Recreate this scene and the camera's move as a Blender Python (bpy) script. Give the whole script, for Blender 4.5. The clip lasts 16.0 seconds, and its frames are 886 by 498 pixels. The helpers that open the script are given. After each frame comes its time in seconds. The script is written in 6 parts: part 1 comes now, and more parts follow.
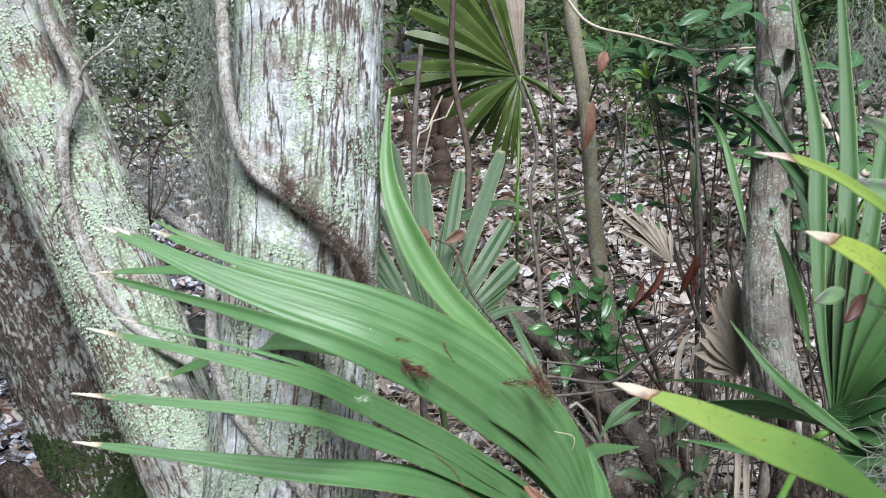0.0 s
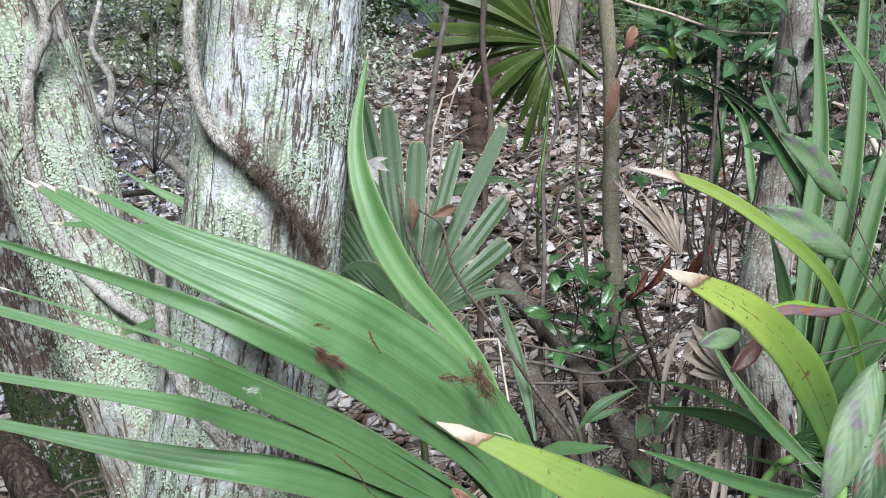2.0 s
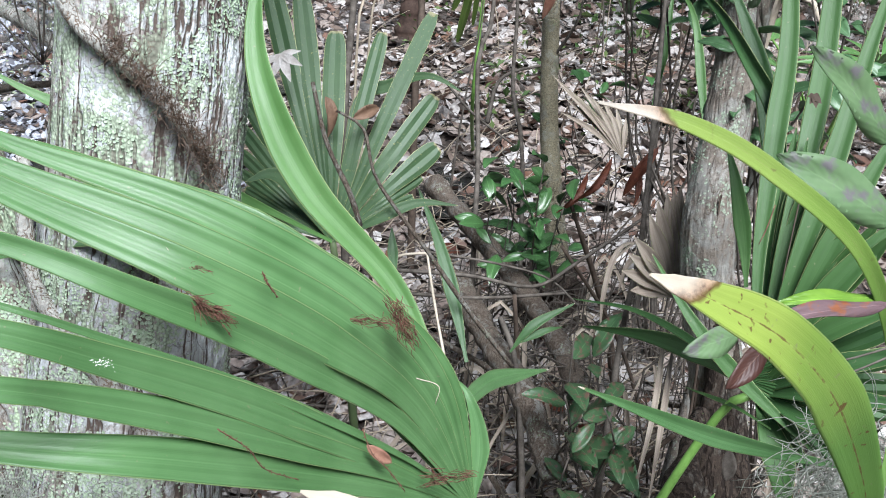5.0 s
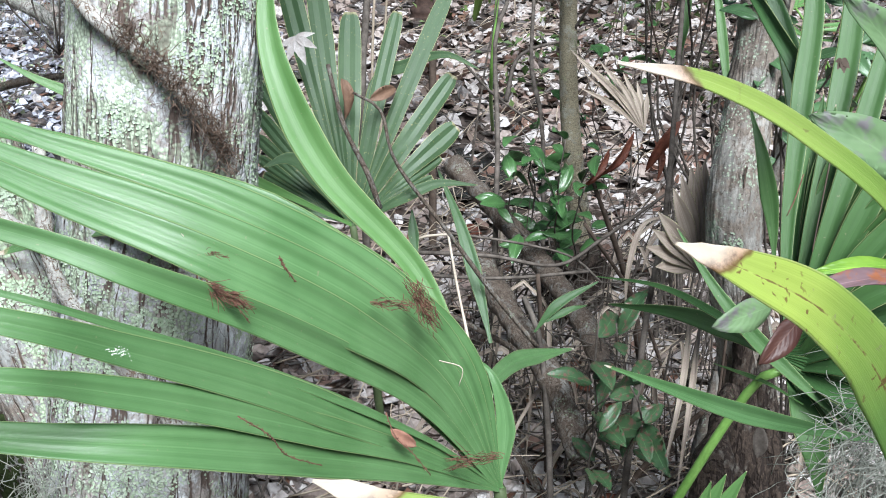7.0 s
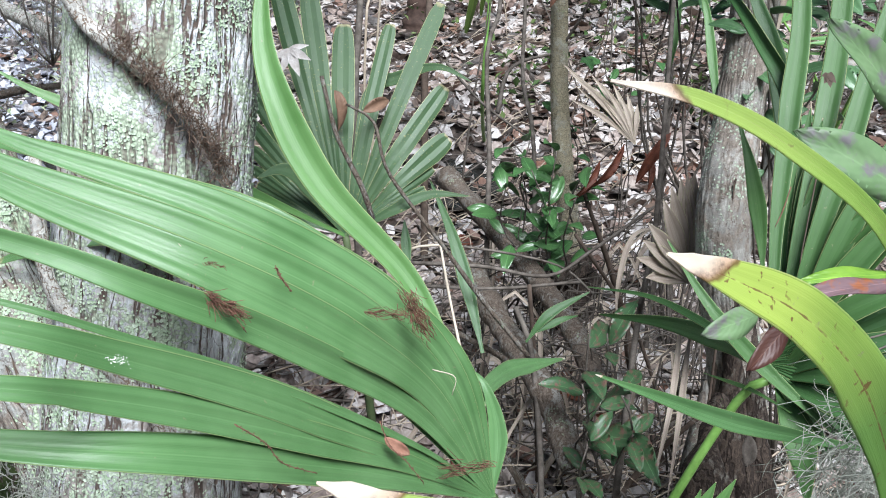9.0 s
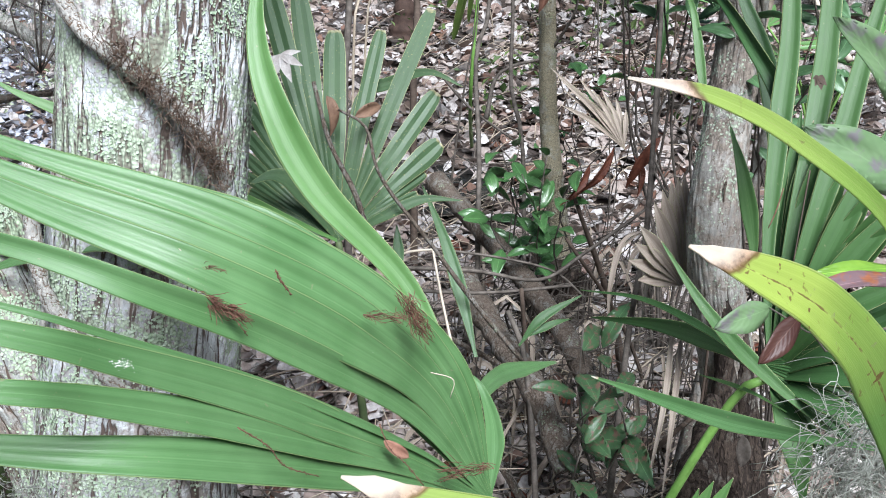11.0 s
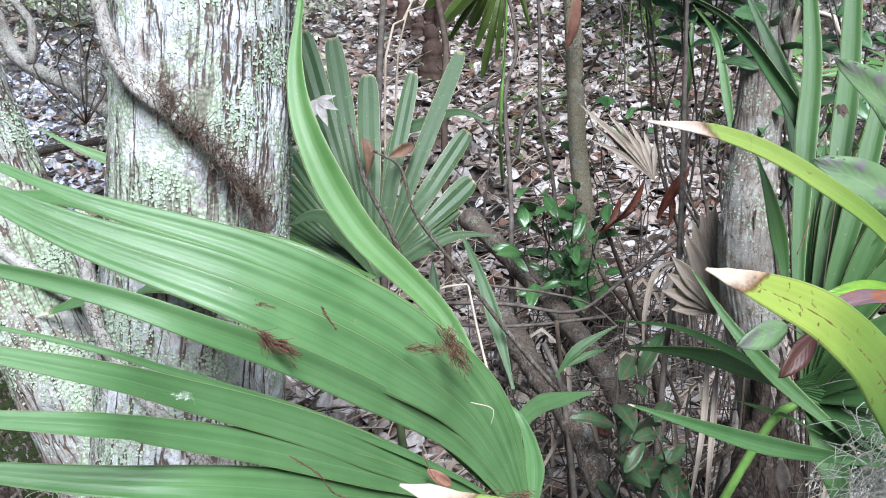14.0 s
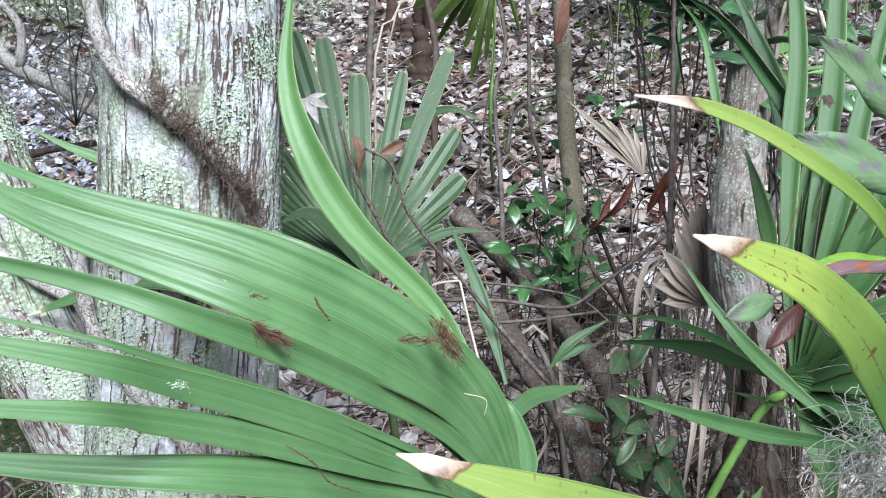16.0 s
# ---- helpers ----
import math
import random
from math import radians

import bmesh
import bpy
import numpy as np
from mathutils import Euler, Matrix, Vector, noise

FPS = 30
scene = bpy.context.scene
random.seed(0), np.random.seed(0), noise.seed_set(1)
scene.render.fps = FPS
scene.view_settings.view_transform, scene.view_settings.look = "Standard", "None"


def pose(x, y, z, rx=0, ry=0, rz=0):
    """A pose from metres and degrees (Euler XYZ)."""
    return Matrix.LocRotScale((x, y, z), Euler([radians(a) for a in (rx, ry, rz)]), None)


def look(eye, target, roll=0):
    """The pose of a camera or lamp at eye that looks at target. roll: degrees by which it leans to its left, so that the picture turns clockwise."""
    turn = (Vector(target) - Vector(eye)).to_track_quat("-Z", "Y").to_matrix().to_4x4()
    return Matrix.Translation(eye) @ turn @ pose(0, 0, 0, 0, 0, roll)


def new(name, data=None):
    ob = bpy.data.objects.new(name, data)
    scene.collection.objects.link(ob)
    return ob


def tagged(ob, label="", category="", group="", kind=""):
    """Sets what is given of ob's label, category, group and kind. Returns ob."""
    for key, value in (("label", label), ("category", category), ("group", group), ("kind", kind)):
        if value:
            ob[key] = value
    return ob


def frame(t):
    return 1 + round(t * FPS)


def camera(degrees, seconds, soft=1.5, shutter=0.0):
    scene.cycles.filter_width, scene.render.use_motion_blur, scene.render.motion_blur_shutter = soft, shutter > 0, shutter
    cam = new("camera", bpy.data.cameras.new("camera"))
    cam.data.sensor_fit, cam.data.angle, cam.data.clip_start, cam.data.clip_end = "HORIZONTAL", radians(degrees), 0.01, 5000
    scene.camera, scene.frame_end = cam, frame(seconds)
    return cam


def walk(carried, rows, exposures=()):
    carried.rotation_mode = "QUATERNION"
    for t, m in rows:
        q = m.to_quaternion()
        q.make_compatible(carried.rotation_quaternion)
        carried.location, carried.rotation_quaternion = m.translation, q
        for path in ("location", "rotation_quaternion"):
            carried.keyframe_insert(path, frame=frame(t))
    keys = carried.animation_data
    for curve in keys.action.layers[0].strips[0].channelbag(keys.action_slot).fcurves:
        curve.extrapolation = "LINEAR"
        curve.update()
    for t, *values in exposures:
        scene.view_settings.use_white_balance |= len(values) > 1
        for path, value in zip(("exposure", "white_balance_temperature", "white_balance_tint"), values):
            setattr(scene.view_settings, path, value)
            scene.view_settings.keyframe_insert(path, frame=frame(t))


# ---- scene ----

# ---------------------------------------------------------------- camera
cam = camera(53.66, 16.0, soft=1.0, shutter=0.45)
PATH = [
    (0, (-0.1699, -0.3077, 1.6196), (-0.1806, 1.6335, 1.1382), -3.32),
    (0.5, (-0.0879, -0.3000, 1.6352), (-0.1759, 1.6413, 1.1622), -3.54),
    (1, (-0.0113, -0.2829, 1.6218), (-0.3171, 1.6321, 1.1324), -2.04),
    (1.5, (0.0036, -0.2410, 1.6265), (-0.1577, 1.6747, 1.0752), -0.60),
    (2, (-0.0177, -0.2100, 1.6255), (-0.1389, 1.7052, 1.0624), 0.39),
    (2.5, (-0.0184, -0.2078, 1.6171), (-0.1480, 1.6947, 1.0138), 0.78),
    (3, (-0.0210, -0.1972, 1.6163), (-0.1608, 1.6977, 0.9920), 0.67),
    (3.5, (-0.0261, -0.1534, 1.6216), (-0.1525, 1.7382, 0.9844), 0.54),
    (4, (-0.0264, -0.0897, 1.6305), (-0.0828, 1.7976, 0.9709), 1.48),
    (4.5, (-0.0078, -0.0367, 1.6151), (0.0005, 1.8253, 0.8850), 1.87),
    (4.7, (-0.0018, -0.0155, 1.6098), (0.0291, 1.8269, 0.8323), 1.99),
    (6.8, (0.0015, 0.0152, 1.5963), (-0.0238, 1.8330, 0.7626), -0.40),
    (7, (0.0038, 0.0127, 1.5946), (-0.0177, 1.8297, 0.7591), -0.38),
    (7.5, (0.0023, 0.0100, 1.5952), (-0.0100, 1.8256, 0.7565), -0.27),
    (8, (0.0023, 0.0063, 1.5983), (-0.0065, 1.8250, 0.7662), -0.09),
    (8.5, (0.0014, 0.0039, 1.6018), (-0.0039, 1.8268, 0.7789), -0.01),
    (9, (0.0000, 0.0000, 1.6000), (0.0000, 1.8271, 0.7865), 0.00),
    (11.5, (-0.0205, -0.0114, 1.5979), (0.0142, 1.8214, 0.7982), -0.02),
    (12, (-0.0242, -0.0208, 1.5990), (0.0029, 1.8114, 0.7977), -0.14),
    (12.5, (-0.0202, -0.0317, 1.6054), (-0.0031, 1.8036, 0.8107), -0.42),
    (13, (-0.0305, -0.0498, 1.6113), (-0.0333, 1.7941, 0.8366), -1.30),
    (13.5, (-0.0254, -0.0517, 1.6159), (-0.0488, 1.8033, 0.8687), -2.25),
    (14, (-0.0207, -0.0489, 1.6130), (-0.0613, 1.8158, 0.8911), -2.30),
    (14.5, (-0.0171, -0.0526, 1.6110), (-0.0617, 1.8173, 0.9028), -1.41),
    (15, (-0.0221, -0.0584, 1.6046), (-0.0603, 1.8130, 0.9001), -2.23),
    (15.5, (-0.0309, -0.0612, 1.6046), (-0.0636, 1.8087, 0.8960), -2.29),
    (16, (-0.0222, -0.0619, 1.6029), (-0.0423, 1.8050, 0.8857), -2.65),
]
walk(cam, [(t, look(eye, target, roll)) for t, eye, target, roll in PATH], [(0.0, 0.40, 5900, 9), (3.5, 0.46, 5900, 9), (4.7, 0.54, 5880, 9), (6.8, 0.69, 5880, 9), (12.0, 0.69, 5830, 11), (16.0, 0.65, 5680, 12)])

# ---------------------------------------------------------------- light
world = bpy.data.worlds.new("sky")
scene.world = world
world.use_nodes = True
wn = world.node_tree
sky = wn.nodes.new("ShaderNodeTexSky")
sky.sky_type, sky.sun_disc = "NISHITA", False
sky.sun_elevation, sky.sun_rotation = radians(56), radians(162)
sky.air_density, sky.dust_density, sky.ozone_density = 1.0, 3.0, 1.0
wn.links.new(sky.outputs[0], wn.nodes["Background"].inputs[0])
wn.nodes["Background"].inputs[1].default_value = 0.038
sun = new("sun", bpy.data.lights.new("sun", "SUN"))
sun.data.energy, sun.data.angle, sun.data.color = 5.2, radians(30), (1.0, 0.985, 0.96)
sun.matrix_world = look((0.9, -2.8, 4.4), (0, 0, 0))

# ---------------------------------------------------------------- node helpers
class Nodes:
    """A small writer of node materials."""

    def __init__(self, name):
        self.mat = bpy.data.materials.new(name)
        self.mat.use_nodes = True
        self.tree = self.mat.node_tree
        self.bsdf = self.tree.nodes["Principled BSDF"]
        self.out = self.tree.nodes["Material Output"]

    def add(self, kind, **props):
        n = self.tree.nodes.new("ShaderNode" + kind)
        for key, value in props.items():
            if key == "op":
                n.operation = value
            elif key == "noise_dimensions":
                n.noise_dimensions = value
            elif key == "feature":
                n.feature = value
            elif key == "bands":
                n.bands_direction = value
        return n

    def link(self, a, b):
        self.tree.links.new(a, b)

    def put(self, socket, value):
        if isinstance(value, bpy.types.NodeSocket):
            self.link(value, socket)
        elif isinstance(value, tuple) and len(value) == 3 and socket.type == "RGBA":
            socket.default_value = (*value, 1)
        else:
            socket.default_value = value

    def coord(self, which="Object", scale=(1, 1, 1), shift=None):
        c = self.add("TexCoord")
        m = self.add("Mapping")
        self.link(c.outputs[which], m.inputs[0])
        m.inputs["Scale"].default_value = scale
        if shift is not None:
            self.put(m.inputs["Location"], shift)
        return m.outputs[0]

    def noise(self, vec, scale, detail=4.0, rough=0.6, warp=0.0):
        n = self.add("TexNoise")
        self.link(vec, n.inputs["Vector"])
        n.inputs["Scale"].default_value, n.inputs["Detail"].default_value = scale, detail
        n.inputs["Roughness"].default_value, n.inputs["Distortion"].default_value = rough, warp
        return n.outputs[0]

    def cells(self, vec, scale, feature="F1"):
        n = self.add("TexVoronoi", feature=feature)
        self.link(vec, n.inputs["Vector"])
        n.inputs["Scale"].default_value = scale
        return n.outputs[0]

    def ramp(self, value, *stops):
        n = self.add("ValToRGB")
        self.link(value, n.inputs[0])
        e = n.color_ramp.elements
        while len(e) < len(stops):
            e.new(0.5)
        for k, (at, col) in enumerate(stops):
            e[k].position = at
            e[k].color = (*col, 1) if isinstance(col, tuple) else (col, col, col, 1)
        return n.outputs[0]

    def mix(self, fac, a, b, blend="MIX"):
        n = self.add("Mix")
        n.data_type, n.blend_type = "RGBA", blend
        self.put(n.inputs[0], fac)
        self.put(n.inputs[6], a)
        self.put(n.inputs[7], b)
        return n.outputs[2]

    def math(self, op, a, b=0.0):
        n = self.add("Math", op=op)
        self.put(n.inputs[0], a)
        self.put(n.inputs[1], b)
        return n.outputs[0]

    def bump(self, height, strength, distance):
        n = self.add("Bump")
        n.inputs["Strength"].default_value, n.inputs["Distance"].default_value = strength, distance
        self.link(height, n.inputs["Height"])
        self.link(n.outputs[0], self.bsdf.inputs["Normal"])

    def add_first(self, cell):
        """One grey value for each cell of a cell texture."""
        s = self.add("SeparateColor")
        self.link(cell.outputs["Color"], s.inputs[0])
        return s.outputs[0]

    def random(self, island=False):
        if island:
            return self.add("NewGeometry").outputs["Random Per Island"]
        return self.add("ObjectInfo").outputs["Random"]

    def done(self, colour, rough, spec=0.4, thin=0.0):
        self.put(self.bsdf.inputs["Base Color"], colour)
        self.put(self.bsdf.inputs["Roughness"], rough)
        self.bsdf.inputs["Specular IOR Level"].default_value = spec
        if thin:
            tr = self.add("BsdfTranslucent")
            self.put(tr.inputs[0], colour)
            mx = self.add("MixShader")
            mx.inputs[0].default_value = thin
            self.link(self.bsdf.outputs[0], mx.inputs[1])
            self.link(tr.outputs[0], mx.inputs[2])
            self.link(mx.outputs[0], self.out.inputs[0])
        return self.mat


def uv_axes(n):
    """u across a blade and v along it."""
    c = n.add("TexCoord")
    s = n.add("SeparateXYZ")
    n.link(c.outputs["UV"], s.inputs[0])
    return s.outputs[0], s.outputs[1], c.outputs["UV"]


def blade_material(name, deep, pale, tip=(0.62, 0.55, 0.40), tip_at=0.965, veins=22.0, rough=0.42, spots=0.0, ribline=0.0, brown=(0.10, 0.035, 0.012), thin=0.22, band=0.0, streak=0.5, green=None, slant=0.0, margin=0.6):
    """A palm blade: parallel veins, two scales of mottling and a dry tip."""
    n = Nodes(name)
    u, v, uv = uv_axes(n)
    obj = n.coord("Object")
    fine = n.noise(n.coord("UV", (veins * 3.0, 1.2, 1.0)), 1.0, 3.0)
    wide = n.noise(obj, 9.0, 3.0)
    vein = n.noise(n.coord("UV", (veins, 0.15, 1.0)), 1.0, 1.0)
    col = n.mix(n.ramp(wide, (0.3, 0.0), (0.72, 1.0)), deep, pale)
    col = n.mix(n.math("MULTIPLY", n.ramp(vein, (0.42, 0.0), (0.62, 1.0)), streak), col, pale)
    col = n.mix(n.math("MULTIPLY", n.ramp(fine, (0.48, 0.0), (0.64, 1.0)), 0.38), col, deep)
    broad = n.noise(n.coord("UV", (5.0, 0.5, 1.0)), 1.0, 2.0)
    col = n.mix(n.math("MULTIPLY", n.ramp(broad, (0.40, 0.0), (0.66, 1.0)), 0.30), col, tuple(c * 0.72 for c in deep))
    rnd = n.random()
    col = n.mix(n.math("MULTIPLY", rnd, 0.15), col, deep)
    # paler midrib
    rib = n.math("ABSOLUTE", n.math("SUBTRACT", u, 0.5))
    col = n.mix(n.math("MULTIPLY", n.math("LESS_THAN", rib, 0.018), 0.5), col, pale)
    crease = n.math("MULTIPLY", n.math("GREATER_THAN", rib, 0.455), n.math("LESS_THAN", rib, 0.478))
    col = n.mix(n.math("MULTIPLY", crease, 0.6), col, tuple(c * 0.6 for c in deep))
    # narrow pale margin
    col = n.mix(n.math("MULTIPLY", n.math("GREATER_THAN", rib, 0.478), margin), col, (0.46, 0.51, 0.22))
    if green is not None:
        col = n.mix(n.ramp(n.math("ADD", v, n.math("MULTIPLY", n.math("SUBTRACT", wide, 0.5), 0.35)), (0.30, 1.0), (0.80, 0.0)), col, green)
    # specks of dust and small dead flecks
    fleck = n.noise(obj, 160.0, 2.0)
    col = n.mix(n.math("MULTIPLY", n.ramp(fleck, (0.70, 0.0), (0.76, 1.0)), 0.5), col, (0.30, 0.28, 0.17))
    if spots:
        s1 = n.noise(obj, 190.0, 2.0)
        s2 = n.noise(obj, 42.0, 2.0)
        spot = n.ramp(s1, (0.63, 0.0), (0.68, 1.0))
        col = n.mix(n.math("MULTIPLY", n.math("MULTIPLY", spot, n.ramp(s2, (0.45, 0.0), (0.6, 1.0))), spots), col, brown)
        stain = n.noise(obj, 70.0, 3.0)
        line = n.math("MULTIPLY", n.ramp(n.math("ADD", rib, n.math("MULTIPLY", n.math("SUBTRACT", s1, 0.5), 0.06)), (0.008, 1.0), (0.020, 0.0)), n.ramp(stain, (0.44, 0.0), (0.54, 1.0)))
        col = n.mix(n.math("MULTIPLY", line, ribline), col, brown)
    # dry tip: cream at the end, tan and brown-flecked where it meets the green
    ragged = n.math("ADD", v, n.math("MULTIPLY", n.math("SUBTRACT", n.noise(obj, 60.0, 3.0), 0.5), 0.05))
    if slant:
        ragged = n.math("ADD", ragged, n.math("MULTIPLY", n.math("SUBTRACT", u, 0.5), slant))
    past = n.math("SUBTRACT", ragged, tip_at)
    dry = n.ramp(n.noise(n.coord("Object"), 90.0, 4.0), (0.3, tuple(c * 0.82 for c in tip)), (0.7, tip))
    tan_ = n.mix(n.ramp(n.noise(obj, 150.0, 4.0, 0.7), (0.44, 0.0), (0.62, 1.0)), tuple(c * k for c, k in zip(tip, (0.78, 0.60, 0.46))), brown)
    dry = n.mix(n.ramp(n.math("DIVIDE", past, 1.0 - tip_at), (0.10, 1.0), (0.50, 0.0)), dry, tan_)
    if band:
        col = n.mix(n.ramp(n.math("DIVIDE", past, band), (0.0, 0.0), (0.9, 0.85)), col, brown)
        past = n.math("SUBTRACT", past, band)
    col = n.mix(n.ramp(n.math("MULTIPLY", past, 90.0), (0.0, 0.0), (1.0, 1.0)), col, dry)
    n.bump(fine, 0.45, 0.0008)
    r = n.ramp(wide, (0.2, rough - 0.06), (0.8, rough + 0.10))
    return n.done(col, r, 0.55, thin)


def bark_material(name, bare, dark, crust, sage, cover=0.5, leafy=0.3, ridge=42.0, groove=0.035, stretch=0.16, patchy=0.5, along=True, chips=0.0, scale=9.0, lift=0.15):
    """Bark in long ridges between ragged furrows that fork and meet, with smooth pale crusts and leafy sage lichen in patches."""
    n = Nodes(name)
    obj = n.coord("Object")
    if along:
        at = n.add("Attribute")
        at.attribute_name = "bark"
        way = at.outputs["Vector"]
    else:
        way = obj
    wob = n.add("TexNoise")
    n.link(way, wob.inputs["Vector"])
    wob.inputs["Scale"].default_value, wob.inputs["Detail"].default_value = 30.0, 3.0
    off = n.add("VectorMath", op="MULTIPLY_ADD")
    n.link(wob.outputs["Color"], off.inputs[0])
    off.inputs[1].default_value = (0.007, 0.007, 0.03)
    n.link(way, off.inputs[2])

    def stretched(k):
        m = n.add("VectorMath", op="MULTIPLY")
        n.link(off.outputs[0], m.inputs[0])
        m.inputs[1].default_value = (1.0, 1.0, k)
        return m.outputs[0]

    long_ = stretched(stretch)
    grain = n.noise(obj, 240.0, 4.0, 0.7)
    fine = n.noise(obj, 80.0, 5.0, 0.7)
    streak = n.noise(long_, ridge * 3.4, 3.0, 0.6)
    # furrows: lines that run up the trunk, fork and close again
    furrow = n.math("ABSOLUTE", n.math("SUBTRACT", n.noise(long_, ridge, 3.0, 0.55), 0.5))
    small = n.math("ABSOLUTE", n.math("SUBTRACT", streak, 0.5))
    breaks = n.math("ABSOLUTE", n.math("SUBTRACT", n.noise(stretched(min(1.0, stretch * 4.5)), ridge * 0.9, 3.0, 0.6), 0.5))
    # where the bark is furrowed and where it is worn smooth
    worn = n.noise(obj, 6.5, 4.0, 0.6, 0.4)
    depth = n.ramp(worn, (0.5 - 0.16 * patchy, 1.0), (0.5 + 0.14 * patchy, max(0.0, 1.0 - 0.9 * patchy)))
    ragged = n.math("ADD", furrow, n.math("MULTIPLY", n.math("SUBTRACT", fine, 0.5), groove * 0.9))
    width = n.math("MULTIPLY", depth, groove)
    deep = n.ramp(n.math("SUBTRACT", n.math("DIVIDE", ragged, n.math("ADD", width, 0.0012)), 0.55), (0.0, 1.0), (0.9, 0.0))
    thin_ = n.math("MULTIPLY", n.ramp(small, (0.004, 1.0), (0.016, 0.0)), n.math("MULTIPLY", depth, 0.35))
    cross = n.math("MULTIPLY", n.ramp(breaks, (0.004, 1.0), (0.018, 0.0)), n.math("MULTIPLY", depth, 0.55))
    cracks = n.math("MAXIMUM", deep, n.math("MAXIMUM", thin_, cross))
    # bare bark: brown and grey fibres
    col = n.mix(n.ramp(streak, (0.36, 0.0), (0.62, 1.0)), tuple(c * 0.55 for c in bare), bare)
    col = n.mix(n.math("MULTIPLY", n.ramp(grain, (0.45, 0.0), (0.65, 1.0)), 0.45), col, tuple(min(1.0, c * 1.6) for c in bare))
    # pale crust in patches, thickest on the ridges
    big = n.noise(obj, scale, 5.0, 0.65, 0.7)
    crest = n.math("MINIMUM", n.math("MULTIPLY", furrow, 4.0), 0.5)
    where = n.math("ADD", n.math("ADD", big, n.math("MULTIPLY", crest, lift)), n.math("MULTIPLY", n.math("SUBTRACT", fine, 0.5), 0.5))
    if chips:
        flake = n.noise(stretched(0.5), 110.0, 2.0, 0.5)
        where = n.math("ADD", where, n.math("MULTIPLY", n.math("SUBTRACT", flake, 0.5), chips))
    at0 = 0.80 - 0.55 * cover
    grey = n.ramp(where, (at0 - 0.05, 0.0), (at0 + 0.09, 1.0))
    tone = n.noise(obj, 13.0, 5.0, 0.7, 0.5)
    pale = n.mix(n.ramp(tone, (0.42, 0.0), (0.64, 1.0)), tuple(c * 0.52 for c in crust), crust)
    pale = n.mix(n.math("MULTIPLY", n.ramp(grain, (0.46, 0.0), (0.64, 1.0)), 0.5), pale, tuple(c * 0.5 for c in crust))
    pale = n.mix(n.math("MULTIPLY", n.ramp(streak, (0.52, 0.0), (0.70, 1.0)), 0.45), pale, tuple(c * 1.3 for c in bare))
    col = n.mix(grey, col, pale)
    # leafy sage lichen, lobed, in rosettes
    spot = n.noise(obj, 11.0, 4.0, 0.6, 0.4)
    curl = n.cells(obj, 150.0)
    lobe = n.math("ADD", n.math("ADD", spot, n.math("MULTIPLY", fine, 0.45)), n.math("MULTIPLY", curl, -0.30))
    l0 = 0.86 - 0.36 * leafy
    green = n.ramp(lobe, (l0, 0.0), (l0 + 0.05, 1.0))
    sages = n.mix(n.ramp(curl, (0.12, 0.0), (0.62, 1.0)), sage, tuple(c * 0.5 for c in sage))
    col = n.mix(green, col, sages)
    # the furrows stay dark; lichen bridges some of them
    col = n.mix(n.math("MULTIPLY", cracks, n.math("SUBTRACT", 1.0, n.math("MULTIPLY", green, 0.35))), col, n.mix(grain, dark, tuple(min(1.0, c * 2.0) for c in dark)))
    h = n.math("ADD", n.math("MULTIPLY", cracks, -0.8), n.math("MULTIPLY", n.math("MINIMUM", furrow, 0.12), n.math("MULTIPLY", depth, 5.0)))
    h = n.math("ADD", h, n.math("ADD", n.math("MULTIPLY", fine, 0.35), n.math("MULTIPLY", grain, 0.2)))
    h = n.math("ADD", h, n.math("MULTIPLY", streak, 0.5))
    h = n.math("ADD", h, n.math("MULTIPLY", green, n.math("SUBTRACT", 0.35, n.math("MULTIPLY", curl, 0.5))))
    n.bump(h, 0.8, 0.004)
    return n.done(col, n.ramp(grain, (0.2, 0.72), (0.8, 0.95)), 0.2)


def plain_organic(name, a, b, scale=30.0, rough=0.8, island=False, thin=0.0, bump=0.3, c=None, spec=0.3):
    """Twigs, moss and dry matter: two tones of one colour, grained."""
    n = Nodes(name)
    obj = n.coord("Object")
    t1 = n.noise(obj, scale, 4.0)
    t2 = n.noise(obj, scale * 7.0, 3.0)
    col = n.mix(n.ramp(t1, (0.32, 0.0), (0.68, 1.0)), a, b)
    r = n.random(island)
    if c is not None:
        col = n.mix(n.ramp(r, (0.25, 0.0), (0.95, 1.0)), col, c)
    col = n.mix(n.math("MULTIPLY", n.ramp(t2, (0.4, 0.0), (0.7, 1.0)), 0.3), col, tuple(x * 0.5 for x in a))
    n.bump(t2, bump, 0.002)
    return n.done(col, rough, spec, thin)


def litter_material():
    """Dry fallen leaves, each with its own tone: grey, tan, pinkish, brown or nearly white."""
    n = Nodes("dry_litter")
    r = n.random(True)
    tone = n.ramp(r, (0.0, (0.10, 0.068, 0.050)), (0.12, (0.27, 0.215, 0.18)), (0.28, (0.42, 0.37, 0.34)), (0.38, (0.17, 0.082, 0.052)),
                  (0.48, (0.30, 0.24, 0.21)), (0.64, (0.46, 0.42, 0.395)), (0.86, (0.57, 0.545, 0.53)), (1.0, (0.70, 0.68, 0.67)))
    obj = n.coord("Object")
    blot = n.noise(obj, 45.0, 4.0)
    col = n.mix(n.math("MULTIPLY", n.ramp(blot, (0.42, 0.0), (0.66, 1.0)), 0.55), tone, (0.10, 0.07, 0.055))
    n.bump(n.noise(obj, 220.0, 3.0), 0.4, 0.001)
    return n.done(col, n.ramp(blot, (0.3, 0.45), (0.7, 0.75)), 0.35, 0.12)


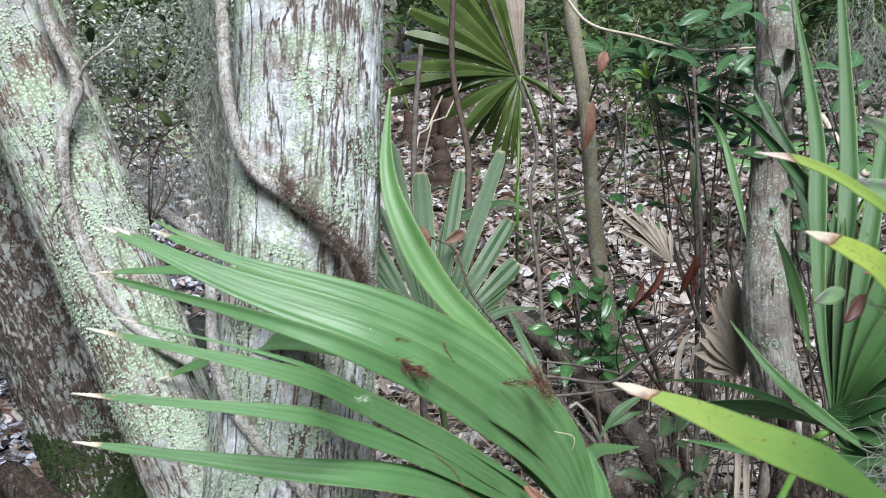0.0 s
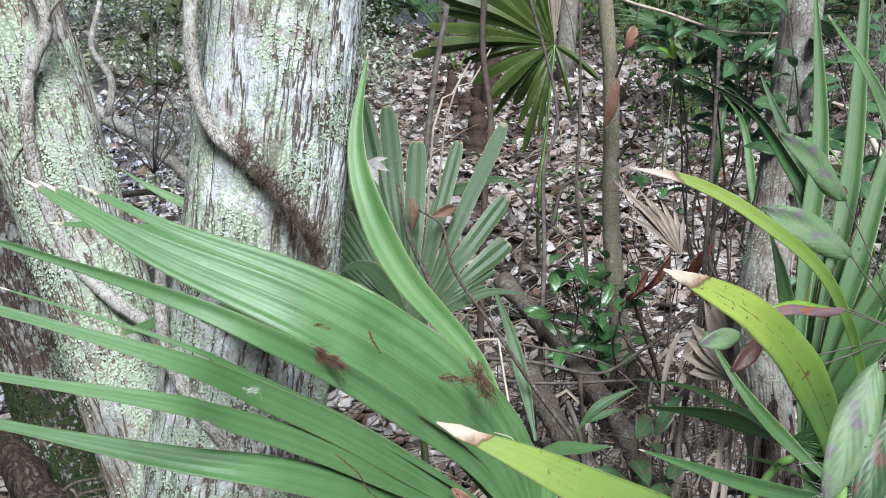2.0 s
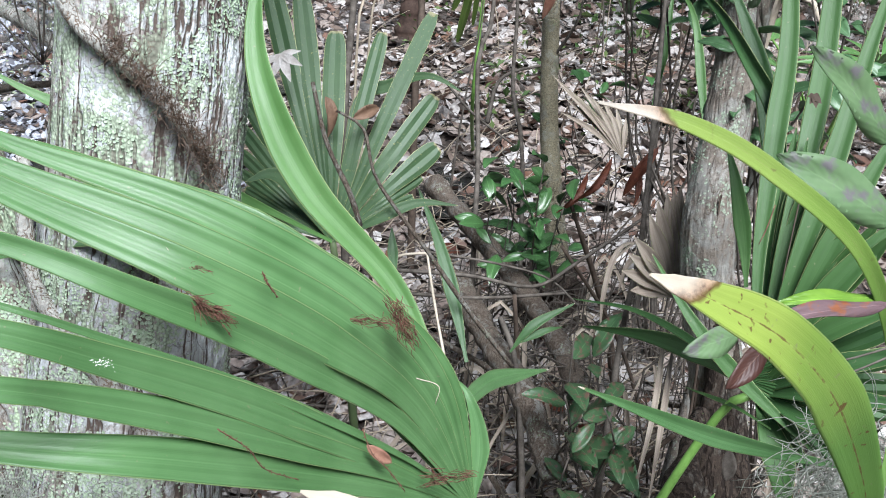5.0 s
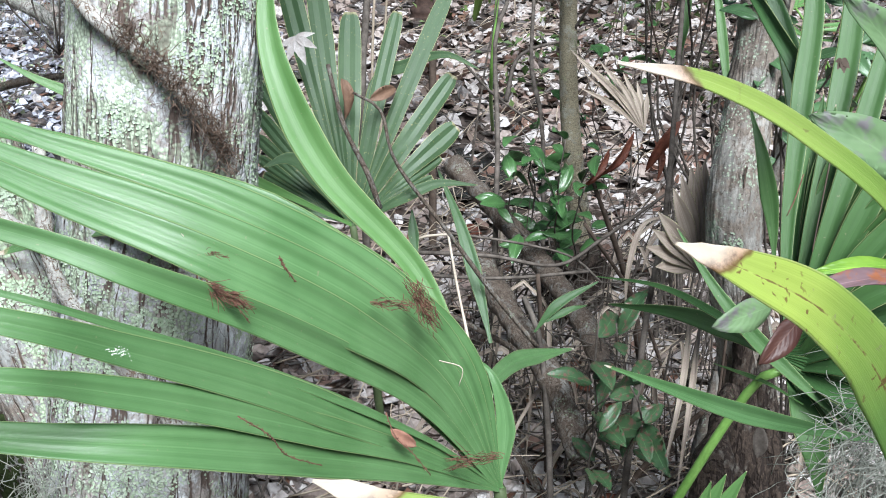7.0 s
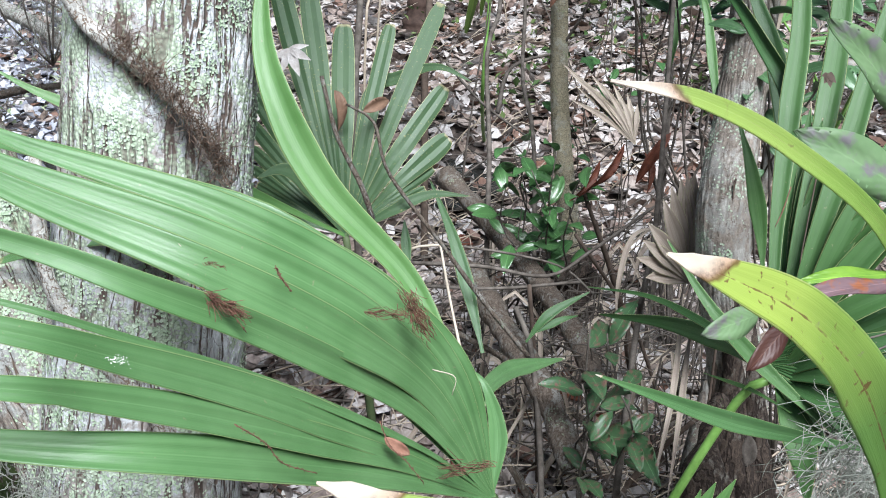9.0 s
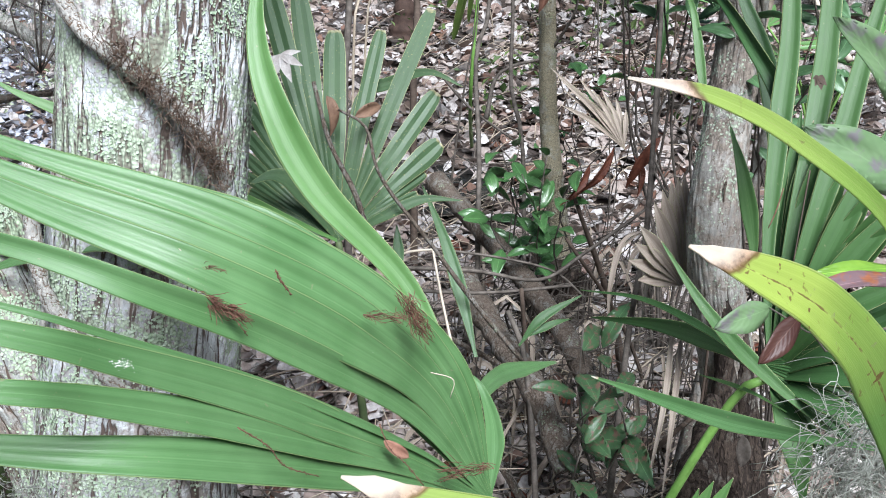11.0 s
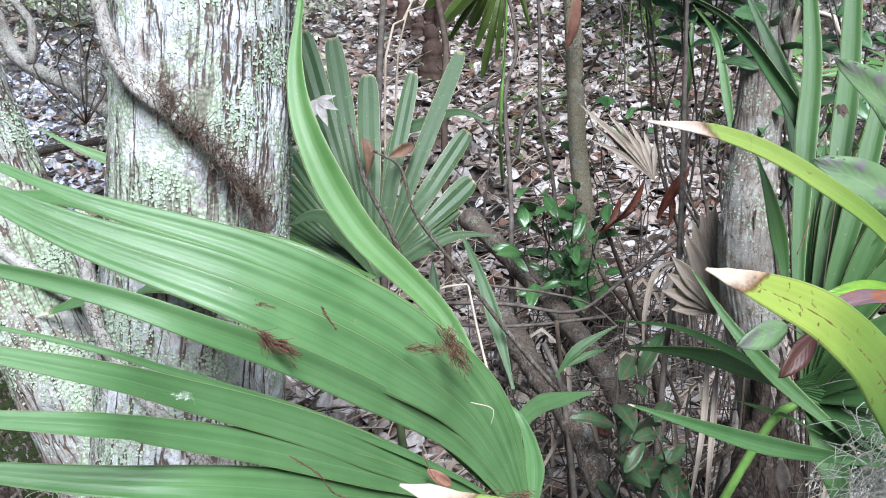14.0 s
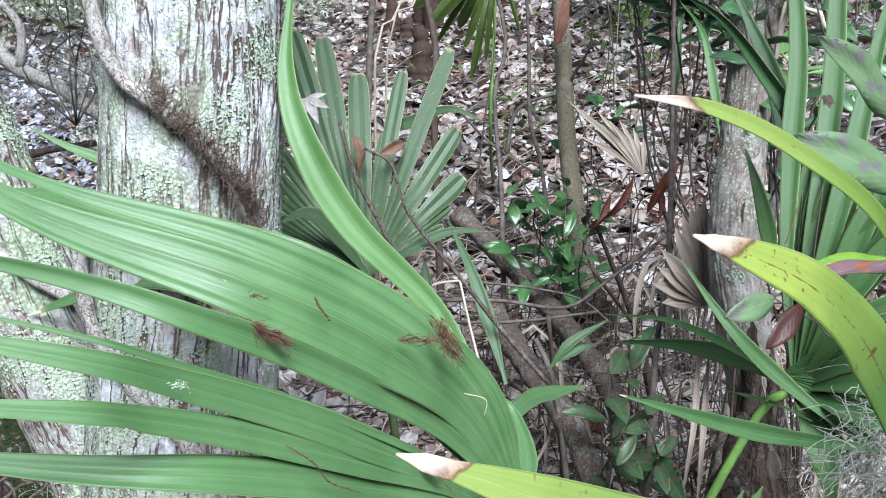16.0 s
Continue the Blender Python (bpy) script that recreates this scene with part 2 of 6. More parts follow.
def ground_material():
    """Dark damp soil; towards the low side wet mud, greyed by painted sky reflection, with standing water."""
    n = Nodes("forest_soil")
    obj = n.coord("Object")
    a = n.noise(obj, 3.0, 6.0, 0.65)
    b = n.noise(obj, 38.0, 5.0, 0.7)
    col = n.mix(n.ramp(b, (0.3, 0.0), (0.7, 1.0)), (0.018, 0.013, 0.010), (0.055, 0.041, 0.031))
    col = n.mix(n.ramp(a, (0.45, 0.0), (0.62, 1.0)), col, (0.06, 0.046, 0.037))
    flat = n.coord("Object", (1.0, 1.0, 0.3))
    mat_cell = n.add("TexVoronoi")
    n.link(flat, mat_cell.inputs["Vector"])
    mat_cell.inputs["Scale"].default_value = 17.0
    tone = n.ramp(n.add_first(mat_cell), (0.0, (0.022, 0.016, 0.012)), (0.4, (0.06, 0.045, 0.036)), (0.65, (0.12, 0.095, 0.08)), (0.85, (0.05, 0.03, 0.02)), (1.0, (0.20, 0.175, 0.16)))
    col = n.mix(n.ramp(n.math("ADD", a, n.math("MULTIPLY", mat_cell.outputs["Distance"], -0.3)), (0.28, 0.0), (0.45, 1.0)), col, tone)
    wet = n.add("SeparateXYZ")
    n.link(n.add("TexCoord").outputs["Object"], wet.inputs[0])
    shore = n.math("ADD", n.math("MULTIPLY", wet.outputs[0], -0.5), n.math("MULTIPLY", n.math("MINIMUM", n.math("SUBTRACT", wet.outputs[1], 2.6), 0.0), 0.6))
    low = n.ramp(n.math("ADD", shore, n.math("MULTIPLY", n.noise(obj, 0.9, 4.0, 0.6, 0.8), 1.1)), (0.80, 0.0), (1.15, 1.0))
    # bluish grey mud tone stands in for sky mirrored in the wet
    col = n.mix(n.math("MULTIPLY", low, n.ramp(b, (0.35, 0.35), (0.6, 0.9))), col, (0.15, 0.145, 0.165))
    rough = n.mix(low, n.ramp(b, (0.2, 0.75), (0.8, 0.95)), n.ramp(b, (0.35, 0.06), (0.65, 0.35)))
    n.bump(b, 0.7, 0.02)
    return n.done(col, rough, 0.5)


def broad_material(name, a, b, spot=None, rough=0.35, thin=0.2, gloss=0.45, vein=0.55):
    """A broad evergreen leaf with side veins."""
    n = Nodes(name)
    u, v, uv = uv_axes(n)
    obj = n.coord("Object")
    t = n.noise(obj, 40.0, 3.0)
    col = n.mix(n.ramp(t, (0.3, 0.0), (0.7, 1.0)), a, b)
    col = n.mix(n.math("MULTIPLY", n.random(), 0.5), col, b)
    rib = n.math("ABSOLUTE", n.math("SUBTRACT", u, 0.5))
    col = n.mix(n.math("MULTIPLY", n.math("LESS_THAN", rib, 0.02), vein), col, tuple(min(1, c * 1.9) for c in b))
    if spot is not None:
        s = n.noise(obj, 55.0, 4.0)
        col = n.mix(n.ramp(s, (0.50, 0.0), (0.60, 1.0)), col, spot)
    slant = n.math("ADD", n.math("MULTIPLY", v, 9.0), n.math("MULTIPLY", rib, -6.0))
    ribs = n.math("SINE", n.math("MULTIPLY", slant, 6.283))
    n.bump(ribs, 0.15, 0.0003)
    return n.done(col, rough, gloss, thin)


PALM = blade_material("palm_green", (0.092, 0.208, 0.070), (0.170, 0.325, 0.132), rough=0.34, tip=(0.82, 0.76, 0.64), tip_at=0.966, streak=0.32, margin=0.34)
PALM_BACK = blade_material("palm_grey_green", (0.052, 0.106, 0.044), (0.086, 0.152, 0.068), rough=0.48, tip_at=0.985, tip=(0.34, 0.32, 0.17), veins=34.0, spots=0.7, brown=(0.30, 0.30, 0.12))
PALM_BRIGHT = blade_material("palm_bright_green", (0.092, 0.215, 0.056), (0.160, 0.315, 0.104), rough=0.4, tip_at=0.985, streak=0.25)
PALM_MID = blade_material("palm_mid_green", (0.055, 0.135, 0.034), (0.084, 0.186, 0.053), rough=0.5, tip_at=0.99, streak=0.2)
PALM_DARK = blade_material("palm_dark_green", (0.034, 0.095, 0.027), (0.066, 0.155, 0.046), rough=0.45, tip_at=0.995, streak=0.25)
PALM_SUN = blade_material("palm_yellow_green", (0.050, 0.092, 0.016), (0.120, 0.175, 0.036), rough=0.45, thin=0.35, tip_at=0.99, streak=0.3)
PALM_YELLOW = blade_material("palm_yellowing", (0.35, 0.49, 0.07), (0.52, 0.64, 0.15), (0.84, 0.75, 0.62), 0.885, 18.0, 0.42, 0.85, 0.8, thin=0.42, band=0.010, brown=(0.17, 0.075, 0.035), green=(0.17, 0.33, 0.075), slant=0.05)
PALM_YELLOW_A = blade_material("palm_yellowing_long", (0.32, 0.47, 0.08), (0.48, 0.61, 0.17), (0.84, 0.76, 0.66), 0.885, 18.0, 0.42, 0.5, 0.2, thin=0.42, band=0.012, brown=(0.19, 0.10, 0.07), green=(0.18, 0.34, 0.07), slant=-0.03)
PALM_YELLOW_C = blade_material("palm_turning", (0.27, 0.42, 0.07), (0.44, 0.56, 0.15), (0.84, 0.75, 0.62), 0.885, 18.0, 0.42, 0.9, 0.3, thin=0.42, band=0.010, brown=(0.19, 0.09, 0.04), green=(0.15, 0.29, 0.07), slant=0.05)
PALM_DEAD = blade_material("palm_dead", (0.27, 0.21, 0.165), (0.56, 0.49, 0.41), tip_at=0.98, rough=0.75, thin=0.15)
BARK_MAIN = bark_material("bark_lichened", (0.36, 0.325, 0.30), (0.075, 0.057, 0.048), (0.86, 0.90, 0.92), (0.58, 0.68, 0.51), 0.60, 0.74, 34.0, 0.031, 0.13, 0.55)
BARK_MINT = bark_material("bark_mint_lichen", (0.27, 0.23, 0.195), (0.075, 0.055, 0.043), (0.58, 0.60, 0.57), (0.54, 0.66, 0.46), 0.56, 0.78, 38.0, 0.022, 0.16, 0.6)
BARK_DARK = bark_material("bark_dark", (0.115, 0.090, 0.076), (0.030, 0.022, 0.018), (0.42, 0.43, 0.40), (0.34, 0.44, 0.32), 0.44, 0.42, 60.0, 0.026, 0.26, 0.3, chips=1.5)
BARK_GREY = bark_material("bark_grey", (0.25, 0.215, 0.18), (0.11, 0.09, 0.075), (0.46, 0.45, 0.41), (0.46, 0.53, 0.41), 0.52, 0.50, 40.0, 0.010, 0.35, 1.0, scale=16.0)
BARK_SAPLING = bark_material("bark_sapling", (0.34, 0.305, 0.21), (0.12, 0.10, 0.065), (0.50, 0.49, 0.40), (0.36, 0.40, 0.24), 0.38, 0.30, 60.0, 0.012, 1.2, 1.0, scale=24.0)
# rotten brown bark, darkened further for shade under the palm
BARK_STUMP = bark_material("shaded_rotten_bark", (0.060, 0.045, 0.035), (0.015, 0.011, 0.009), (0.20, 0.19, 0.165), (0.09, 0.12, 0.05), 0.25, 0.2, 50.0, 0.05, 0.25, 0.4, False)
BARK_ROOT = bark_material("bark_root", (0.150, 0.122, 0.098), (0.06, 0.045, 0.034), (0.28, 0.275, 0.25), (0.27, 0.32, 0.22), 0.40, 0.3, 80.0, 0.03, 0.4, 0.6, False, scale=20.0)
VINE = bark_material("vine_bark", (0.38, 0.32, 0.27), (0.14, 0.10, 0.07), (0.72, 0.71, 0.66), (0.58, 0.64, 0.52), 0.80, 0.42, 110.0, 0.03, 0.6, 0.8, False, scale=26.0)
KNEE = plain_organic("knee_bark", (0.034, 0.021, 0.016), (0.085, 0.054, 0.042), 24.0, 0.85, bump=0.6)
ROOTLET = plain_organic("rootlets", (0.12, 0.082, 0.060), (0.22, 0.155, 0.115), 60.0, 0.9)
TWIG = plain_organic("twig_grey", (0.060, 0.050, 0.041), (0.165, 0.145, 0.125), 40.0, 0.85)
TWIG_PALE = plain_organic("twig_pale", (0.48, 0.41, 0.32), (0.62, 0.55, 0.45), 40.0, 0.7)
TWIG_DARK = plain_organic("twig_dark", (0.055, 0.040, 0.030), (0.12, 0.09, 0.07), 40.0, 0.85)
STRAW = plain_organic("dry_straw", (0.33, 0.27, 0.20), (0.50, 0.43, 0.34), 30.0, 0.8)
MOSS = plain_organic("hanging_moss", (0.20, 0.21, 0.175), (0.40, 0.415, 0.365), 40.0, 0.9, True)
DEBRIS = plain_organic("dry_catkin", (0.10, 0.048, 0.033), (0.24, 0.125, 0.085), 80.0, 0.85, True)
DEAD_RED = plain_organic("dead_leaf_red", (0.085, 0.028, 0.018), (0.20, 0.072, 0.042), 40.0, 0.55, thin=0.15)
DEAD_PINK = plain_organic("dead_leaf_pink", (0.34, 0.165, 0.115), (0.50, 0.29, 0.21), 40.0, 0.55, thin=0.25)
DEAD_PALE = plain_organic("dead_leaf_pale", (0.38, 0.34, 0.315), (0.62, 0.60, 0.585), 50.0, 0.6, thin=0.1)
DEAD_BROWN = plain_organic("dead_leaf_brown", (0.12, 0.07, 0.045), (0.24, 0.15, 0.10), 40.0, 0.6, thin=0.1)
LITTER = litter_material()
# glossy wet leaves; sky glare is also put into the blue grey colour
WET_LEAF_GLARE = plain_organic("wet_leaf_glare", (0.34, 0.36, 0.42), (0.58, 0.61, 0.67), 40.0, 0.16, True, c=(0.22, 0.22, 0.25), spec=0.8)
SOIL = ground_material()
BROAD_SOFT = broad_material("broad_leaf_soft", (0.058, 0.140, 0.055), (0.115, 0.225, 0.100), None, 0.36, 0.25, 0.5)
BROAD_OLIVE = broad_material("broad_leaf_olive", (0.060, 0.085, 0.030), (0.115, 0.150, 0.060), None, 0.45, 0.3)
BROAD_MID = broad_material("broad_leaf_glossy", (0.042, 0.118, 0.036), (0.090, 0.200, 0.066), None, 0.28, 0.25, 0.6)
BROAD_LIGHT = broad_material("broad_leaf_light", (0.10, 0.22, 0.03), (0.22, 0.38, 0.05))
BROAD_SPOT = broad_material("broad_leaf_spotted", (0.035, 0.085, 0.035), (0.07, 0.14, 0.06), (0.16, 0.09, 0.07), 0.4)
BROAD_GREY = broad_material("broad_leaf_greyed", (0.12, 0.22, 0.09), (0.21, 0.32, 0.16), (0.19, 0.18, 0.185), 0.5, 0.3, vein=0.12)
BROAD_PURPLE = broad_material("broad_leaf_purple", (0.13, 0.075, 0.085), (0.20, 0.13, 0.14), (0.30, 0.11, 0.05), 0.5, 0.25)
BROAD_MAROON = broad_material("broad_leaf_maroon", (0.085, 0.030, 0.028), (0.12, 0.06, 0.045), None, 0.45, 0.25)
FAR_LEAF = plain_organic("far_foliage", (0.035, 0.075, 0.022), (0.085, 0.14, 0.045), 8.0, 0.55, True, 0.2, c=(0.13, 0.18, 0.06))
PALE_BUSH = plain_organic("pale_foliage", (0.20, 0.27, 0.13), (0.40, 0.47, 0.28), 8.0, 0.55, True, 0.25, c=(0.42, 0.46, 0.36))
# glossy leaves; the near-white tones paint in sky glints
GLINT_BUSH = plain_organic("sky_glint_foliage", (0.20, 0.25, 0.15), (0.40, 0.45, 0.34), 8.0, 0.3, True, 0.3, c=(0.66, 0.68, 0.64), spec=0.8)
PETIOLE_DARK = plain_organic("palm_stalk_dull", (0.045, 0.070, 0.028), (0.085, 0.115, 0.050), 20.0, 0.6, bump=0.2)
PETIOLE = plain_organic("palm_stalk", (0.12, 0.25, 0.05), (0.19, 0.35, 0.085), 20.0, 0.45, bump=0.1)
WATER = Nodes("shallow_water")
WATER.bump(WATER.noise(WATER.coord("Object"), 14.0, 4.0), 0.25, 0.02)
WATER = WATER.done((0.02, 0.02, 0.018), 0.08, 0.6)
WHITE_FLECK = plain_organic("white_droppings", (0.70, 0.70, 0.66), (0.85, 0.85, 0.82), 90.0, 0.8)

# ---------------------------------------------------------------- mesh helpers
def mesh_of(name, verts, faces, material, uvs=None, smooth=True, bark=None):
    me = bpy.data.meshes.new(name)
    me.from_pydata([tuple(v) for v in verts], [], faces)
    me.materials.append(material)
    if smooth:
        me.polygons.foreach_set("use_smooth", [True] * len(me.polygons))
    if uvs is not None:
        layer = me.uv_layers.new(name="UVMap")
        idx = np.empty(len(me.loops), dtype=np.int64)
        me.loops.foreach_get("vertex_index", idx)
        layer.data.foreach_set("uv", np.asarray(uvs, dtype=np.float32)[idx].ravel())
    if bark is None and material.name.startswith("bark"):
        bark = [tuple(v) for v in verts]
    if bark is not None:
        a = me.attributes.new("bark", "FLOAT_VECTOR", "POINT")
        a.data.foreach_set("vector", np.asarray(bark, dtype=np.float32).ravel())
    me.update()
    return me


def part(name, me, parent, label="", matrix=None):
    ob = new(name, me)
    ob.parent = parent
    if matrix is not None:
        ob.matrix_basis = matrix
    return tagged(ob, label) if label else ob


def thing(name, at, label, category, group="", kind=""):
    ob = new(name)
    ob.location = at
    ob.empty_display_size = 0.05
    return tagged(ob, label, category, group, kind)


def spline(points, n):
    """Smooth curve through a few control points: n places and their tangents."""
    p = [Vector(q) for q in points]
    if len(p) == 2:
        p = [p[0], (p[0] + p[1]) / 2, p[1]]
    p = [2 * p[0] - p[1]] + p + [2 * p[-1] - p[-2]]
    seg = [max((p[i + 1] - p[i]).length, 1e-5) for i in range(1, len(p) - 2)]
    total, out, tan = sum(seg), [], []
    for k in range(n):
        want, i = total * k / (n - 1), 0
        while i < len(seg) - 1 and want > seg[i]:
            want -= seg[i]
            i += 1
        t = min(1.0, want / seg[i])
        a, b, c, d = p[i], p[i + 1], p[i + 2], p[i + 3]
        out.append(0.5 * (2 * b + (c - a) * t + (2 * a - 5 * b + 4 * c - d) * t * t + (3 * b - a - 3 * c + d) * t ** 3))
        g = 0.5 * ((c - a) + 2 * (2 * a - 5 * b + 4 * c - d) * t + 3 * (3 * b - a - 3 * c + d) * t * t)
        tan.append(g.normalized() if g.length > 1e-8 else (c - b).normalized())
    return out, tan


def tube_geo(points, r0, r1, sides=7, n=None, bumpy=0.0, verts=None, faces=None, seed=0.0):
    """A tapered stem along a smooth curve, appended to verts and faces."""
    verts = [] if verts is None else verts
    faces = [] if faces is None else faces
    n = n or max(4, 5 * (len(points) - 1))
    place, tan = spline(points, n)
    first = len(verts)
    side = tan[0].orthogonal().normalized()
    for k, (c, t) in enumerate(zip(place, tan)):
        side = (side - t * side.dot(t)).normalized()
        other = t.cross(side)
        s = k / (n - 1)
        r = r0 + (r1 - r0) * s
        if bumpy:
            r *= 1 + bumpy * noise.noise(c * 28 + Vector((seed, 0, 0)))
        for j in range(sides):
            a = 2 * math.pi * j / sides
            verts.append(c + (side * math.cos(a) + other * math.sin(a)) * r)
    for k in range(n - 1):
        for j in range(sides):
            a, b = first + k * sides + j, first + k * sides + (j + 1) % sides
            faces.append((a, b, b + sides, a + sides))
    faces.append(tuple(first + j for j in reversed(range(sides))))
    faces.append(tuple(first + (n - 1) * sides + j for j in range(sides)))
    return verts, faces


def tube(name, points, r0, r1, material, sides=8, n=None, bumpy=0.0):
    origin = Vector(points[0])
    v, f = tube_geo(points, r0, r1, sides, n, bumpy)
    return mesh_of(name, [q - origin for q in v], f, material), origin


EYE = Vector((0.0, 0.0, 1.6))
ACROSS = tuple(k / 7.0 for k in range(-7, 8))


def blade_mesh(points, half, material, origin, split=0.35, fold=0.25, twist=(0.0, 0.0), face=None, n=30, taper=1.5, start=0.05, wave=0.0, seed=0.0, blunt=0.24, ribbed=0.03):
    """One palm segment: a long strip that widens up to split, narrows to a point, is folded along its rib and has a thickness."""
    place, tan = spline(points, n)
    verts, uvs, faces = [], [], []
    m = len(ACROSS)
    for layer in (0, 1):
        for k in range(n):
            s = k / (n - 1)
            w = half * (start + (1 - start) * min(1.0, s / split) ** 0.85) if s < split else half * (1 - ((s - split) / (1 - split)) ** taper)
            w = max(w, half * blunt * min(1.0, (1 - s) / 0.05), 0.0006)
            look_at = Vector(face) if face is not None else ((EYE - place[k]).normalized() + Vector((0, 0, 0.45))).normalized()
            side = tan[k].cross(look_at).normalized()
            up = side.cross(tan[k]).normalized()
            a = radians(twist[0] + (twist[1] - twist[0]) * s) + wave * math.sin(s * 9.0 + seed)
            side, up = side * math.cos(a) + up * math.sin(a), up * math.cos(a) - side * math.sin(a)
            for x in ACROSS:
                sink = -fold * w * (1 - abs(x)) + ribbed * w * math.cos(x * 8.2 + seed)
                verts.append(place[k] + side * (x * w) + up * (sink - 0.0007 * layer) - origin)
                uvs.append((0.5 + 0.5 * x, s))
    size = n * m
    for k in range(n - 1):
        for j in range(m - 1):
            a = k * m + j
            faces.append((a, a + 1, a + 1 + m, a + m))
            faces.append((size + a + m, size + a + 1 + m, size + a + 1, size + a))
        for j in (0, m - 1):
            a = k * m + j
            q = (a, a + m, size + a + m, size + a)
            faces.append(q if j == 0 else tuple(reversed(q)))
    return mesh_of("blade", verts, faces, material, uvs)


def blade(parent, points, half, material, label="", **how):
    """A palm segment as a part of its frond."""
    me = blade_mesh(points, half, material, Vector(parent.location), **how)
    return part("leaf_blade", me, parent, label)


def pleated_fan(parent, hub, tips, material, bow=0.03, pleats=2, fold=0.45, n=22, blunt=0.45, label="", ends=0.82):
    """Neighbouring fingers of a fan, joined side by side near the hub and free further out, each folded in pleats."""
    hub = Vector(hub)
    mids = [hub.lerp(Vector(t[:3]), 0.5) + Vector((0, -bow, bow * 0.5)) for t in tips]
    lines = [spline([hub, m, Vector(t[:3])], n) for m, t in zip(mids, tips)]
    xs = [j / pleats - 1.0 for j in range(2 * pleats + 1)]
    origin = Vector(parent.location)
    for k, tip in enumerate(tips):
        c, tan = lines[k]
        before = lines[k - 1][0] if k else [2 * a - b for a, b in zip(c, lines[k + 1][0])]
        after = lines[k + 1][0] if k < len(tips) - 1 else [2 * a - b for a, b in zip(c, lines[k - 1][0])]
        verts, uvs, faces = [], [], []
        for layer in (0, 1):
            for i in range(n):
                s = i / (n - 1)
                gap = (after[i] - before[i]) / 4
                side = gap - tan[i] * gap.dot(tan[i])
                reach = side.length
                side = side.normalized() if reach > 1e-6 else tan[i].orthogonal().normalized()
                up = side.cross(tan[i]).normalized()
                if up.dot(EYE - c[i]) < 0:
                    up = -up
                end = 1.0 if s < ends else blunt + (1 - blunt) * math.sqrt(max(0.0, 1 - ((s - ends) / (1 - ends)) ** 2))
                w = max(0.0006, min(reach * 1.03, tip[3] * end * (0.75 + 0.25 * min(1.0, s / 0.6))))
                for j, x in enumerate(xs):
                    h = fold * w / pleats * (0.5 if j % 2 else -0.5) + 0.0012 * (k % 2)
                    verts.append(c[i] + side * (x * w) + up * (h - 0.0007 * layer) - origin)
                    uvs.append((0.5 + 0.5 * x, s))
        m, size = len(xs), n * len(xs)
        for i in range(n - 1):
            for j in range(m - 1):
                a = i * m + j
                faces.append((a, a + 1, a + 1 + m, a + m))
                faces.append((size + a + m, size + a + 1 + m, size + a + 1, size + a))
            for j in (0, m - 1):
                a = i * m + j
                q = (a, a + m, size + a + m, size + a)
                faces.append(q if j == 0 else tuple(reversed(q)))
        part("leaf_blade", mesh_of("blade", verts, faces, material, uvs, smooth=False), parent, label)


def leaf_mesh(name, length, half, material, curl=0.2, fold=0.25, n=9, round_=0.9):
    """A broad leaf lying along +Y from its stalk, bent down at the tip and folded on its rib."""
    verts, uvs, faces = [], [], []
    xs = (-1.0, -0.5, 0.0, 0.5, 1.0)
    for layer in (0, 1):
        for k in range(n):
            s = k / (n - 1)
            w = half * max(0.03, math.sin(math.pi * min(1.0, s ** round_)) ** 0.62)
            if s > 0.999:
                w = half * 0.02
            for x in xs:
                z = -curl * length * s * s + fold * w * abs(x) + 0.04 * length * math.sin(7 * s + 3 * x) * abs(x)
                verts.append((x * w, s * length, z - 0.0006 * layer))
                uvs.append((0.5 + 0.5 * x, s))
    m, size = len(xs), n * len(xs)
    for k in range(n - 1):
        for j in range(m - 1):
            a = k * m + j
            faces.append((a, a + 1, a + 1 + m, a + m))
            faces.append((size + a + m, size + a + 1 + m, size + a + 1, size + a))
        for j in (0, m - 1):
            a = k * m + j
            q = (a, a + m, size + a + m, size + a)
            faces.append(q if j == 0 else tuple(reversed(q)))
    return mesh_of(name, verts, faces, material, uvs)


def aim(at, along, up=(0, 0, 1), scale=1.0):
    """A matrix that sends +Y along a direction with +Z near up."""
    y = Vector(along).normalized()
    z = (Vector(up) - y * Vector(up).dot(y))
    z = z.normalized() if z.length > 1e-4 else y.orthogonal().normalized()
    x = y.cross(z)
    m = Matrix((x, y, z)).transposed().to_4x4()
    return Matrix.Translation(at) @ m @ Matrix.Scale(scale, 4)


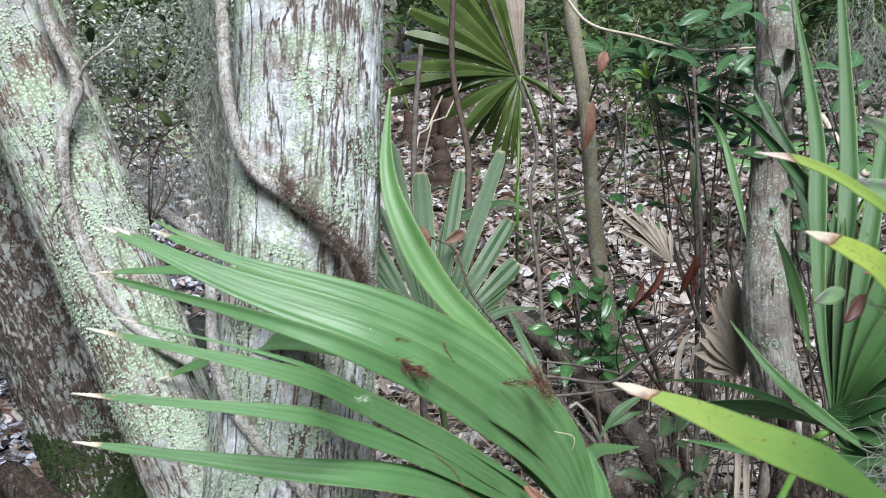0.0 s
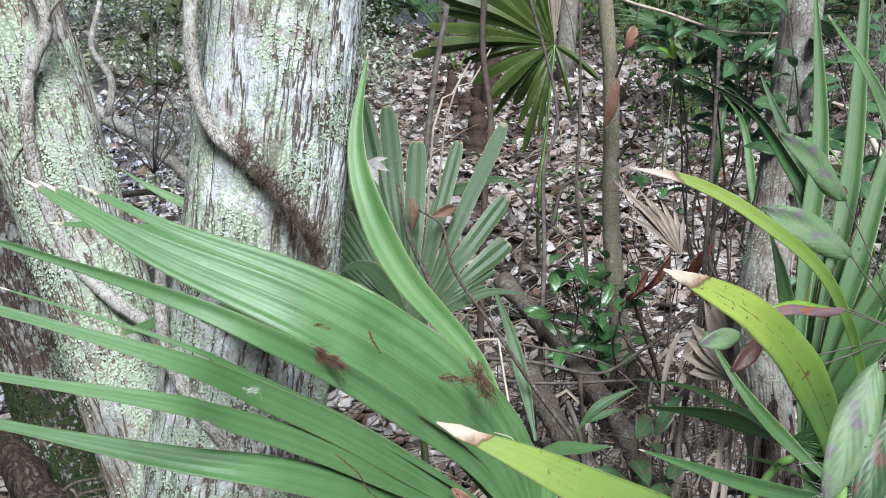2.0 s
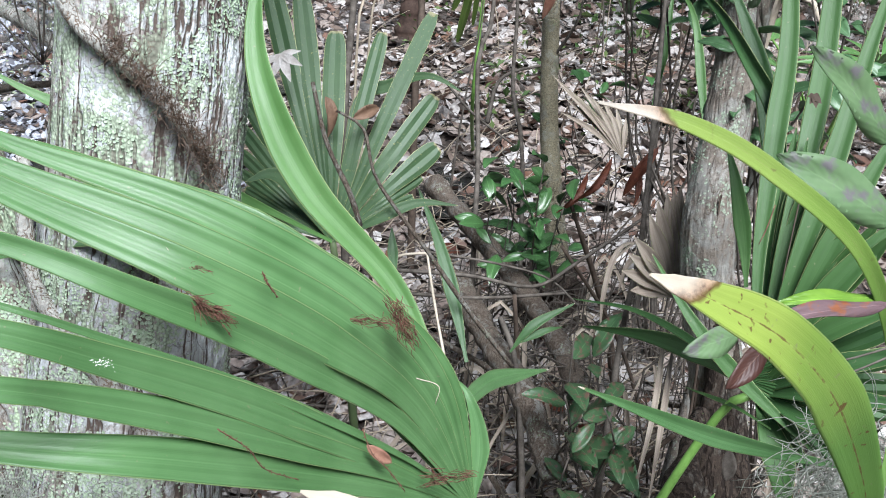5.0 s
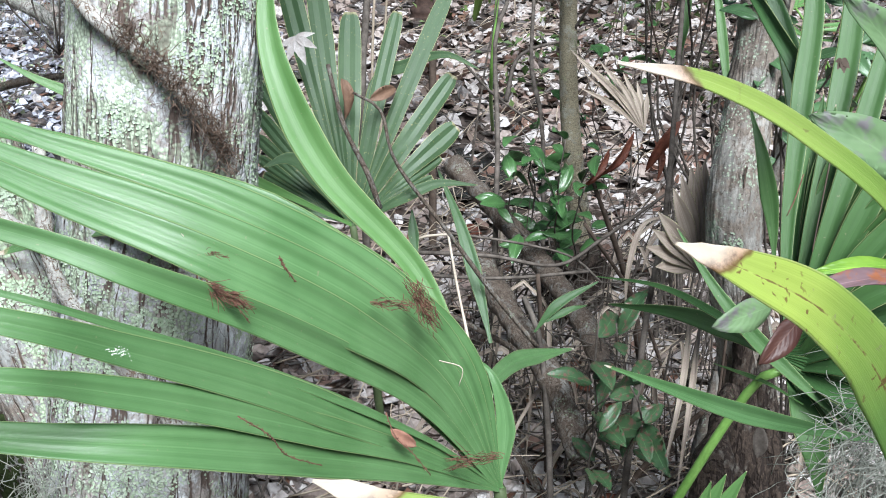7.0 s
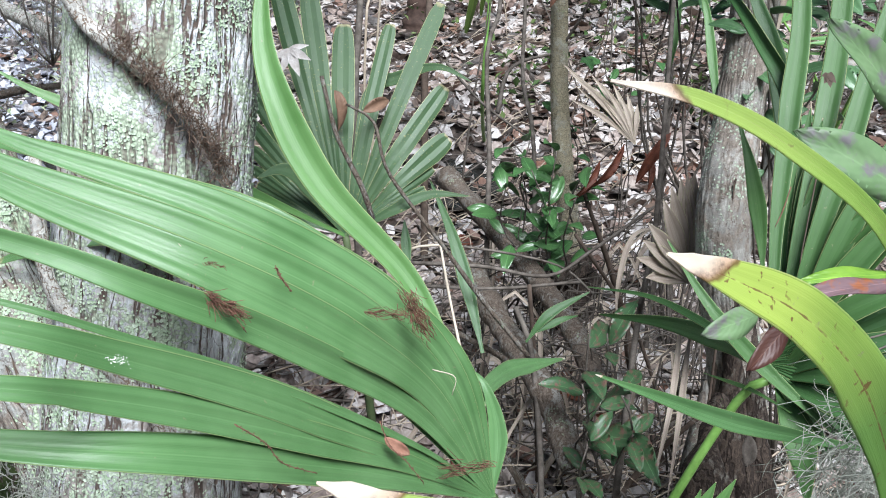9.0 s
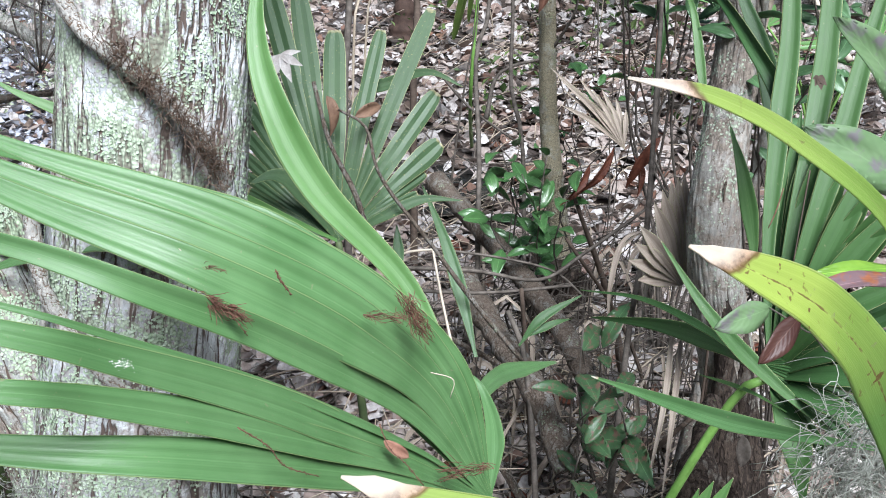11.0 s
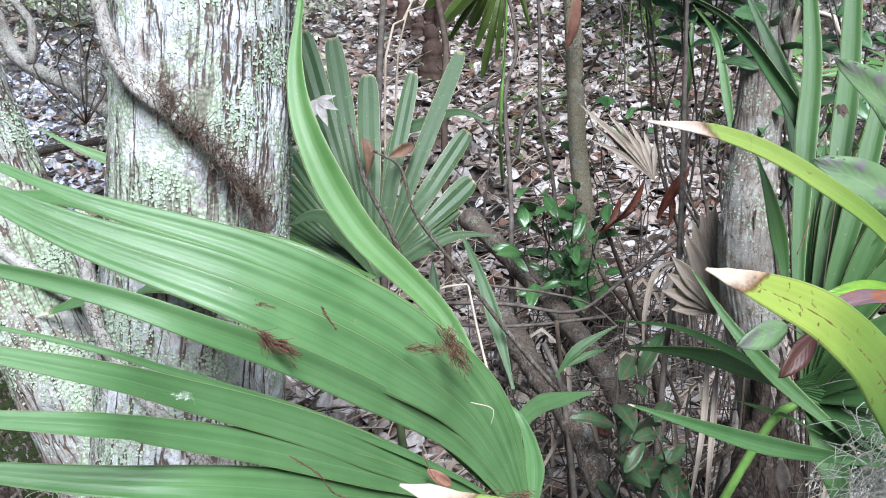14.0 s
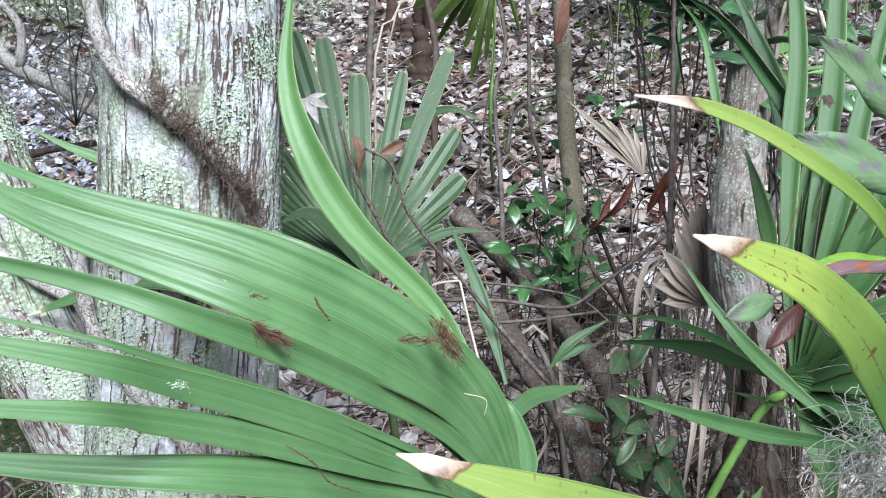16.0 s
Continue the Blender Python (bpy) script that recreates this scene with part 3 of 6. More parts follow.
def trunk_geo(points, radii, sides, n, furrow, seed, ridges=26.0, flare=0.0):
    """A trunk with vertical bark plates: long ridges and cracks moved out along the surface."""
    place, tan = spline(points, n)
    verts, faces, bark = [], [], []
    side, run = Vector((1, 0, 0)), 0.0
    for k, (c, t) in enumerate(zip(place, tan)):
        side = (side - t * side.dot(t)).normalized()
        other = t.cross(side)
        s = k / (n - 1) * (len(radii) - 1)
        i = min(int(s), len(radii) - 2)
        r = radii[i] + (radii[i + 1] - radii[i]) * (s - i)
        run += (c - place[max(0, k - 1)]).length
        for j in range(sides):
            a = 2 * math.pi * j / sides
            d = side * math.cos(a) + other * math.sin(a)
            round_ = 1 + 0.05 * noise.noise(Vector((math.cos(a) * 1.3, math.sin(a) * 1.3, c.z * 1.4 + seed)))
            if flare:
                round_ += flare * max(0.0, 0.7 - c.z) * (0.6 + 0.4 * math.cos(3 * a + seed))
            p = Vector((math.cos(a) * r * ridges * 2.2, math.sin(a) * r * ridges * 2.2, c.z * ridges * 0.42 + seed))
            p += 0.25 * noise.noise_vector(p * 0.6)
            h = min(1.0, abs(noise.noise(p)) * 2.0) ** 0.6
            h = min(h, 0.35 + min(1.0, abs(noise.noise(p * Vector((1.7, 1.7, 2.6)) + Vector((9, 4, 2)))) * 3.2))
            h2 = noise.noise(p * 3.1) * 0.22
            worn = 0.02 + 1.1 * noise.noise(Vector((math.cos(a) * 1.6, math.sin(a) * 1.6, c.z * 3.0 + seed * 2)))
            worn = max(0.0, min(0.6, worn))
            h = h + (0.85 - h) * worn
            bark.append((math.cos(a) * r, math.sin(a) * r, run + seed))
            verts.append(c + d * (r * round_ + furrow * (h - 0.6 + h2)))
    for k in range(n - 1):
        for j in range(sides):
            a, b = k * sides + j, k * sides + (j + 1) % sides
            faces.append((a, b, b + sides, a + sides))
    faces.append(tuple(reversed(range(sides))))
    faces.append(tuple((n - 1) * sides + j for j in range(sides)))
    return verts, faces, bark


def tree(name, label, points, radii, material, sides=150, n=260, furrow=0.007, seed=0.0, ridges=26.0, flare=0.0):
    base = Vector(points[0])
    ob = thing(name, base, label, "tree")
    v, f, r = trunk_geo(points, radii, sides, n, furrow, seed, ridges, flare)
    part("trunk", mesh_of("trunk", [q - base for q in v], f, material, bark=r), ob)
    return ob


def stem(name, label, category, points, r0, r1, material, sides=8, bumpy=0.12, group="", n=None, foot=False):
    """A stick, root or vine on its own. foot: it grows on down into the soil."""
    if foot:
        p, q = Vector(points[0]), Vector(points[1])
        lean = (p - q) / max(0.05, abs(p.z - q.z)) * p.z
        lean *= min(1.0, 0.3 / max(lean.length, 1e-4))
        points = [(p.x + 0.5 * lean.x, p.y + 0.5 * lean.y, -0.03)] + list(points)
    me, origin = tube(name, points, r0, r1, material, sides, n, bumpy)
    ob = new(name, me)
    ob.location = origin
    return tagged(ob, label, category, group)

# ---------------------------------------------------------------- ground
def rise(x, y):
    """Height of the forest floor: gentle swells, a slow rise far off."""
    h = 0.05 * noise.noise(Vector((x * 0.8, y * 0.8, 3.0))) + 0.015 * noise.noise(Vector((x * 3.5, y * 3.5, 1.0)))
    slope = 0.12 * (min(max(y, 3.0), 9.0) - 3.0) + 0.04 * (min(max(y, 9.0), 40.0) - 9.0)
    return slope + h * min(1.0, max(0.0, 12.0 - abs(y)) / 6.0)


def build_ground():
    grid = [math.sinh(k / 60.0 * 6.4) / math.sinh(6.4) * 900.0 for k in range(-60, 61)]
    xs = sorted(grid + [k * 0.12 for k in range(-30, 31)])
    ys = sorted([3.0 + g for g in grid] + [k * 0.12 for k in range(4, 70)])
    verts = [(x, y, rise(x, y)) for y in ys for x in xs]
    w = len(xs)
    faces = [(j * w + i, j * w + i + 1, (j + 1) * w + i + 1, (j + 1) * w + i) for j in range(len(ys) - 1) for i in range(w - 1)]
    ob = new("ground", mesh_of("ground", verts, faces, SOIL))
    tagged(ob, "dark damp forest soil, muddy and wet towards the swamp", "ground", kind="structure")


build_ground()


def build_litter():
    """Fallen leaves, thick on the near floor and thinner over the wet side."""
    rng = random.Random(5)
    verts, faces = [], []
    outline = ((-0.06, 0.0), (-0.42, 0.3), (-0.30, 0.62), (0.0, 1.0), (0.34, 0.66), (0.40, 0.28), (0.06, 0.0))

    def drop(x, y, z, size):
        b = len(verts)
        m = Matrix.Rotation(rng.uniform(0, 6.283), 3, "Z") @ Matrix.Rotation(rng.gauss(0, 0.45), 3, "X") @ Matrix.Rotation(rng.gauss(0, 0.45), 3, "Y")
        wide, bend, cup = rng.uniform(0.6, 1.25), rng.uniform(-0.7, 1.0), rng.uniform(-0.6, 1.3)
        for u, v in outline:
            p = m @ Vector((u * wide * size, (v - 0.5) * size, size * (bend * (v - 0.5) ** 2 + cup * u * u)))
            verts.append((x + p.x, y + p.y, z + p.z))
        for v in (0.15, 0.5, 0.85):
            p = m @ Vector((0, (v - 0.5) * size, size * (bend * (v - 0.5) ** 2 - 0.03)))
            verts.append((x + p.x, y + p.y, z + p.z))
        a, c, t = b + 7, b + 8, b + 9
        faces.extend([(b, b + 6, a), (b, a, b + 1), (b + 1, a, c), (b + 1, c, b + 2), (b + 2, c, t), (b + 2, t, b + 3),
                      (b + 3, t, b + 4), (b + 4, t, c), (b + 4, c, b + 5), (b + 5, c, a), (b + 5, a, b + 6)])

    count = 0
    while count < 52000:
        y = 0.5 + 15.5 * rng.random() ** 1.6
        x = rng.uniform(-1.25, 1) * (0.9 + 0.52 * y)
        if x < -0.25 * y and rng.random() < (0.62 if y > 2.8 else 0.12) + 0.4 * noise.noise(Vector((x * 2, y * 2, 0))):
            continue
        if ((x - 0.05) / 0.5) ** 2 + ((y - 4.1) / 0.7) ** 2 < 1.0 and rng.random() < 0.6:
            continue
        drop(x, y, rise(x, y) + rng.uniform(0.004, 0.045), (1 + 0.03 * y) * rng.uniform(0.045, 0.105) * (1.25 if rng.random() < 0.2 else 1.0))
        count += 1
    for k in range(24000):
        a, d = rng.uniform(0, 6.283), 8.0 * rng.random() ** 0.6
        x, y = math.cos(a) * d, 1.0 + math.sin(a) * d
        if y < 0.5 or abs(x) > 0.8 + 0.5 * y:
            drop(x, y, rise(x, y) + rng.uniform(0.004, 0.035), rng.uniform(0.04, 0.095))
    for k in range(46000):
        x, y = rng.gauss(0.0, 3.2), rng.gauss(1.2, 3.4)
        if y < 0.5 or not -1.25 * (0.9 + 0.52 * y) < x < 0.9 + 0.52 * y:
            drop(x, y, rise(x, y) + rng.uniform(0.004, 0.045), rng.uniform(0.045, 0.105))
    dry = len(verts), len(faces)
    # wet leaves, their tone carrying reflected sky
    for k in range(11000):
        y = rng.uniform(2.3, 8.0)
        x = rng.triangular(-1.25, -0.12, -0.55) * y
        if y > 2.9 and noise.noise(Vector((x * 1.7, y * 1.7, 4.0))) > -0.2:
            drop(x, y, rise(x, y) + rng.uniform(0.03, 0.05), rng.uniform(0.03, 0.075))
    wet = mesh_of("wet_litter", verts[dry[0]:], [tuple(i - dry[0] for i in f) for f in faces[dry[1]:]], WET_LEAF_GLARE, smooth=False)
    tagged(new("wet_litter", wet), "wet leaves on the muddy ground, sky reflection in their grey tone", "leaf litter", kind="stuff")
    del verts[dry[0]:], faces[dry[1]:]
    ob = new("leaf_litter", mesh_of("leaf_litter", verts, faces, LITTER, smooth=False))
    tagged(ob, "dry tan, grey and brown fallen leaves covering the ground", "leaf litter", kind="stuff")


build_litter()


def build_twigs():
    """Thin fallen twigs and straw among the leaves."""
    rng = random.Random(8)
    verts, faces = [], []
    for k in range(1500):
        y = 1.2 + 7.0 * rng.random() ** 1.2
        x = rng.uniform(-1, 1) * (0.7 + 0.5 * y)
        a, ln = rng.uniform(0, 6.283), rng.uniform(0.12, 0.6)
        z = rise(x, y) + rng.uniform(0.03, 0.07)
        e = Vector((math.cos(a), math.sin(a), rng.gauss(0, 0.15))) * ln
        p = Vector((x, y, z))
        mid = p + e * 0.5 + Vector((rng.gauss(0, 0.03), rng.gauss(0, 0.03), 0.03))
        tube_geo([p, mid, p + e + Vector((0, 0, 0.02))], rng.uniform(0.002, 0.006), 0.0015, 4, 5, 0, verts, faces)
    ob = new("fallen_twigs", mesh_of("fallen_twigs", verts, faces, TWIG))
    tagged(ob, "thin grey fallen twigs lying on the leaf litter", "twigs", kind="stuff")


build_twigs()


def build_straw():
    """Pale dry straps and straws, bent and crossed on top of the leaves."""
    rng = random.Random(9)
    verts, faces = [], []
    for k in range(620):
        y = 1.7 + 4.6 * rng.random() ** 1.1
        x = rng.uniform(-0.25, 0.45) * y
        a, ln = rng.gauss(0.3, 0.9), rng.uniform(0.10, 0.42)
        z = rise(x, y) + rng.uniform(0.03, 0.10)
        p = Vector((x, y, z))
        e = Vector((math.cos(a), 0.5 * math.sin(a), rng.gauss(0.1, 0.35))) * ln
        q = p + e
        q.z = max(q.z, rise(q.x, q.y) + 0.02)
        mid = (p + q) / 2 + Vector((rng.gauss(0, 0.02), 0, rng.uniform(0.0, 0.08)))
        tube_geo([p, mid, q], rng.uniform(0.0018, 0.0042), 0.0012, 4, 7, 0, verts, faces)
    ob = new("dry_straw", mesh_of("dry_straw", verts, faces, STRAW))
    tagged(ob, "pale dry straws crossed over the leaf litter", "straw", kind="stuff")


build_straw()

def build_puddle(x, y, rx, ry, seed):
    """Shallow standing water with an uneven shore, under the topmost leaves."""
    verts = [(0.0, 0.0, 0.0)]
    for k in range(48):
        a = 2 * math.pi * k / 48
        w = 1 + 0.35 * noise.noise(Vector((math.cos(a) * 1.6, math.sin(a) * 1.6, seed)))
        verts.append((math.cos(a) * rx * w, math.sin(a) * ry * w, 0.0))
    ob = new("water", mesh_of("water", verts, [(0, k + 1, (k + 1) % 48 + 1) for k in range(48)], WATER, smooth=False))
    ob.location = (x, y, rise(x, y) + 0.036)
    tagged(ob, "shallow standing water among the fallen leaves", "puddle", kind="structure")


build_puddle(-1.15, 3.1, 0.55, 0.55, 2.0)
build_puddle(-1.75, 4.3, 0.75, 0.7, 5.0)
build_puddle(-1.2, 5.6, 0.5, 0.5, 8.0)
build_puddle(0.05, 4.1, 0.26, 0.36, 14.0)
WET = (-5.367, 7.363, -0.000)
build_puddle(WET[0] - 0.15, WET[1], 0.5, 0.45, 11.0)

# ---------------------------------------------------------------- trees
def down_to_ground(p, q, depth=0.05):
    """Carries the line from p through q on to just under the ground."""
    p, q = Vector(p), Vector(q)
    k = (q.z + depth) / max(p.z - q.z, 1e-3)
    return tuple(q + (q - p) * min(k, 3.0))


MAIN_TOP, MAIN_MID, MAIN_LOW = (-0.414, 1.508, 1.695), (-0.458, 1.381, 1.207), (-0.516, 1.289, 0.759)
tree("main_tree", "straight tree trunk with grey furrowed bark and pale lichen", [down_to_ground(MAIN_MID, MAIN_LOW), MAIN_LOW, MAIN_MID, MAIN_TOP, tuple(Vector(MAIN_TOP) + (Vector(MAIN_TOP) - Vector(MAIN_MID)) * 2.4)],
     (0.205, 0.172, 0.150, 0.147, 0.142, 0.13), BARK_MAIN, 330, 560, 0.0034, 1.0, 34.0, 0.10)
PALE_TOP, PALE_MID, PALE_LOW = (-1.095, 1.633, 1.738), (-0.957, 1.525, 1.383), (-0.826, 1.429, 1.033)
tree("leaning_tree", "leaning tree trunk covered with mint green lichen", [down_to_ground(PALE_MID, PALE_LOW), PALE_LOW, PALE_MID, PALE_TOP, tuple(Vector(PALE_TOP) + (Vector(PALE_TOP) - Vector(PALE_MID)) * 4.0)],
     (0.115, 0.10, 0.105, 0.115, 0.12, 0.10), BARK_MINT, 230, 480, 0.004, 7.0, 34.0, 0.05)
DARK_TOP, DARK_MID, DARK_LOW = (-1.407, 1.971, 1.487), (-1.287, 1.893, 1.170), (-1.161, 1.815, 0.852)
tree("dark_tree", "dark brown leaning trunk with small grey lichen patches", [down_to_ground(DARK_MID, DARK_LOW), DARK_LOW, DARK_MID, DARK_TOP, tuple(Vector(DARK_TOP) + (Vector(DARK_TOP) - Vector(DARK_MID)) * 5.0)],
     (0.17, 0.145, 0.135, 0.13, 0.12), BARK_DARK, 240, 420, 0.006, 13.0, 32.0, 0.05)
GREY_TOP, GREY_MID, GREY_LOW = (0.652, 1.868, 1.648), (0.606, 1.748, 1.150), (0.561, 1.618, 0.906)
tree("grey_tree", "slender grey trunk with lichen behind the palm", [(GREY_LOW[0] + 0.16, GREY_LOW[1] + 0.02, -0.05), (GREY_LOW[0] + 0.09, GREY_LOW[1] + 0.01, 0.5), GREY_LOW, GREY_MID, GREY_TOP, tuple(Vector(GREY_TOP) + (Vector(GREY_TOP) - Vector(GREY_MID)) * 3.0)],
     (0.070, 0.058, 0.048, 0.042, 0.036, 0.03), BARK_GREY, 190, 340, 0.004, 19.0, 36.0, 0.06)
SAP_LOW = (0.479, 2.970, 0.281)
tree("sapling", "thin straight sapling with mottled olive grey bark", [down_to_ground((0.418, 3.004, 0.628), SAP_LOW), SAP_LOW, (0.412, 3.012, 0.786), (0.388, 3.064, 1.287), (0.342, 3.117, 1.708), (0.324, 3.251, 2.248)],
     (0.046, 0.038, 0.031, 0.028, 0.026, 0.024), BARK_SAPLING, 40, 160, 0.0012, 23.0, 40.0)

# added flares carry the shade and dirt of the trunk foot as dark brown
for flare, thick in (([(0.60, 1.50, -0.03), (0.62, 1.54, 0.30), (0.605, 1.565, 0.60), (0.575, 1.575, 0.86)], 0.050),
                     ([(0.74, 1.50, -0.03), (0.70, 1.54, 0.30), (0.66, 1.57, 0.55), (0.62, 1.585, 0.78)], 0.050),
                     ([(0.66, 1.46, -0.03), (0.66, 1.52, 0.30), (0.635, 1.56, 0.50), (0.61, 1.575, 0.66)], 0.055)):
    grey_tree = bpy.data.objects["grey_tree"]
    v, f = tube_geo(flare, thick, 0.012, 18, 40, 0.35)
    part("root_flare", mesh_of("root_flare", [q - Vector(grey_tree.location) for q in v], f, BARK_STUMP), grey_tree, "added dark brown root flare for shade and dirt at the trunk foot")

sapling = bpy.data.objects["sapling"]
for twig_line in ([(0.388, 3.064, 1.287), (0.433, 3.004, 1.457), (0.457, 2.982, 1.578)], [(0.405, 3.026, 1.008), (0.473, 2.977, 1.142), (0.489, 2.978, 1.226)]):
    o = Vector(sapling.location)
    v, f = tube_geo(twig_line, 0.006, 0.003, 6, 12, 0.15)
    part("branch", mesh_of("branch", [q - o for q in v], f, TWIG), sapling)

# vines on the trunks
vine = stem("climbing_vine", "woody grey vine crossing the trunk with hairy rootlets", "vine",
            [(-0.563, 1.430, 1.824), (-0.562, 1.374, 1.679), (-0.556, 1.316, 1.528), (-0.521, 1.271, 1.408), (-0.456, 1.247, 1.351), (-0.387, 1.228, 1.294), (-0.344, 1.224, 1.235), (-0.323, 1.246, 1.158)], 0.0115, 0.0130, VINE, 14, 0.25, n=90)


def build_rootlets():
    """Fine brown rootlets that hold the vine to the bark."""
    rng = random.Random(3)
    verts, faces = [], []
    place, tan = spline([(-0.470, 1.253, 1.374), (-0.429, 1.234, 1.341), (-0.386, 1.218, 1.296), (-0.343, 1.214, 1.237), (-0.326, 1.229, 1.174)], 60)
    for k in range(640):
        i = rng.randrange(60)
        c = place[i]
        out = Vector((rng.gauss(0.7, 0.5), rng.gauss(-0.12, 0.25), rng.gauss(0.5, 0.5)))
        a = c + Vector((rng.gauss(0, 0.012), -0.006, rng.gauss(0, 0.012)))
        ln = rng.uniform(0.010, 0.035)
        b = a + out.normalized() * ln * 0.6 + Vector((0, -0.006, rng.gauss(0, 0.008)))
        d = b + Vector((rng.gauss(0, 0.6), rng.gauss(0.1, 0.2), rng.gauss(0, 0.6))) * ln * 0.6
        tube_geo([a, b, d], 0.0006, 0.0003, 3, 5, 0, verts, faces)
    o = Vector(vine.location)
    tagged(part("root_hair", mesh_of("root_hair", [v - o for v in verts], faces, ROOTLET), vine, "tangle of fine brown rootlets"), kind="stuff")


build_rootlets()
vine_b = stem("climbing_vine", "woody vine winding down the leaning trunk", "vine",
     [(-0.959, 1.523, 1.791), (-0.932, 1.491, 1.681), (-0.880, 1.451, 1.559), (-0.911, 1.423, 1.469), (-0.913, 1.400, 1.355), (-0.886, 1.378, 1.244), (-0.833, 1.354, 1.126), (-0.764, 1.338, 1.062), (-0.684, 1.330, 1.007)], 0.0115, 0.0135, VINE, 12, 0.25, n=90)
vine_c = stem("climbing_vine", "woody vine at the foot of the lichened trunk", "vine",
     [(-0.615, 1.263, 1.192), (-0.613, 1.228, 1.093), (-0.597, 1.196, 1.004), (-0.542, 1.165, 0.920), (-0.474, 1.146, 0.841), (-0.401, 1.136, 0.715)], 0.011, 0.014, VINE, 10, 0.25, n=60)



def vine_shoot(parent, points, r):
    """A thin side shoot of a vine."""
    v, f = tube_geo(points, r, r * 0.4, 6, 24, 0.2)
    part("side_shoot", mesh_of("side_shoot", [q - Vector(parent.location) for q in v], f, VINE), parent)


vine_shoot(vine_b, [(-0.880, 1.451, 1.559), (-0.850, 1.440, 1.600), (-0.800, 1.470, 1.640), (-0.770, 1.50, 1.70)], 0.0040)
vine_shoot(vine_b, [(-0.913, 1.400, 1.355), (-0.950, 1.395, 1.300), (-0.940, 1.385, 1.230), (-0.900, 1.370, 1.180)], 0.0030)
vine_shoot(vine_b, [(-0.833, 1.354, 1.126), (-0.860, 1.350, 1.060), (-0.850, 1.345, 0.960)], 0.0035)
vine_shoot(vine_c, [(-0.597, 1.196, 1.004), (-0.610, 1.190, 0.930), (-0.590, 1.180, 0.840), (-0.600, 1.170, 0.740)], 0.0055)
vine_shoot(vine_c, [(-0.542, 1.165, 0.920), (-0.560, 1.160, 0.850), (-0.520, 1.150, 0.760), (-0.530, 1.150, 0.660)], 0.0050)

# ---------------------------------------------------------------- main palmetto frond
HUB = (0.075, 1.072, 0.706)
frond = thing("palmetto_frond", HUB, "large green fan palm frond with long pleated blades", "palm frond")
blade(frond, [HUB, (-0.093, 0.867, 0.917), (-0.235, 0.685, 1.079), (-0.382, 0.621, 1.139), (-0.590, 0.572, 1.209)], 0.0262, PALM, split=0.40, fold=0.15, ribbed=0.05, seed=1.3, taper=1.7, start=0.13, n=40)
blade(frond, [HUB, (-0.062, 0.926, 0.890), (-0.217, 0.730, 1.089), (-0.307, 0.634, 1.180), (-0.346, 0.582, 1.222), (-0.549, 0.501, 1.294)], 0.0212, PALM, split=0.40, fold=0.15, ribbed=0.05, seed=2.6, taper=1.6, start=0.13, n=40)
blade(frond, [HUB, (-0.034, 0.971, 0.854), (-0.176, 0.808, 1.055), (-0.289, 0.673, 1.195), (-0.354, 0.613, 1.257), (-0.545, 0.549, 1.345)], 0.0228, PALM, split=0.40, fold=0.15, ribbed=0.05, seed=3.9, taper=1.6, start=0.13, n=40)
blade(frond, [HUB, (-0.026, 0.984, 0.861), (-0.178, 0.824, 1.065), (-0.296, 0.699, 1.202), (-0.369, 0.649, 1.263), (-0.540, 0.609, 1.337)], 0.0065, PALM, split=0.40, fold=0.3, taper=1.6, start=0.13, n=40)
blade(frond, [HUB, (-0.038, 1.002, 0.912), (-0.178, 0.847, 1.112), (-0.291, 0.757, 1.223), (-0.405, 0.735, 1.283), (-0.575, 0.641, 1.382)], 0.0195, PALM, split=0.40, fold=0.3, twist=(0, 25), taper=1.7, start=0.13, n=40)
blade(frond, [HUB, (-0.015, 1.030, 0.914), (-0.126, 0.927, 1.076), (-0.266, 0.861, 1.199), (-0.470, 0.878, 1.285), (-0.668, 0.928, 1.378)], 0.0265, PALM, split=0.40, fold=0.15, ribbed=0.05, seed=5.2, taper=1.7, start=0.13, n=40)
blade(frond, [HUB, (0.001, 1.053, 0.917), (-0.111, 0.974, 1.083), (-0.280, 0.921, 1.210), (-0.486, 0.916, 1.296), (-0.660, 0.956, 1.368)], 0.0260, PALM, split=0.40, fold=0.15, ribbed=0.05, seed=6.5, taper=1.6, start=0.13, n=40)
blade(frond, [HUB, (0.017, 1.076, 0.919), (-0.090, 1.018, 1.085), (-0.260, 0.978, 1.215), (-0.474, 0.962, 1.301), (-0.620, 0.994, 1.354)], 0.0285, PALM, split=0.40, fold=0.15, ribbed=0.05, seed=7.8, taper=1.5, start=0.13, n=40)
blade(frond, [HUB, (0.036, 1.089, 0.899), (-0.046, 1.060, 1.031), (-0.162, 1.025, 1.148), (-0.372, 1.023, 1.243)], 0.0240, PALM, split=0.40, fold=0.15, ribbed=0.05, seed=9.1, taper=1.5, start=0.13, n=40)
blade(frond, [HUB, (0.032, 1.112, 0.841), (-0.045, 1.212, 0.998), (-0.180, 1.252, 1.147), (-0.250, 1.300, 1.272), (-0.278, 1.365, 1.377), (-0.266, 1.455, 1.517)], 0.027, PALM_BRIGHT, "upright bright green blade with a bent tip", split=0.62, fold=0.36, twist=(-10, 20), taper=1.3, n=44)
blade(frond, [HUB, (0.055, 1.126, 0.821), (0.069, 1.174, 0.835), (0.131, 1.361, 0.758), (0.258, 1.596, 0.637)], 0.024, PALM, split=0.6, fold=0.15, ribbed=0.05, seed=10.4, twist=(0, 10), taper=1.2)
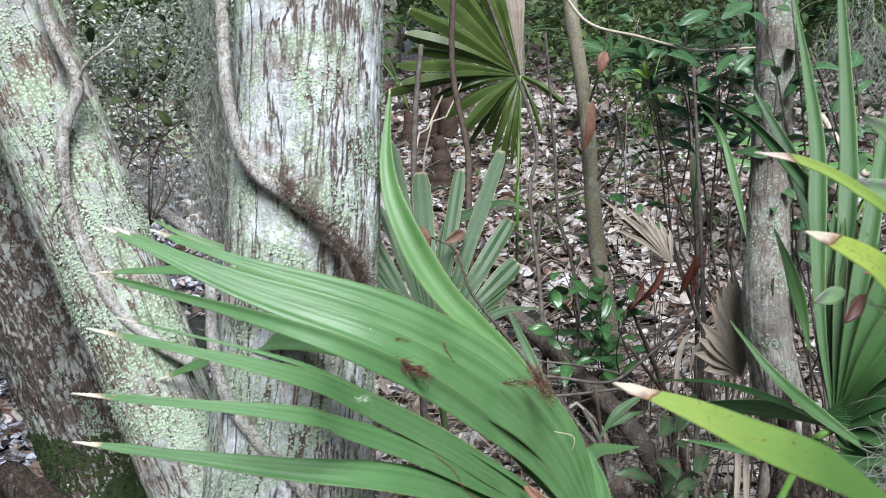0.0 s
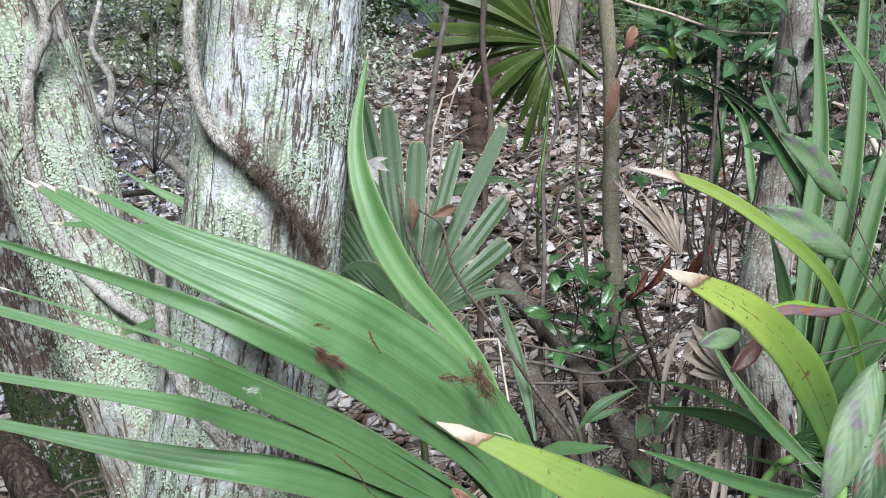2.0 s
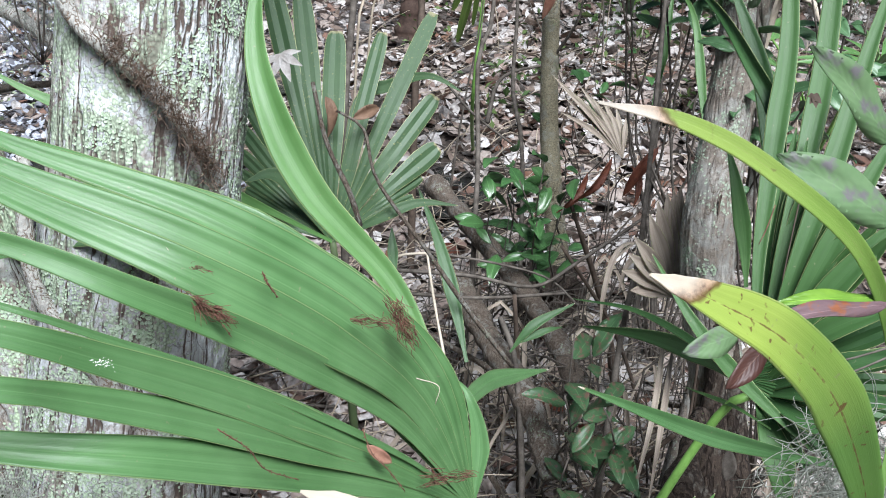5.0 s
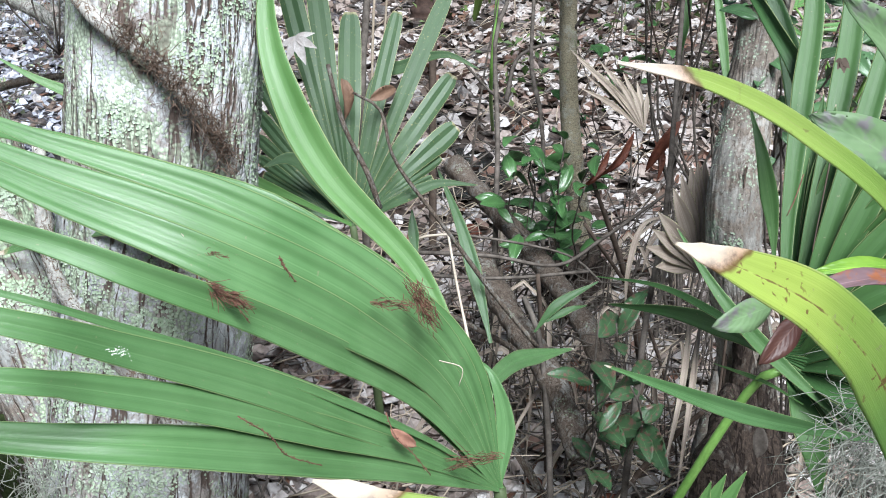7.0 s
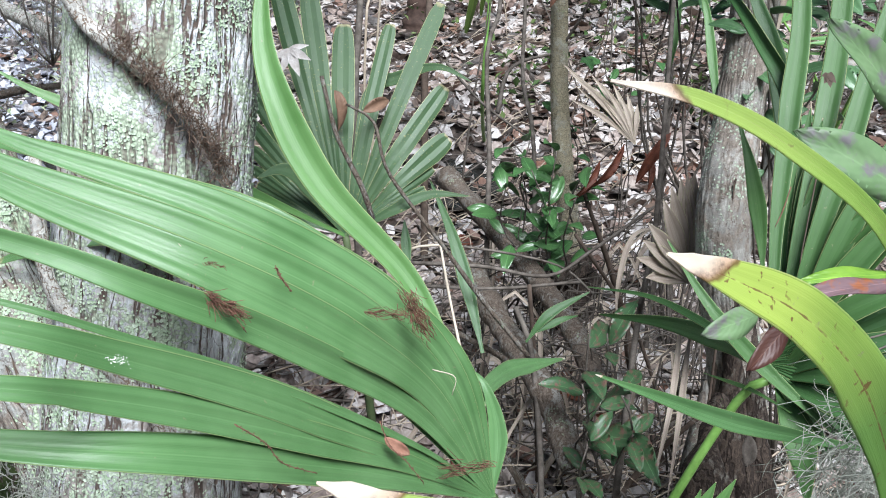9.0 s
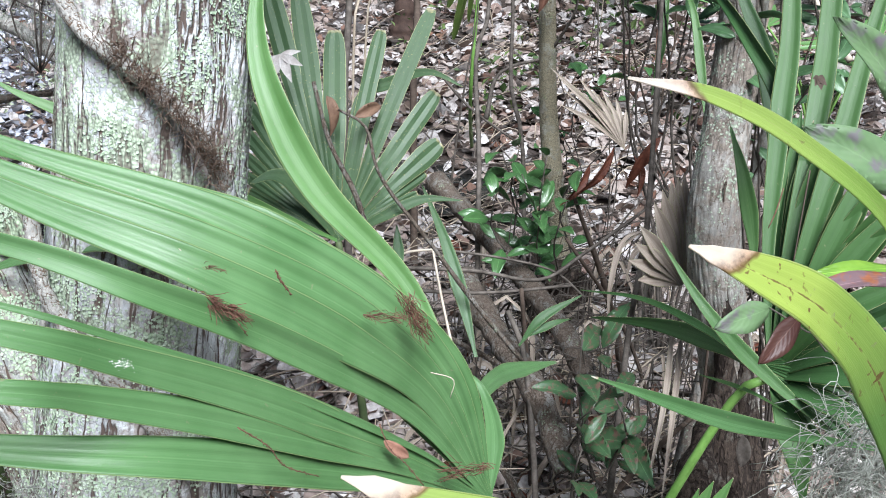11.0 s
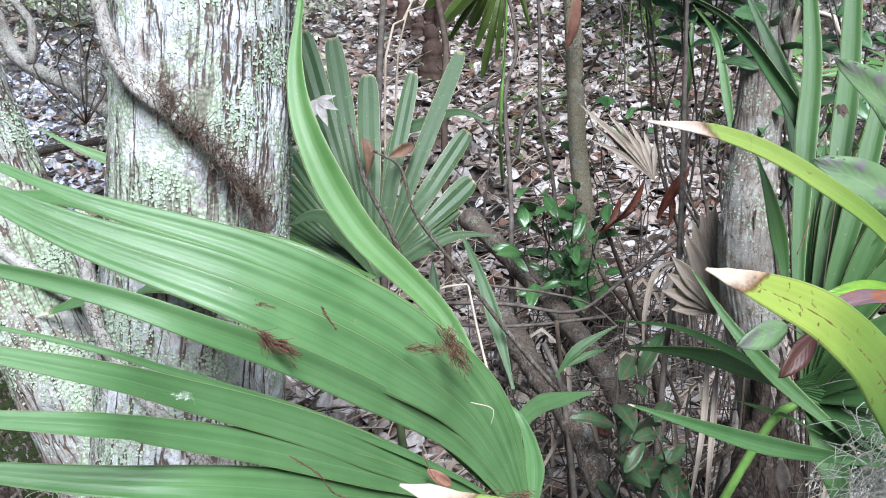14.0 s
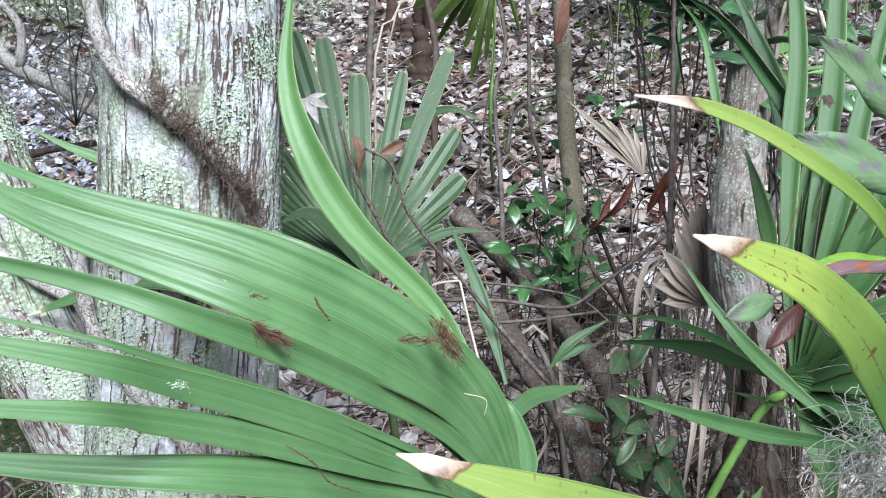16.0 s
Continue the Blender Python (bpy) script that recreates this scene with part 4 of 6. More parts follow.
blade(frond, [HUB, (0.084, 1.117, 0.795), (0.065, 1.151, 0.857), (0.039, 1.176, 0.871)], 0.016, PALM, split=0.4, fold=0.36, taper=1.1)
blade(frond, [HUB, (0.036, 1.095, 0.890), (-0.040, 1.075, 1.015), (-0.205, 1.045, 1.160), (-0.391, 1.084, 1.211), (-0.604, 1.191, 1.233), (-0.820, 1.260, 1.224)], 0.026, PALM, split=0.5, fold=0.15, ribbed=0.05, seed=11.7, taper=1.4)
blade(frond, [HUB, (-0.02, 1.04, 0.86), (-0.12, 1.02, 1.00), (-0.264, 1.042, 1.113), (-0.450, 1.163, 1.115), (-0.600, 1.260, 1.052), (-0.755, 1.314, 0.985)], 0.036, PALM, split=0.55, fold=0.12, taper=1.6)
me, o = tube("petiole", [HUB, tuple(Vector(HUB) + Vector((0.03, 0.05, -0.3))), (HUB[0] + 0.10, HUB[1] + 0.16, -0.03)], 0.010, 0.014, PETIOLE_DARK)
part("petiole", me, frond)

# ---------------------------------------------------------------- fan palm behind the trunk
HUB2 = (-0.220, 1.821, 0.822)
fan = thing("palmetto_frond", HUB2, "grey green fan palm frond standing beside the trunk", "palm frond")
pleated_fan(fan, HUB2, [(-0.380, 1.848, 0.866, 0.0102), (-0.409, 1.865, 0.893, 0.0115), (-0.425, 1.883, 0.922, 0.0128), (-0.437, 1.904, 0.955, 0.0142), (-0.443, 1.931, 0.996, 0.0155), (-0.445, 1.963, 1.047, 0.0169), (-0.439, 1.998, 1.104, 0.0182), (-0.423, 2.042, 1.172, 0.0210), (-0.395, 2.152, 1.348, 0.0279), (-0.320, 2.141, 1.330, 0.0252), (-0.233, 2.089, 1.246, 0.0263), (-0.123, 2.090, 1.246, 0.0198), (-0.004, 2.118, 1.290, 0.0198), (0.005, 2.009, 1.117, 0.0222), (0.013, 1.945, 1.015, 0.0259), (-0.022, 1.906, 0.954, 0.0142), (-0.040, 1.881, 0.914, 0.0115)], PALM_BACK, 0.03, 2, 0.26, 24, 0.55)
blade(fan, [HUB2, (-0.171, 2.016, 1.088), (-0.104, 2.026, 1.135), (-0.012, 1.997, 1.167), (0.065, 1.953, 1.142)], 0.020, PALM_BACK, split=0.5, fold=0.2)
blade(fan, [HUB2, (-0.548, 1.567, 1.117), (-0.664, 1.568, 1.181), (-0.751, 1.57, 1.221), (-0.811, 1.563, 1.262)], 0.019, PALM_BRIGHT, "pale green blade reaching past the trunk", split=0.6, fold=0.15, taper=1.6)
blade(fan, [HUB2, (-0.117, 1.797, 0.890), (-0.030, 1.802, 0.928), (0.059, 1.783, 0.932)], 0.014, PALM_BACK, split=0.5, fold=0.2)
blade(fan, [HUB2, (-0.293, 1.794, 0.957), (-0.341, 1.768, 0.998), (-0.386, 1.723, 0.995)], 0.024, PALM_BACK, split=0.5, fold=0.2)
me, o = tube("petiole", [HUB2, tuple(Vector(HUB2) + Vector((0.02, 0.05, -0.3))), (HUB2[0] + 0.05, HUB2[1] + 0.12, -0.03)], 0.008, 0.013, PETIOLE_DARK)
part("petiole", me, fan)
strap = thing("palmetto_frond", (0.022, 1.810, 0.736), "narrow upright green palm blades by the roots", "palm frond")
blade(strap, [(0.089, 1.701, 0.587), (0.061, 1.791, 0.686), (0.024, 1.884, 0.791), (-0.031, 1.950, 0.912)], 0.018, PALM_DARK, split=0.4, fold=0.2)
blade(strap, [(-0.077, 1.808, 0.738), (-0.086, 1.859, 0.788), (-0.090, 1.896, 0.831)], 0.013, PALM_DARK, split=0.5, fold=0.2)
blade(strap, [(0.186, 1.712, 0.609), (0.239, 1.735, 0.668), (0.333, 1.773, 0.705)], 0.012, PALM_DARK, split=0.4, fold=0.2)
blade(strap, [(0.199, 1.719, 0.626), (0.264, 1.731, 0.655), (0.306, 1.753, 0.654)], 0.009, PALM_DARK, split=0.4, fold=0.2)

# ---------------------------------------------------------------- yellowing fan close by
HUB3 = (0.203, 0.354, 1.205)
near = thing("palmetto_frond", HUB3, "yellowing fan palm frond with dry cream tips", "palm frond")
blade(near, [HUB3, (0.130, 0.326, 1.262), (0.061, 0.312, 1.301), (0.004, 0.300, 1.335), (-0.053, 0.296, 1.361)], 0.0215, PALM_YELLOW_C, "yellow green blade with brown spots and a cream tip", ribbed=0.01, split=0.30, fold=0.12, taper=1.9, n=44)
blade(near, [HUB3, (0.302, 0.395, 1.286), (0.320, 0.472, 1.430), (0.292, 0.531, 1.545), (0.255, 0.568, 1.609)], 0.009, PALM_BRIGHT, split=0.5, fold=0.15, taper=2.0)
me, o = tube("petiole", [HUB3, tuple(Vector(HUB3) + Vector((0.05, 0.06, -0.4))), (HUB3[0] + 0.12, HUB3[1] + 0.14, -0.03)], 0.007, 0.011, PETIOLE)
part("petiole", me, near)

HUB6 = (0.223, 0.338, 1.301)
aged = thing("palmetto_frond", HUB6, "yellow fan palm blades with dry cream tips", "palm frond")
blade(aged, [HUB6, (0.209, 0.334, 1.343), (0.179, 0.320, 1.397), (0.144, 0.304, 1.435), (0.110, 0.292, 1.457), (0.081, 0.288, 1.470)], 0.0140, PALM_YELLOW, "yellow blade with brown spots and a cream tip", ribbed=0.01, split=0.42, fold=0.12, taper=3.2, n=48, start=0.30, blunt=0.3)
blade(aged, [HUB6, (0.250, 0.392, 1.355), (0.214, 0.385, 1.434), (0.157, 0.379, 1.4815), (0.110, 0.368, 1.5065), (0.069, 0.357, 1.517)], 0.0050, PALM_YELLOW_A, "narrow yellow green blade with a cream tip", ribbed=0.01, split=0.6, fold=0.15, taper=4.0, n=48, start=0.18, blunt=0.3)
me, o = tube("petiole", [HUB6, tuple(Vector(HUB6) + Vector((0.04, 0.05, -0.4))), (HUB6[0] + 0.10, HUB6[1] + 0.12, -0.03)], 0.004, 0.009, PETIOLE)
part("petiole", me, aged)

# ---------------------------------------------------------------- tall fan on the right
HUB4 = (0.474, 1.067, 0.924)
tall = thing("palmetto_frond", HUB4, "tall green fan palm frond with upright blades", "palm frond")
blade(tall, [HUB4, (0.482, 1.161, 1.084), (0.515, 1.270, 1.256), (0.550, 1.379, 1.403), (0.566, 1.568, 1.687)], 0.0167, PALM_MID, split=0.45, fold=0.3)
blade(tall, [HUB4, (0.503, 1.139, 1.085), (0.560, 1.250, 1.261), (0.603, 1.359, 1.406), (0.667, 1.600, 1.817)], 0.0174, PALM_MID, split=0.4, fold=0.25)
blade(tall, [HUB4, (0.508, 1.105, 1.083), (0.564, 1.172, 1.234), (0.626, 1.267, 1.372), (0.718, 1.399, 1.547)], 0.0167, PALM_MID, split=0.4, fold=0.3)
blade(tall, [HUB4, (0.516, 1.078, 1.070), (0.576, 1.112, 1.197), (0.652, 1.168, 1.322)], 0.0174, PALM_MID, split=0.5, fold=0.3)
blade(tall, [HUB4, (0.515, 1.050, 1.058), (0.585, 1.054, 1.164), (0.662, 1.065, 1.238)], 0.0174, PALM_MID, split=0.5, fold=0.3)
blade(tall, [HUB4, (0.509, 1.012, 1.045), (0.579, 0.985, 1.108), (0.654, 0.963, 1.157)], 0.0167, PALM_MID, split=0.5, fold=0.3)
blade(tall, [HUB4, (0.516, 0.995, 1.008), (0.579, 0.959, 1.050), (0.640, 0.927, 1.076)], 0.0161, PALM_DARK, split=0.5, fold=0.3)
blade(tall, [HUB4, (0.509, 0.983, 0.980), (0.558, 0.937, 1.001), (0.613, 0.899, 1.013)], 0.0155, PALM_DARK, split=0.5, fold=0.3)
blade(tall, [HUB4, (0.495, 0.989, 0.946), (0.525, 0.937, 0.950), (0.569, 0.888, 0.939)], 0.0155, PALM_DARK, split=0.5, fold=0.3)
blade(tall, [HUB4, (0.477, 1.002, 0.900), (0.484, 0.967, 0.870), (0.492, 0.936, 0.801)], 0.022, PALM_MID, split=0.5, fold=0.3)
blade(tall, [HUB4, (0.499, 1.192, 1.033), (0.544, 1.319, 1.170), (0.544, 1.448, 1.312), (0.492, 1.576, 1.474)], 0.0193, PALM_DARK, split=0.6, fold=0.25)
blade(tall, [HUB4, (0.496, 1.176, 1.095), (0.526, 1.289, 1.251), (0.499, 1.395, 1.340), (0.465, 1.560, 1.415), (0.355, 1.616, 1.473)], 0.014, PALM_DARK, "dark blade seen on edge", split=0.5, fold=0.6, twist=(0, 60))
blade(tall, [(0.516, 0.951, 0.909), (0.438, 1.051, 0.961), (0.389, 1.136, 1.005), (0.335, 1.202, 1.081)], 0.012, PALM_MID, split=0.4, fold=0.35)
blade(tall, [HUB4, (0.473, 1.260, 0.866), (0.434, 1.495, 0.777), (0.338, 1.678, 0.698)], 0.019, PALM_DARK, split=0.4, fold=0.2, twist=(20, 40))
blade(tall, [HUB4, (0.445, 1.272, 0.891), (0.390, 1.471, 0.847), (0.297, 1.613, 0.797)], 0.008, PALM_DARK, split=0.4, fold=0.2)
blade(tall, [(0.491, 0.803, 0.994), (0.438, 0.841, 0.981), (0.373, 0.933, 0.942), (0.301, 1.049, 0.906), (0.233, 1.146, 0.880)], 0.0135, PALM, "long green blade folded along its rib", split=0.4, fold=0.5, taper=1.6)
blade(tall, [(0.457, 0.963, 0.936), (0.440, 1.060, 0.908), (0.422, 1.216, 0.839)], 0.004, PALM_MID, split=0.5, fold=0.2)
HUB7 = (0.453, 1.078, 0.943)
pleated_fan(tall, HUB7, [(0.533, 0.979, 0.849, 0.0092), (0.562, 0.971, 0.879, 0.0114), (0.590, 0.967, 0.918, 0.0134), (0.614, 0.966, 0.959, 0.0147), (0.626, 0.974, 1.001, 0.0153), (0.626, 0.991, 1.037, 0.0153), (0.621, 1.011, 1.072, 0.0153), (0.611, 1.033, 1.101, 0.0147)], PALM_DARK, 0.02, 2, 0.55, 22, 0.4, "dark green pleated blade")
for k in range(9):
    p, q = Vector((0.538, 1.277, 1.271)), Vector((0.607, 1.023, 1.192))
    tip = p.lerp(q, (k + 0.5) / 9)
    blade(tall, [HUB4, Vector(HUB4).lerp(tip, 0.5) + Vector((0, 0.012, 0)), tip], 0.014, PALM_MID, split=0.7, fold=0.4, n=20)
me, o = tube("petiole", [HUB4, (0.441, 1.077, 0.897), (0.401, 1.075, 0.819), (0.351, 1.068, 0.705), (0.294, 1.068, 0.557), (0.241, 1.070, 0.413), (0.10, 1.22, -0.03)], 0.0068, 0.0085, PETIOLE)
part("petiole", me, tall, "smooth bright green leaf stalk")
stem("dry_thread", "thin black dry thread on the palm blades", "plant debris", [(0.514, 1.141, 1.212), (0.496, 1.103, 1.152), (0.481, 1.071, 1.103)], 0.0012, 0.0008, TWIG_DARK, 4)
stem("dry_thread", "thin brown dry thread on the palm blades", "plant debris", [(0.477, 1.131, 1.190), (0.465, 1.117, 1.159), (0.455, 1.109, 1.139)], 0.0012, 0.0008, DEBRIS, 4, 0.8)
side = thing("palmetto_frond", (0.538, 1.379, 1.008), "narrow green palm straps before the grey trunk", "palm frond")
blade(side, [(0.548, 1.355, 0.955), (0.543, 1.386, 1.026), (0.528, 1.426, 1.115), (0.514, 1.479, 1.184)], 0.015, PALM_BRIGHT, split=0.4, fold=0.25)
blade(side, [(0.693, 2.132, 0.979), (0.685, 2.215, 1.117), (0.671, 2.316, 1.270), (0.604, 2.311, 1.359)], 0.013, PALM_BRIGHT, split=0.4, fold=0.25)
blade(side, [(0.681, 2.666, 0.949), (0.721, 2.757, 1.104), (0.756, 2.874, 1.293)], 0.014, PALM_BRIGHT, split=0.4, fold=0.25)

# ---------------------------------------------------------------- fan high up behind the sapling
HUB5 = (0.235, 4.068, 1.389)
high = thing("palmetto_frond", HUB5, "yellow green fan palm frond hanging over the litter", "palm frond")


pleated_fan(high, HUB5, [(0.171, 3.994, 0.959, 0.0169), (0.102, 3.957, 0.890, 0.0207), (0.074, 3.959, 1.027, 0.0209), (0.053, 4.024, 1.110, 0.0297), (-0.042, 3.961, 1.060, 0.0253), (-0.066, 3.866, 1.158, 0.0332), (-0.156, 4.000, 1.212, 0.0303), (-0.195, 3.989, 1.305, 0.0266), (-0.431, 3.945, 1.335, 0.0414), (-0.348, 3.892, 1.386, 0.0367), (-0.358, 3.898, 1.479, 0.0338), (-0.293, 4.024, 1.548, 0.0327), (-0.315, 3.970, 1.618, 0.0405), (-0.288, 4.006, 1.731, 0.0377), (-0.221, 4.095, 1.853, 0.0432), (-0.149, 4.181, 1.949, 0.0459), (-0.047, 4.173, 2.041, 0.0488), (0.073, 4.193, 2.026, 0.0365)], PALM_SUN, 0.05, 1, 0.7, 18, 0.3, ends=0.6)
pleated_fan(high, HUB5, [(0.112, 4.170, 1.943, 0.0290), (0.162, 4.200, 2.021, 0.0290), (0.202, 4.202, 1.993, 0.0291), (0.247, 4.222, 2.032, 0.0249), (0.282, 4.207, 1.963, 0.0209)], PALM_DEAD, 0.04, 1, 0.7, 16, 0.3, "dry tan blade", ends=0.6)
pleated_fan(high, HUB5, [(0.439, 3.983, 1.241, 0.0165), (0.323, 3.972, 1.100, 0.0110)], PALM_SUN, 0.03, 1, 0.7, 16, 0.3, ends=0.5)
me, o = tube("petiole", [HUB5, (0.211, 4.033, 1.044), (0.181, 3.974, 0.598), tuple(Vector((0.249, 4.953, 0.000)))], 0.007, 0.011, PETIOLE)
part("petiole", me, high)

# ---------------------------------------------------------------- dead palm fronds
def dead_fan(hub, tips, half, label, depth_bow=0.05):
    ob = thing("dead_frond", hub, label, "dead palm frond")
    for t in tips:
        a, b = Vector(hub), Vector(t)
        mid = (a + b) / 2 + Vector((0, 0, depth_bow))
        blade(ob, [a, mid, b], half, PALM_DEAD, split=0.55, fold=0.45, n=12, taper=1.8)
    return ob


dead_fan((0.559, 2.453, 0.841), [(0.354, 2.600, 1.047), (0.369, 2.539, 1.033), (0.393, 2.572, 0.985), (0.421, 2.630, 0.992), (0.446, 2.637, 1.008), (0.446, 2.514, 0.978), (0.476, 2.574, 0.988), (0.515, 2.623, 0.977), (0.527, 2.559, 0.955), (0.557, 2.613, 0.953), (0.577, 2.550, 0.935), (0.368, 2.456, 0.971)], 0.0085, "dry grey tan palm frond collapsed on the litter", 0.015)
dead_fan((0.533, 1.699, 0.764), [(0.405, 1.665, 0.839), (0.426, 1.683, 0.910), (0.468, 1.742, 0.939), (0.516, 1.801, 0.969), (0.546, 1.805, 0.982), (0.569, 1.794, 0.939), (0.426, 1.655, 0.798), (0.583, 1.784, 0.897), (0.417, 1.674, 0.874), (0.492, 1.777, 0.956), (0.531, 1.803, 0.976)], 0.018, "dry tan fan frond with pleated blades", 0.008)
hang = thing("dead_frond", (0.433, 1.884, 0.889), "withered brown palm straps hanging in arcs", "dead palm frond")
blade(hang, [(0.523, 1.941, 0.797), (0.451, 1.912, 0.780), (0.411, 1.841, 0.695), (0.405, 1.798, 0.598)], 0.0075, PALM_DEAD, split=0.4, fold=0.4)
blade(hang, [(0.550, 1.930, 0.772), (0.471, 1.873, 0.767), (0.444, 1.841, 0.695)], 0.0075, PALM_DEAD, split=0.4, fold=0.4)
blade(hang, [(0.564, 1.919, 0.747), (0.504, 1.852, 0.719), (0.477, 1.782, 0.637)], 0.0075, PALM_DEAD, split=0.4, fold=0.4)
blade(hang, [(0.550, 1.786, 0.693), (0.498, 1.607, 0.537), (0.425, 1.437, 0.402)], 0.0075, PALM_DEAD, split=0.4, fold=0.4)
blade(hang, [(0.569, 1.765, 0.646), (0.516, 1.597, 0.515), (0.460, 1.432, 0.392)], 0.0075, PALM_DEAD, split=0.4, fold=0.4)

# ---------------------------------------------------------------- roots, stems and sticks
stem("root", "thick lichen spotted stem rising from the litter", "root", [(0.006, 2.691, 0.663), (0.135, 2.504, 0.584), (0.259, 2.313, 0.496), (0.351, 2.078, 0.434), (0.398, 1.894, 0.370)], 0.034, 0.030, BARK_ROOT, 12, 0.25, n=50)
stem("root", "thick brown stem leaning from the ground", "root", [(0.079, 2.219, 0.543), (0.158, 1.986, 0.487), (0.241, 1.805, 0.429), (0.305, 1.655, 0.309)], 0.036, 0.034, BARK_ROOT, 12, 0.25, n=50)
stem("stump", "dark rotten stump among the stems", "stump", [(0.46, 2.95, -0.05), (0.46, 2.93, 0.12), (0.44, 2.9, 0.26)], 0.17, 0.10, BARK_STUMP, 22, 0.5, n=16)
# added root whose dark brown stands in for shade below the palm
stem("root", "dark brown root added to darken the shaded foot of the grey trunk", "root", [(0.465, 1.230, 0.330), (0.475, 1.290, 0.460), (0.500, 1.360, 0.570), (0.545, 1.450, 0.640)], 0.085, 0.016, BARK_STUMP, 26, 0.5, n=50, foot=True)
stem("thin_stem", "straight grey brown upright stem", "stem", [(0.401, 1.619, 0.350), (0.450, 1.779, 0.627), (0.499, 1.901, 0.805), (0.551, 2.135, 1.138), (0.598, 2.371, 1.477)], 0.009, 0.005, TWIG, 8, 0.15, foot=True)
stem("thin_stem", "thin grey upright stem", "stem", [(0.232, 1.700, 0.292), (0.215, 1.835, 0.507), (0.179, 1.918, 0.589)], 0.008, 0.007, TWIG, foot=True)
stem("thin_stem", "thin upright stem with grey bark", "stem", [(0.136, 2.481, 0.535), (0.148, 2.691, 0.760), (0.146, 2.916, 1.020), (0.195, 3.119, 1.230), (0.002, 3.360, 1.866)], 0.009, 0.006, TWIG, foot=True)
stem("thin_stem", "thin upright stem with grey bark", "stem", [(0.332, 3.075, 0.640), (0.300, 3.275, 0.843), (0.320, 3.500, 1.101), (0.306, 3.601, 1.585)], 0.009, 0.006, TWIG, foot=True)
stem("thin_stem", "thin upright stem with grey bark", "stem", [(-0.292, 2.833, 0.832), (-0.285, 2.990, 1.063), (-0.269, 3.151, 1.301), (-0.230, 3.286, 1.572)], 0.014, 0.011, TWIG, foot=True)
stem("thin_stem", "thin upright stem with grey bark", "stem", [(-0.070, 3.401, 0.880), (-0.054, 3.602, 1.086), (-0.103, 3.774, 1.457), (-0.064, 3.885, 1.907)], 0.016, 0.013, TWIG_DARK, foot=True)
stem("thin_stem", "dark thin upright stem", "stem", [(0.715, 2.706, 0.793), (0.760, 2.939, 1.072), (0.805, 3.167, 1.336)], 0.010, 0.008, TWIG, foot=True)
stem("thin_stem", "dark thin upright stem", "stem", [(0.571, 1.608, 0.910), (0.560, 1.663, 1.034), (0.524, 1.725, 1.097)], 0.004, 0.002, TWIG_DARK, foot=True)
stem("thin_stem", "dark thin upright stem", "stem", [(0.564, 1.581, 0.922), (0.570, 1.621, 1.013), (0.616, 1.693, 1.101)], 0.004, 0.002, TWIG_DARK, foot=True)
stem("dry_stick", "grey speckled dry stick", "stick", [(-0.260, 1.862, 1.176), (-0.227, 1.817, 1.055), (-0.178, 1.783, 0.960), (-0.153, 1.775, 0.881)], 0.0045, 0.0065, BARK_ROOT, 7, 0.2)
stem("dry_stick", "thin bent brown stick", "stick", [(-0.210, 1.871, 1.112), (-0.149, 1.839, 1.080), (-0.117, 1.792, 0.982), (-0.004, 1.768, 0.826), (0.092, 1.760, 0.686), (0.197, 1.744, 0.553)], 0.0035, 0.006, BARK_ROOT, 6, 0.2, n=30)
stem("dry_stick", "pale peeled stalk standing upright", "stick", [(-0.006, 1.877, 0.774), (0.014, 1.791, 0.687), (0.046, 1.691, 0.564)], 0.003, 0.0035, TWIG_PALE, 6)
stem("dry_stick", "pale curved peeled twig", "stick", [(-0.104, 1.866, 0.752), (-0.064, 1.874, 0.770), (-0.006, 1.877, 0.775)], 0.0035, 0.003, TWIG_PALE, 6)
stem("dry_stick", "thin grey stick lying across the stems", "stick", [(-0.106, 2.043, 0.653), (0.101, 2.043, 0.641), (0.271, 2.038, 0.617), (0.392, 2.109, 0.656), (0.605, 2.210, 0.769)], 0.006, 0.004, TWIG, 6, n=26)
stem("dry_stick", "thin grey stick lying across the stems", "stick", [(-0.062, 1.977, 0.619), (0.127, 1.978, 0.610), (0.353, 2.034, 0.601)], 0.005, 0.004, TWIG, 6)
stem("dry_stick", "thin grey stick lying across the stems", "stick", [(-0.002, 2.107, 0.677), (0.180, 2.102, 0.650), (0.316, 2.092, 0.615), (0.389, 2.024, 0.572)], 0.004, 0.003, TWIG, 6)
stem("dry_stick", "thin grey stick among the litter", "stick", [(0.211, 3.321, 0.700), (0.273, 3.492, 0.839), (0.465, 3.518, 0.896)], 0.010, 0.006, TWIG, 6)
stem("dry_stick", "thin grey stick among the litter", "stick", [(0.012, 3.201, 0.923), (0.136, 3.143, 0.791), (0.292, 2.995, 0.706)], 0.006, 0.004, TWIG, 6)
stem("dry_stick", "pale stick leaning through the brush", "stick", [(-0.303, 3.582, 1.060), (-0.237, 3.735, 1.177), (-0.155, 3.900, 1.324)], 0.007, 0.005, STRAW, 6, foot=True)
stem("dry_stick", "pale stick leaning through the brush", "stick", [(-0.248, 3.609, 1.105), (-0.143, 3.661, 1.246), (-0.064, 3.815, 1.382)], 0.007, 0.004, STRAW, 6, foot=True)
stem("fallen_branch", "pale fallen branch behind the palm blades", "branch", [(1.033, 2.703, 1.280), (1.123, 2.553, 1.189), (1.155, 2.407, 1.106)], 0.014, 0.010, TWIG_PALE, 8, foot=True)
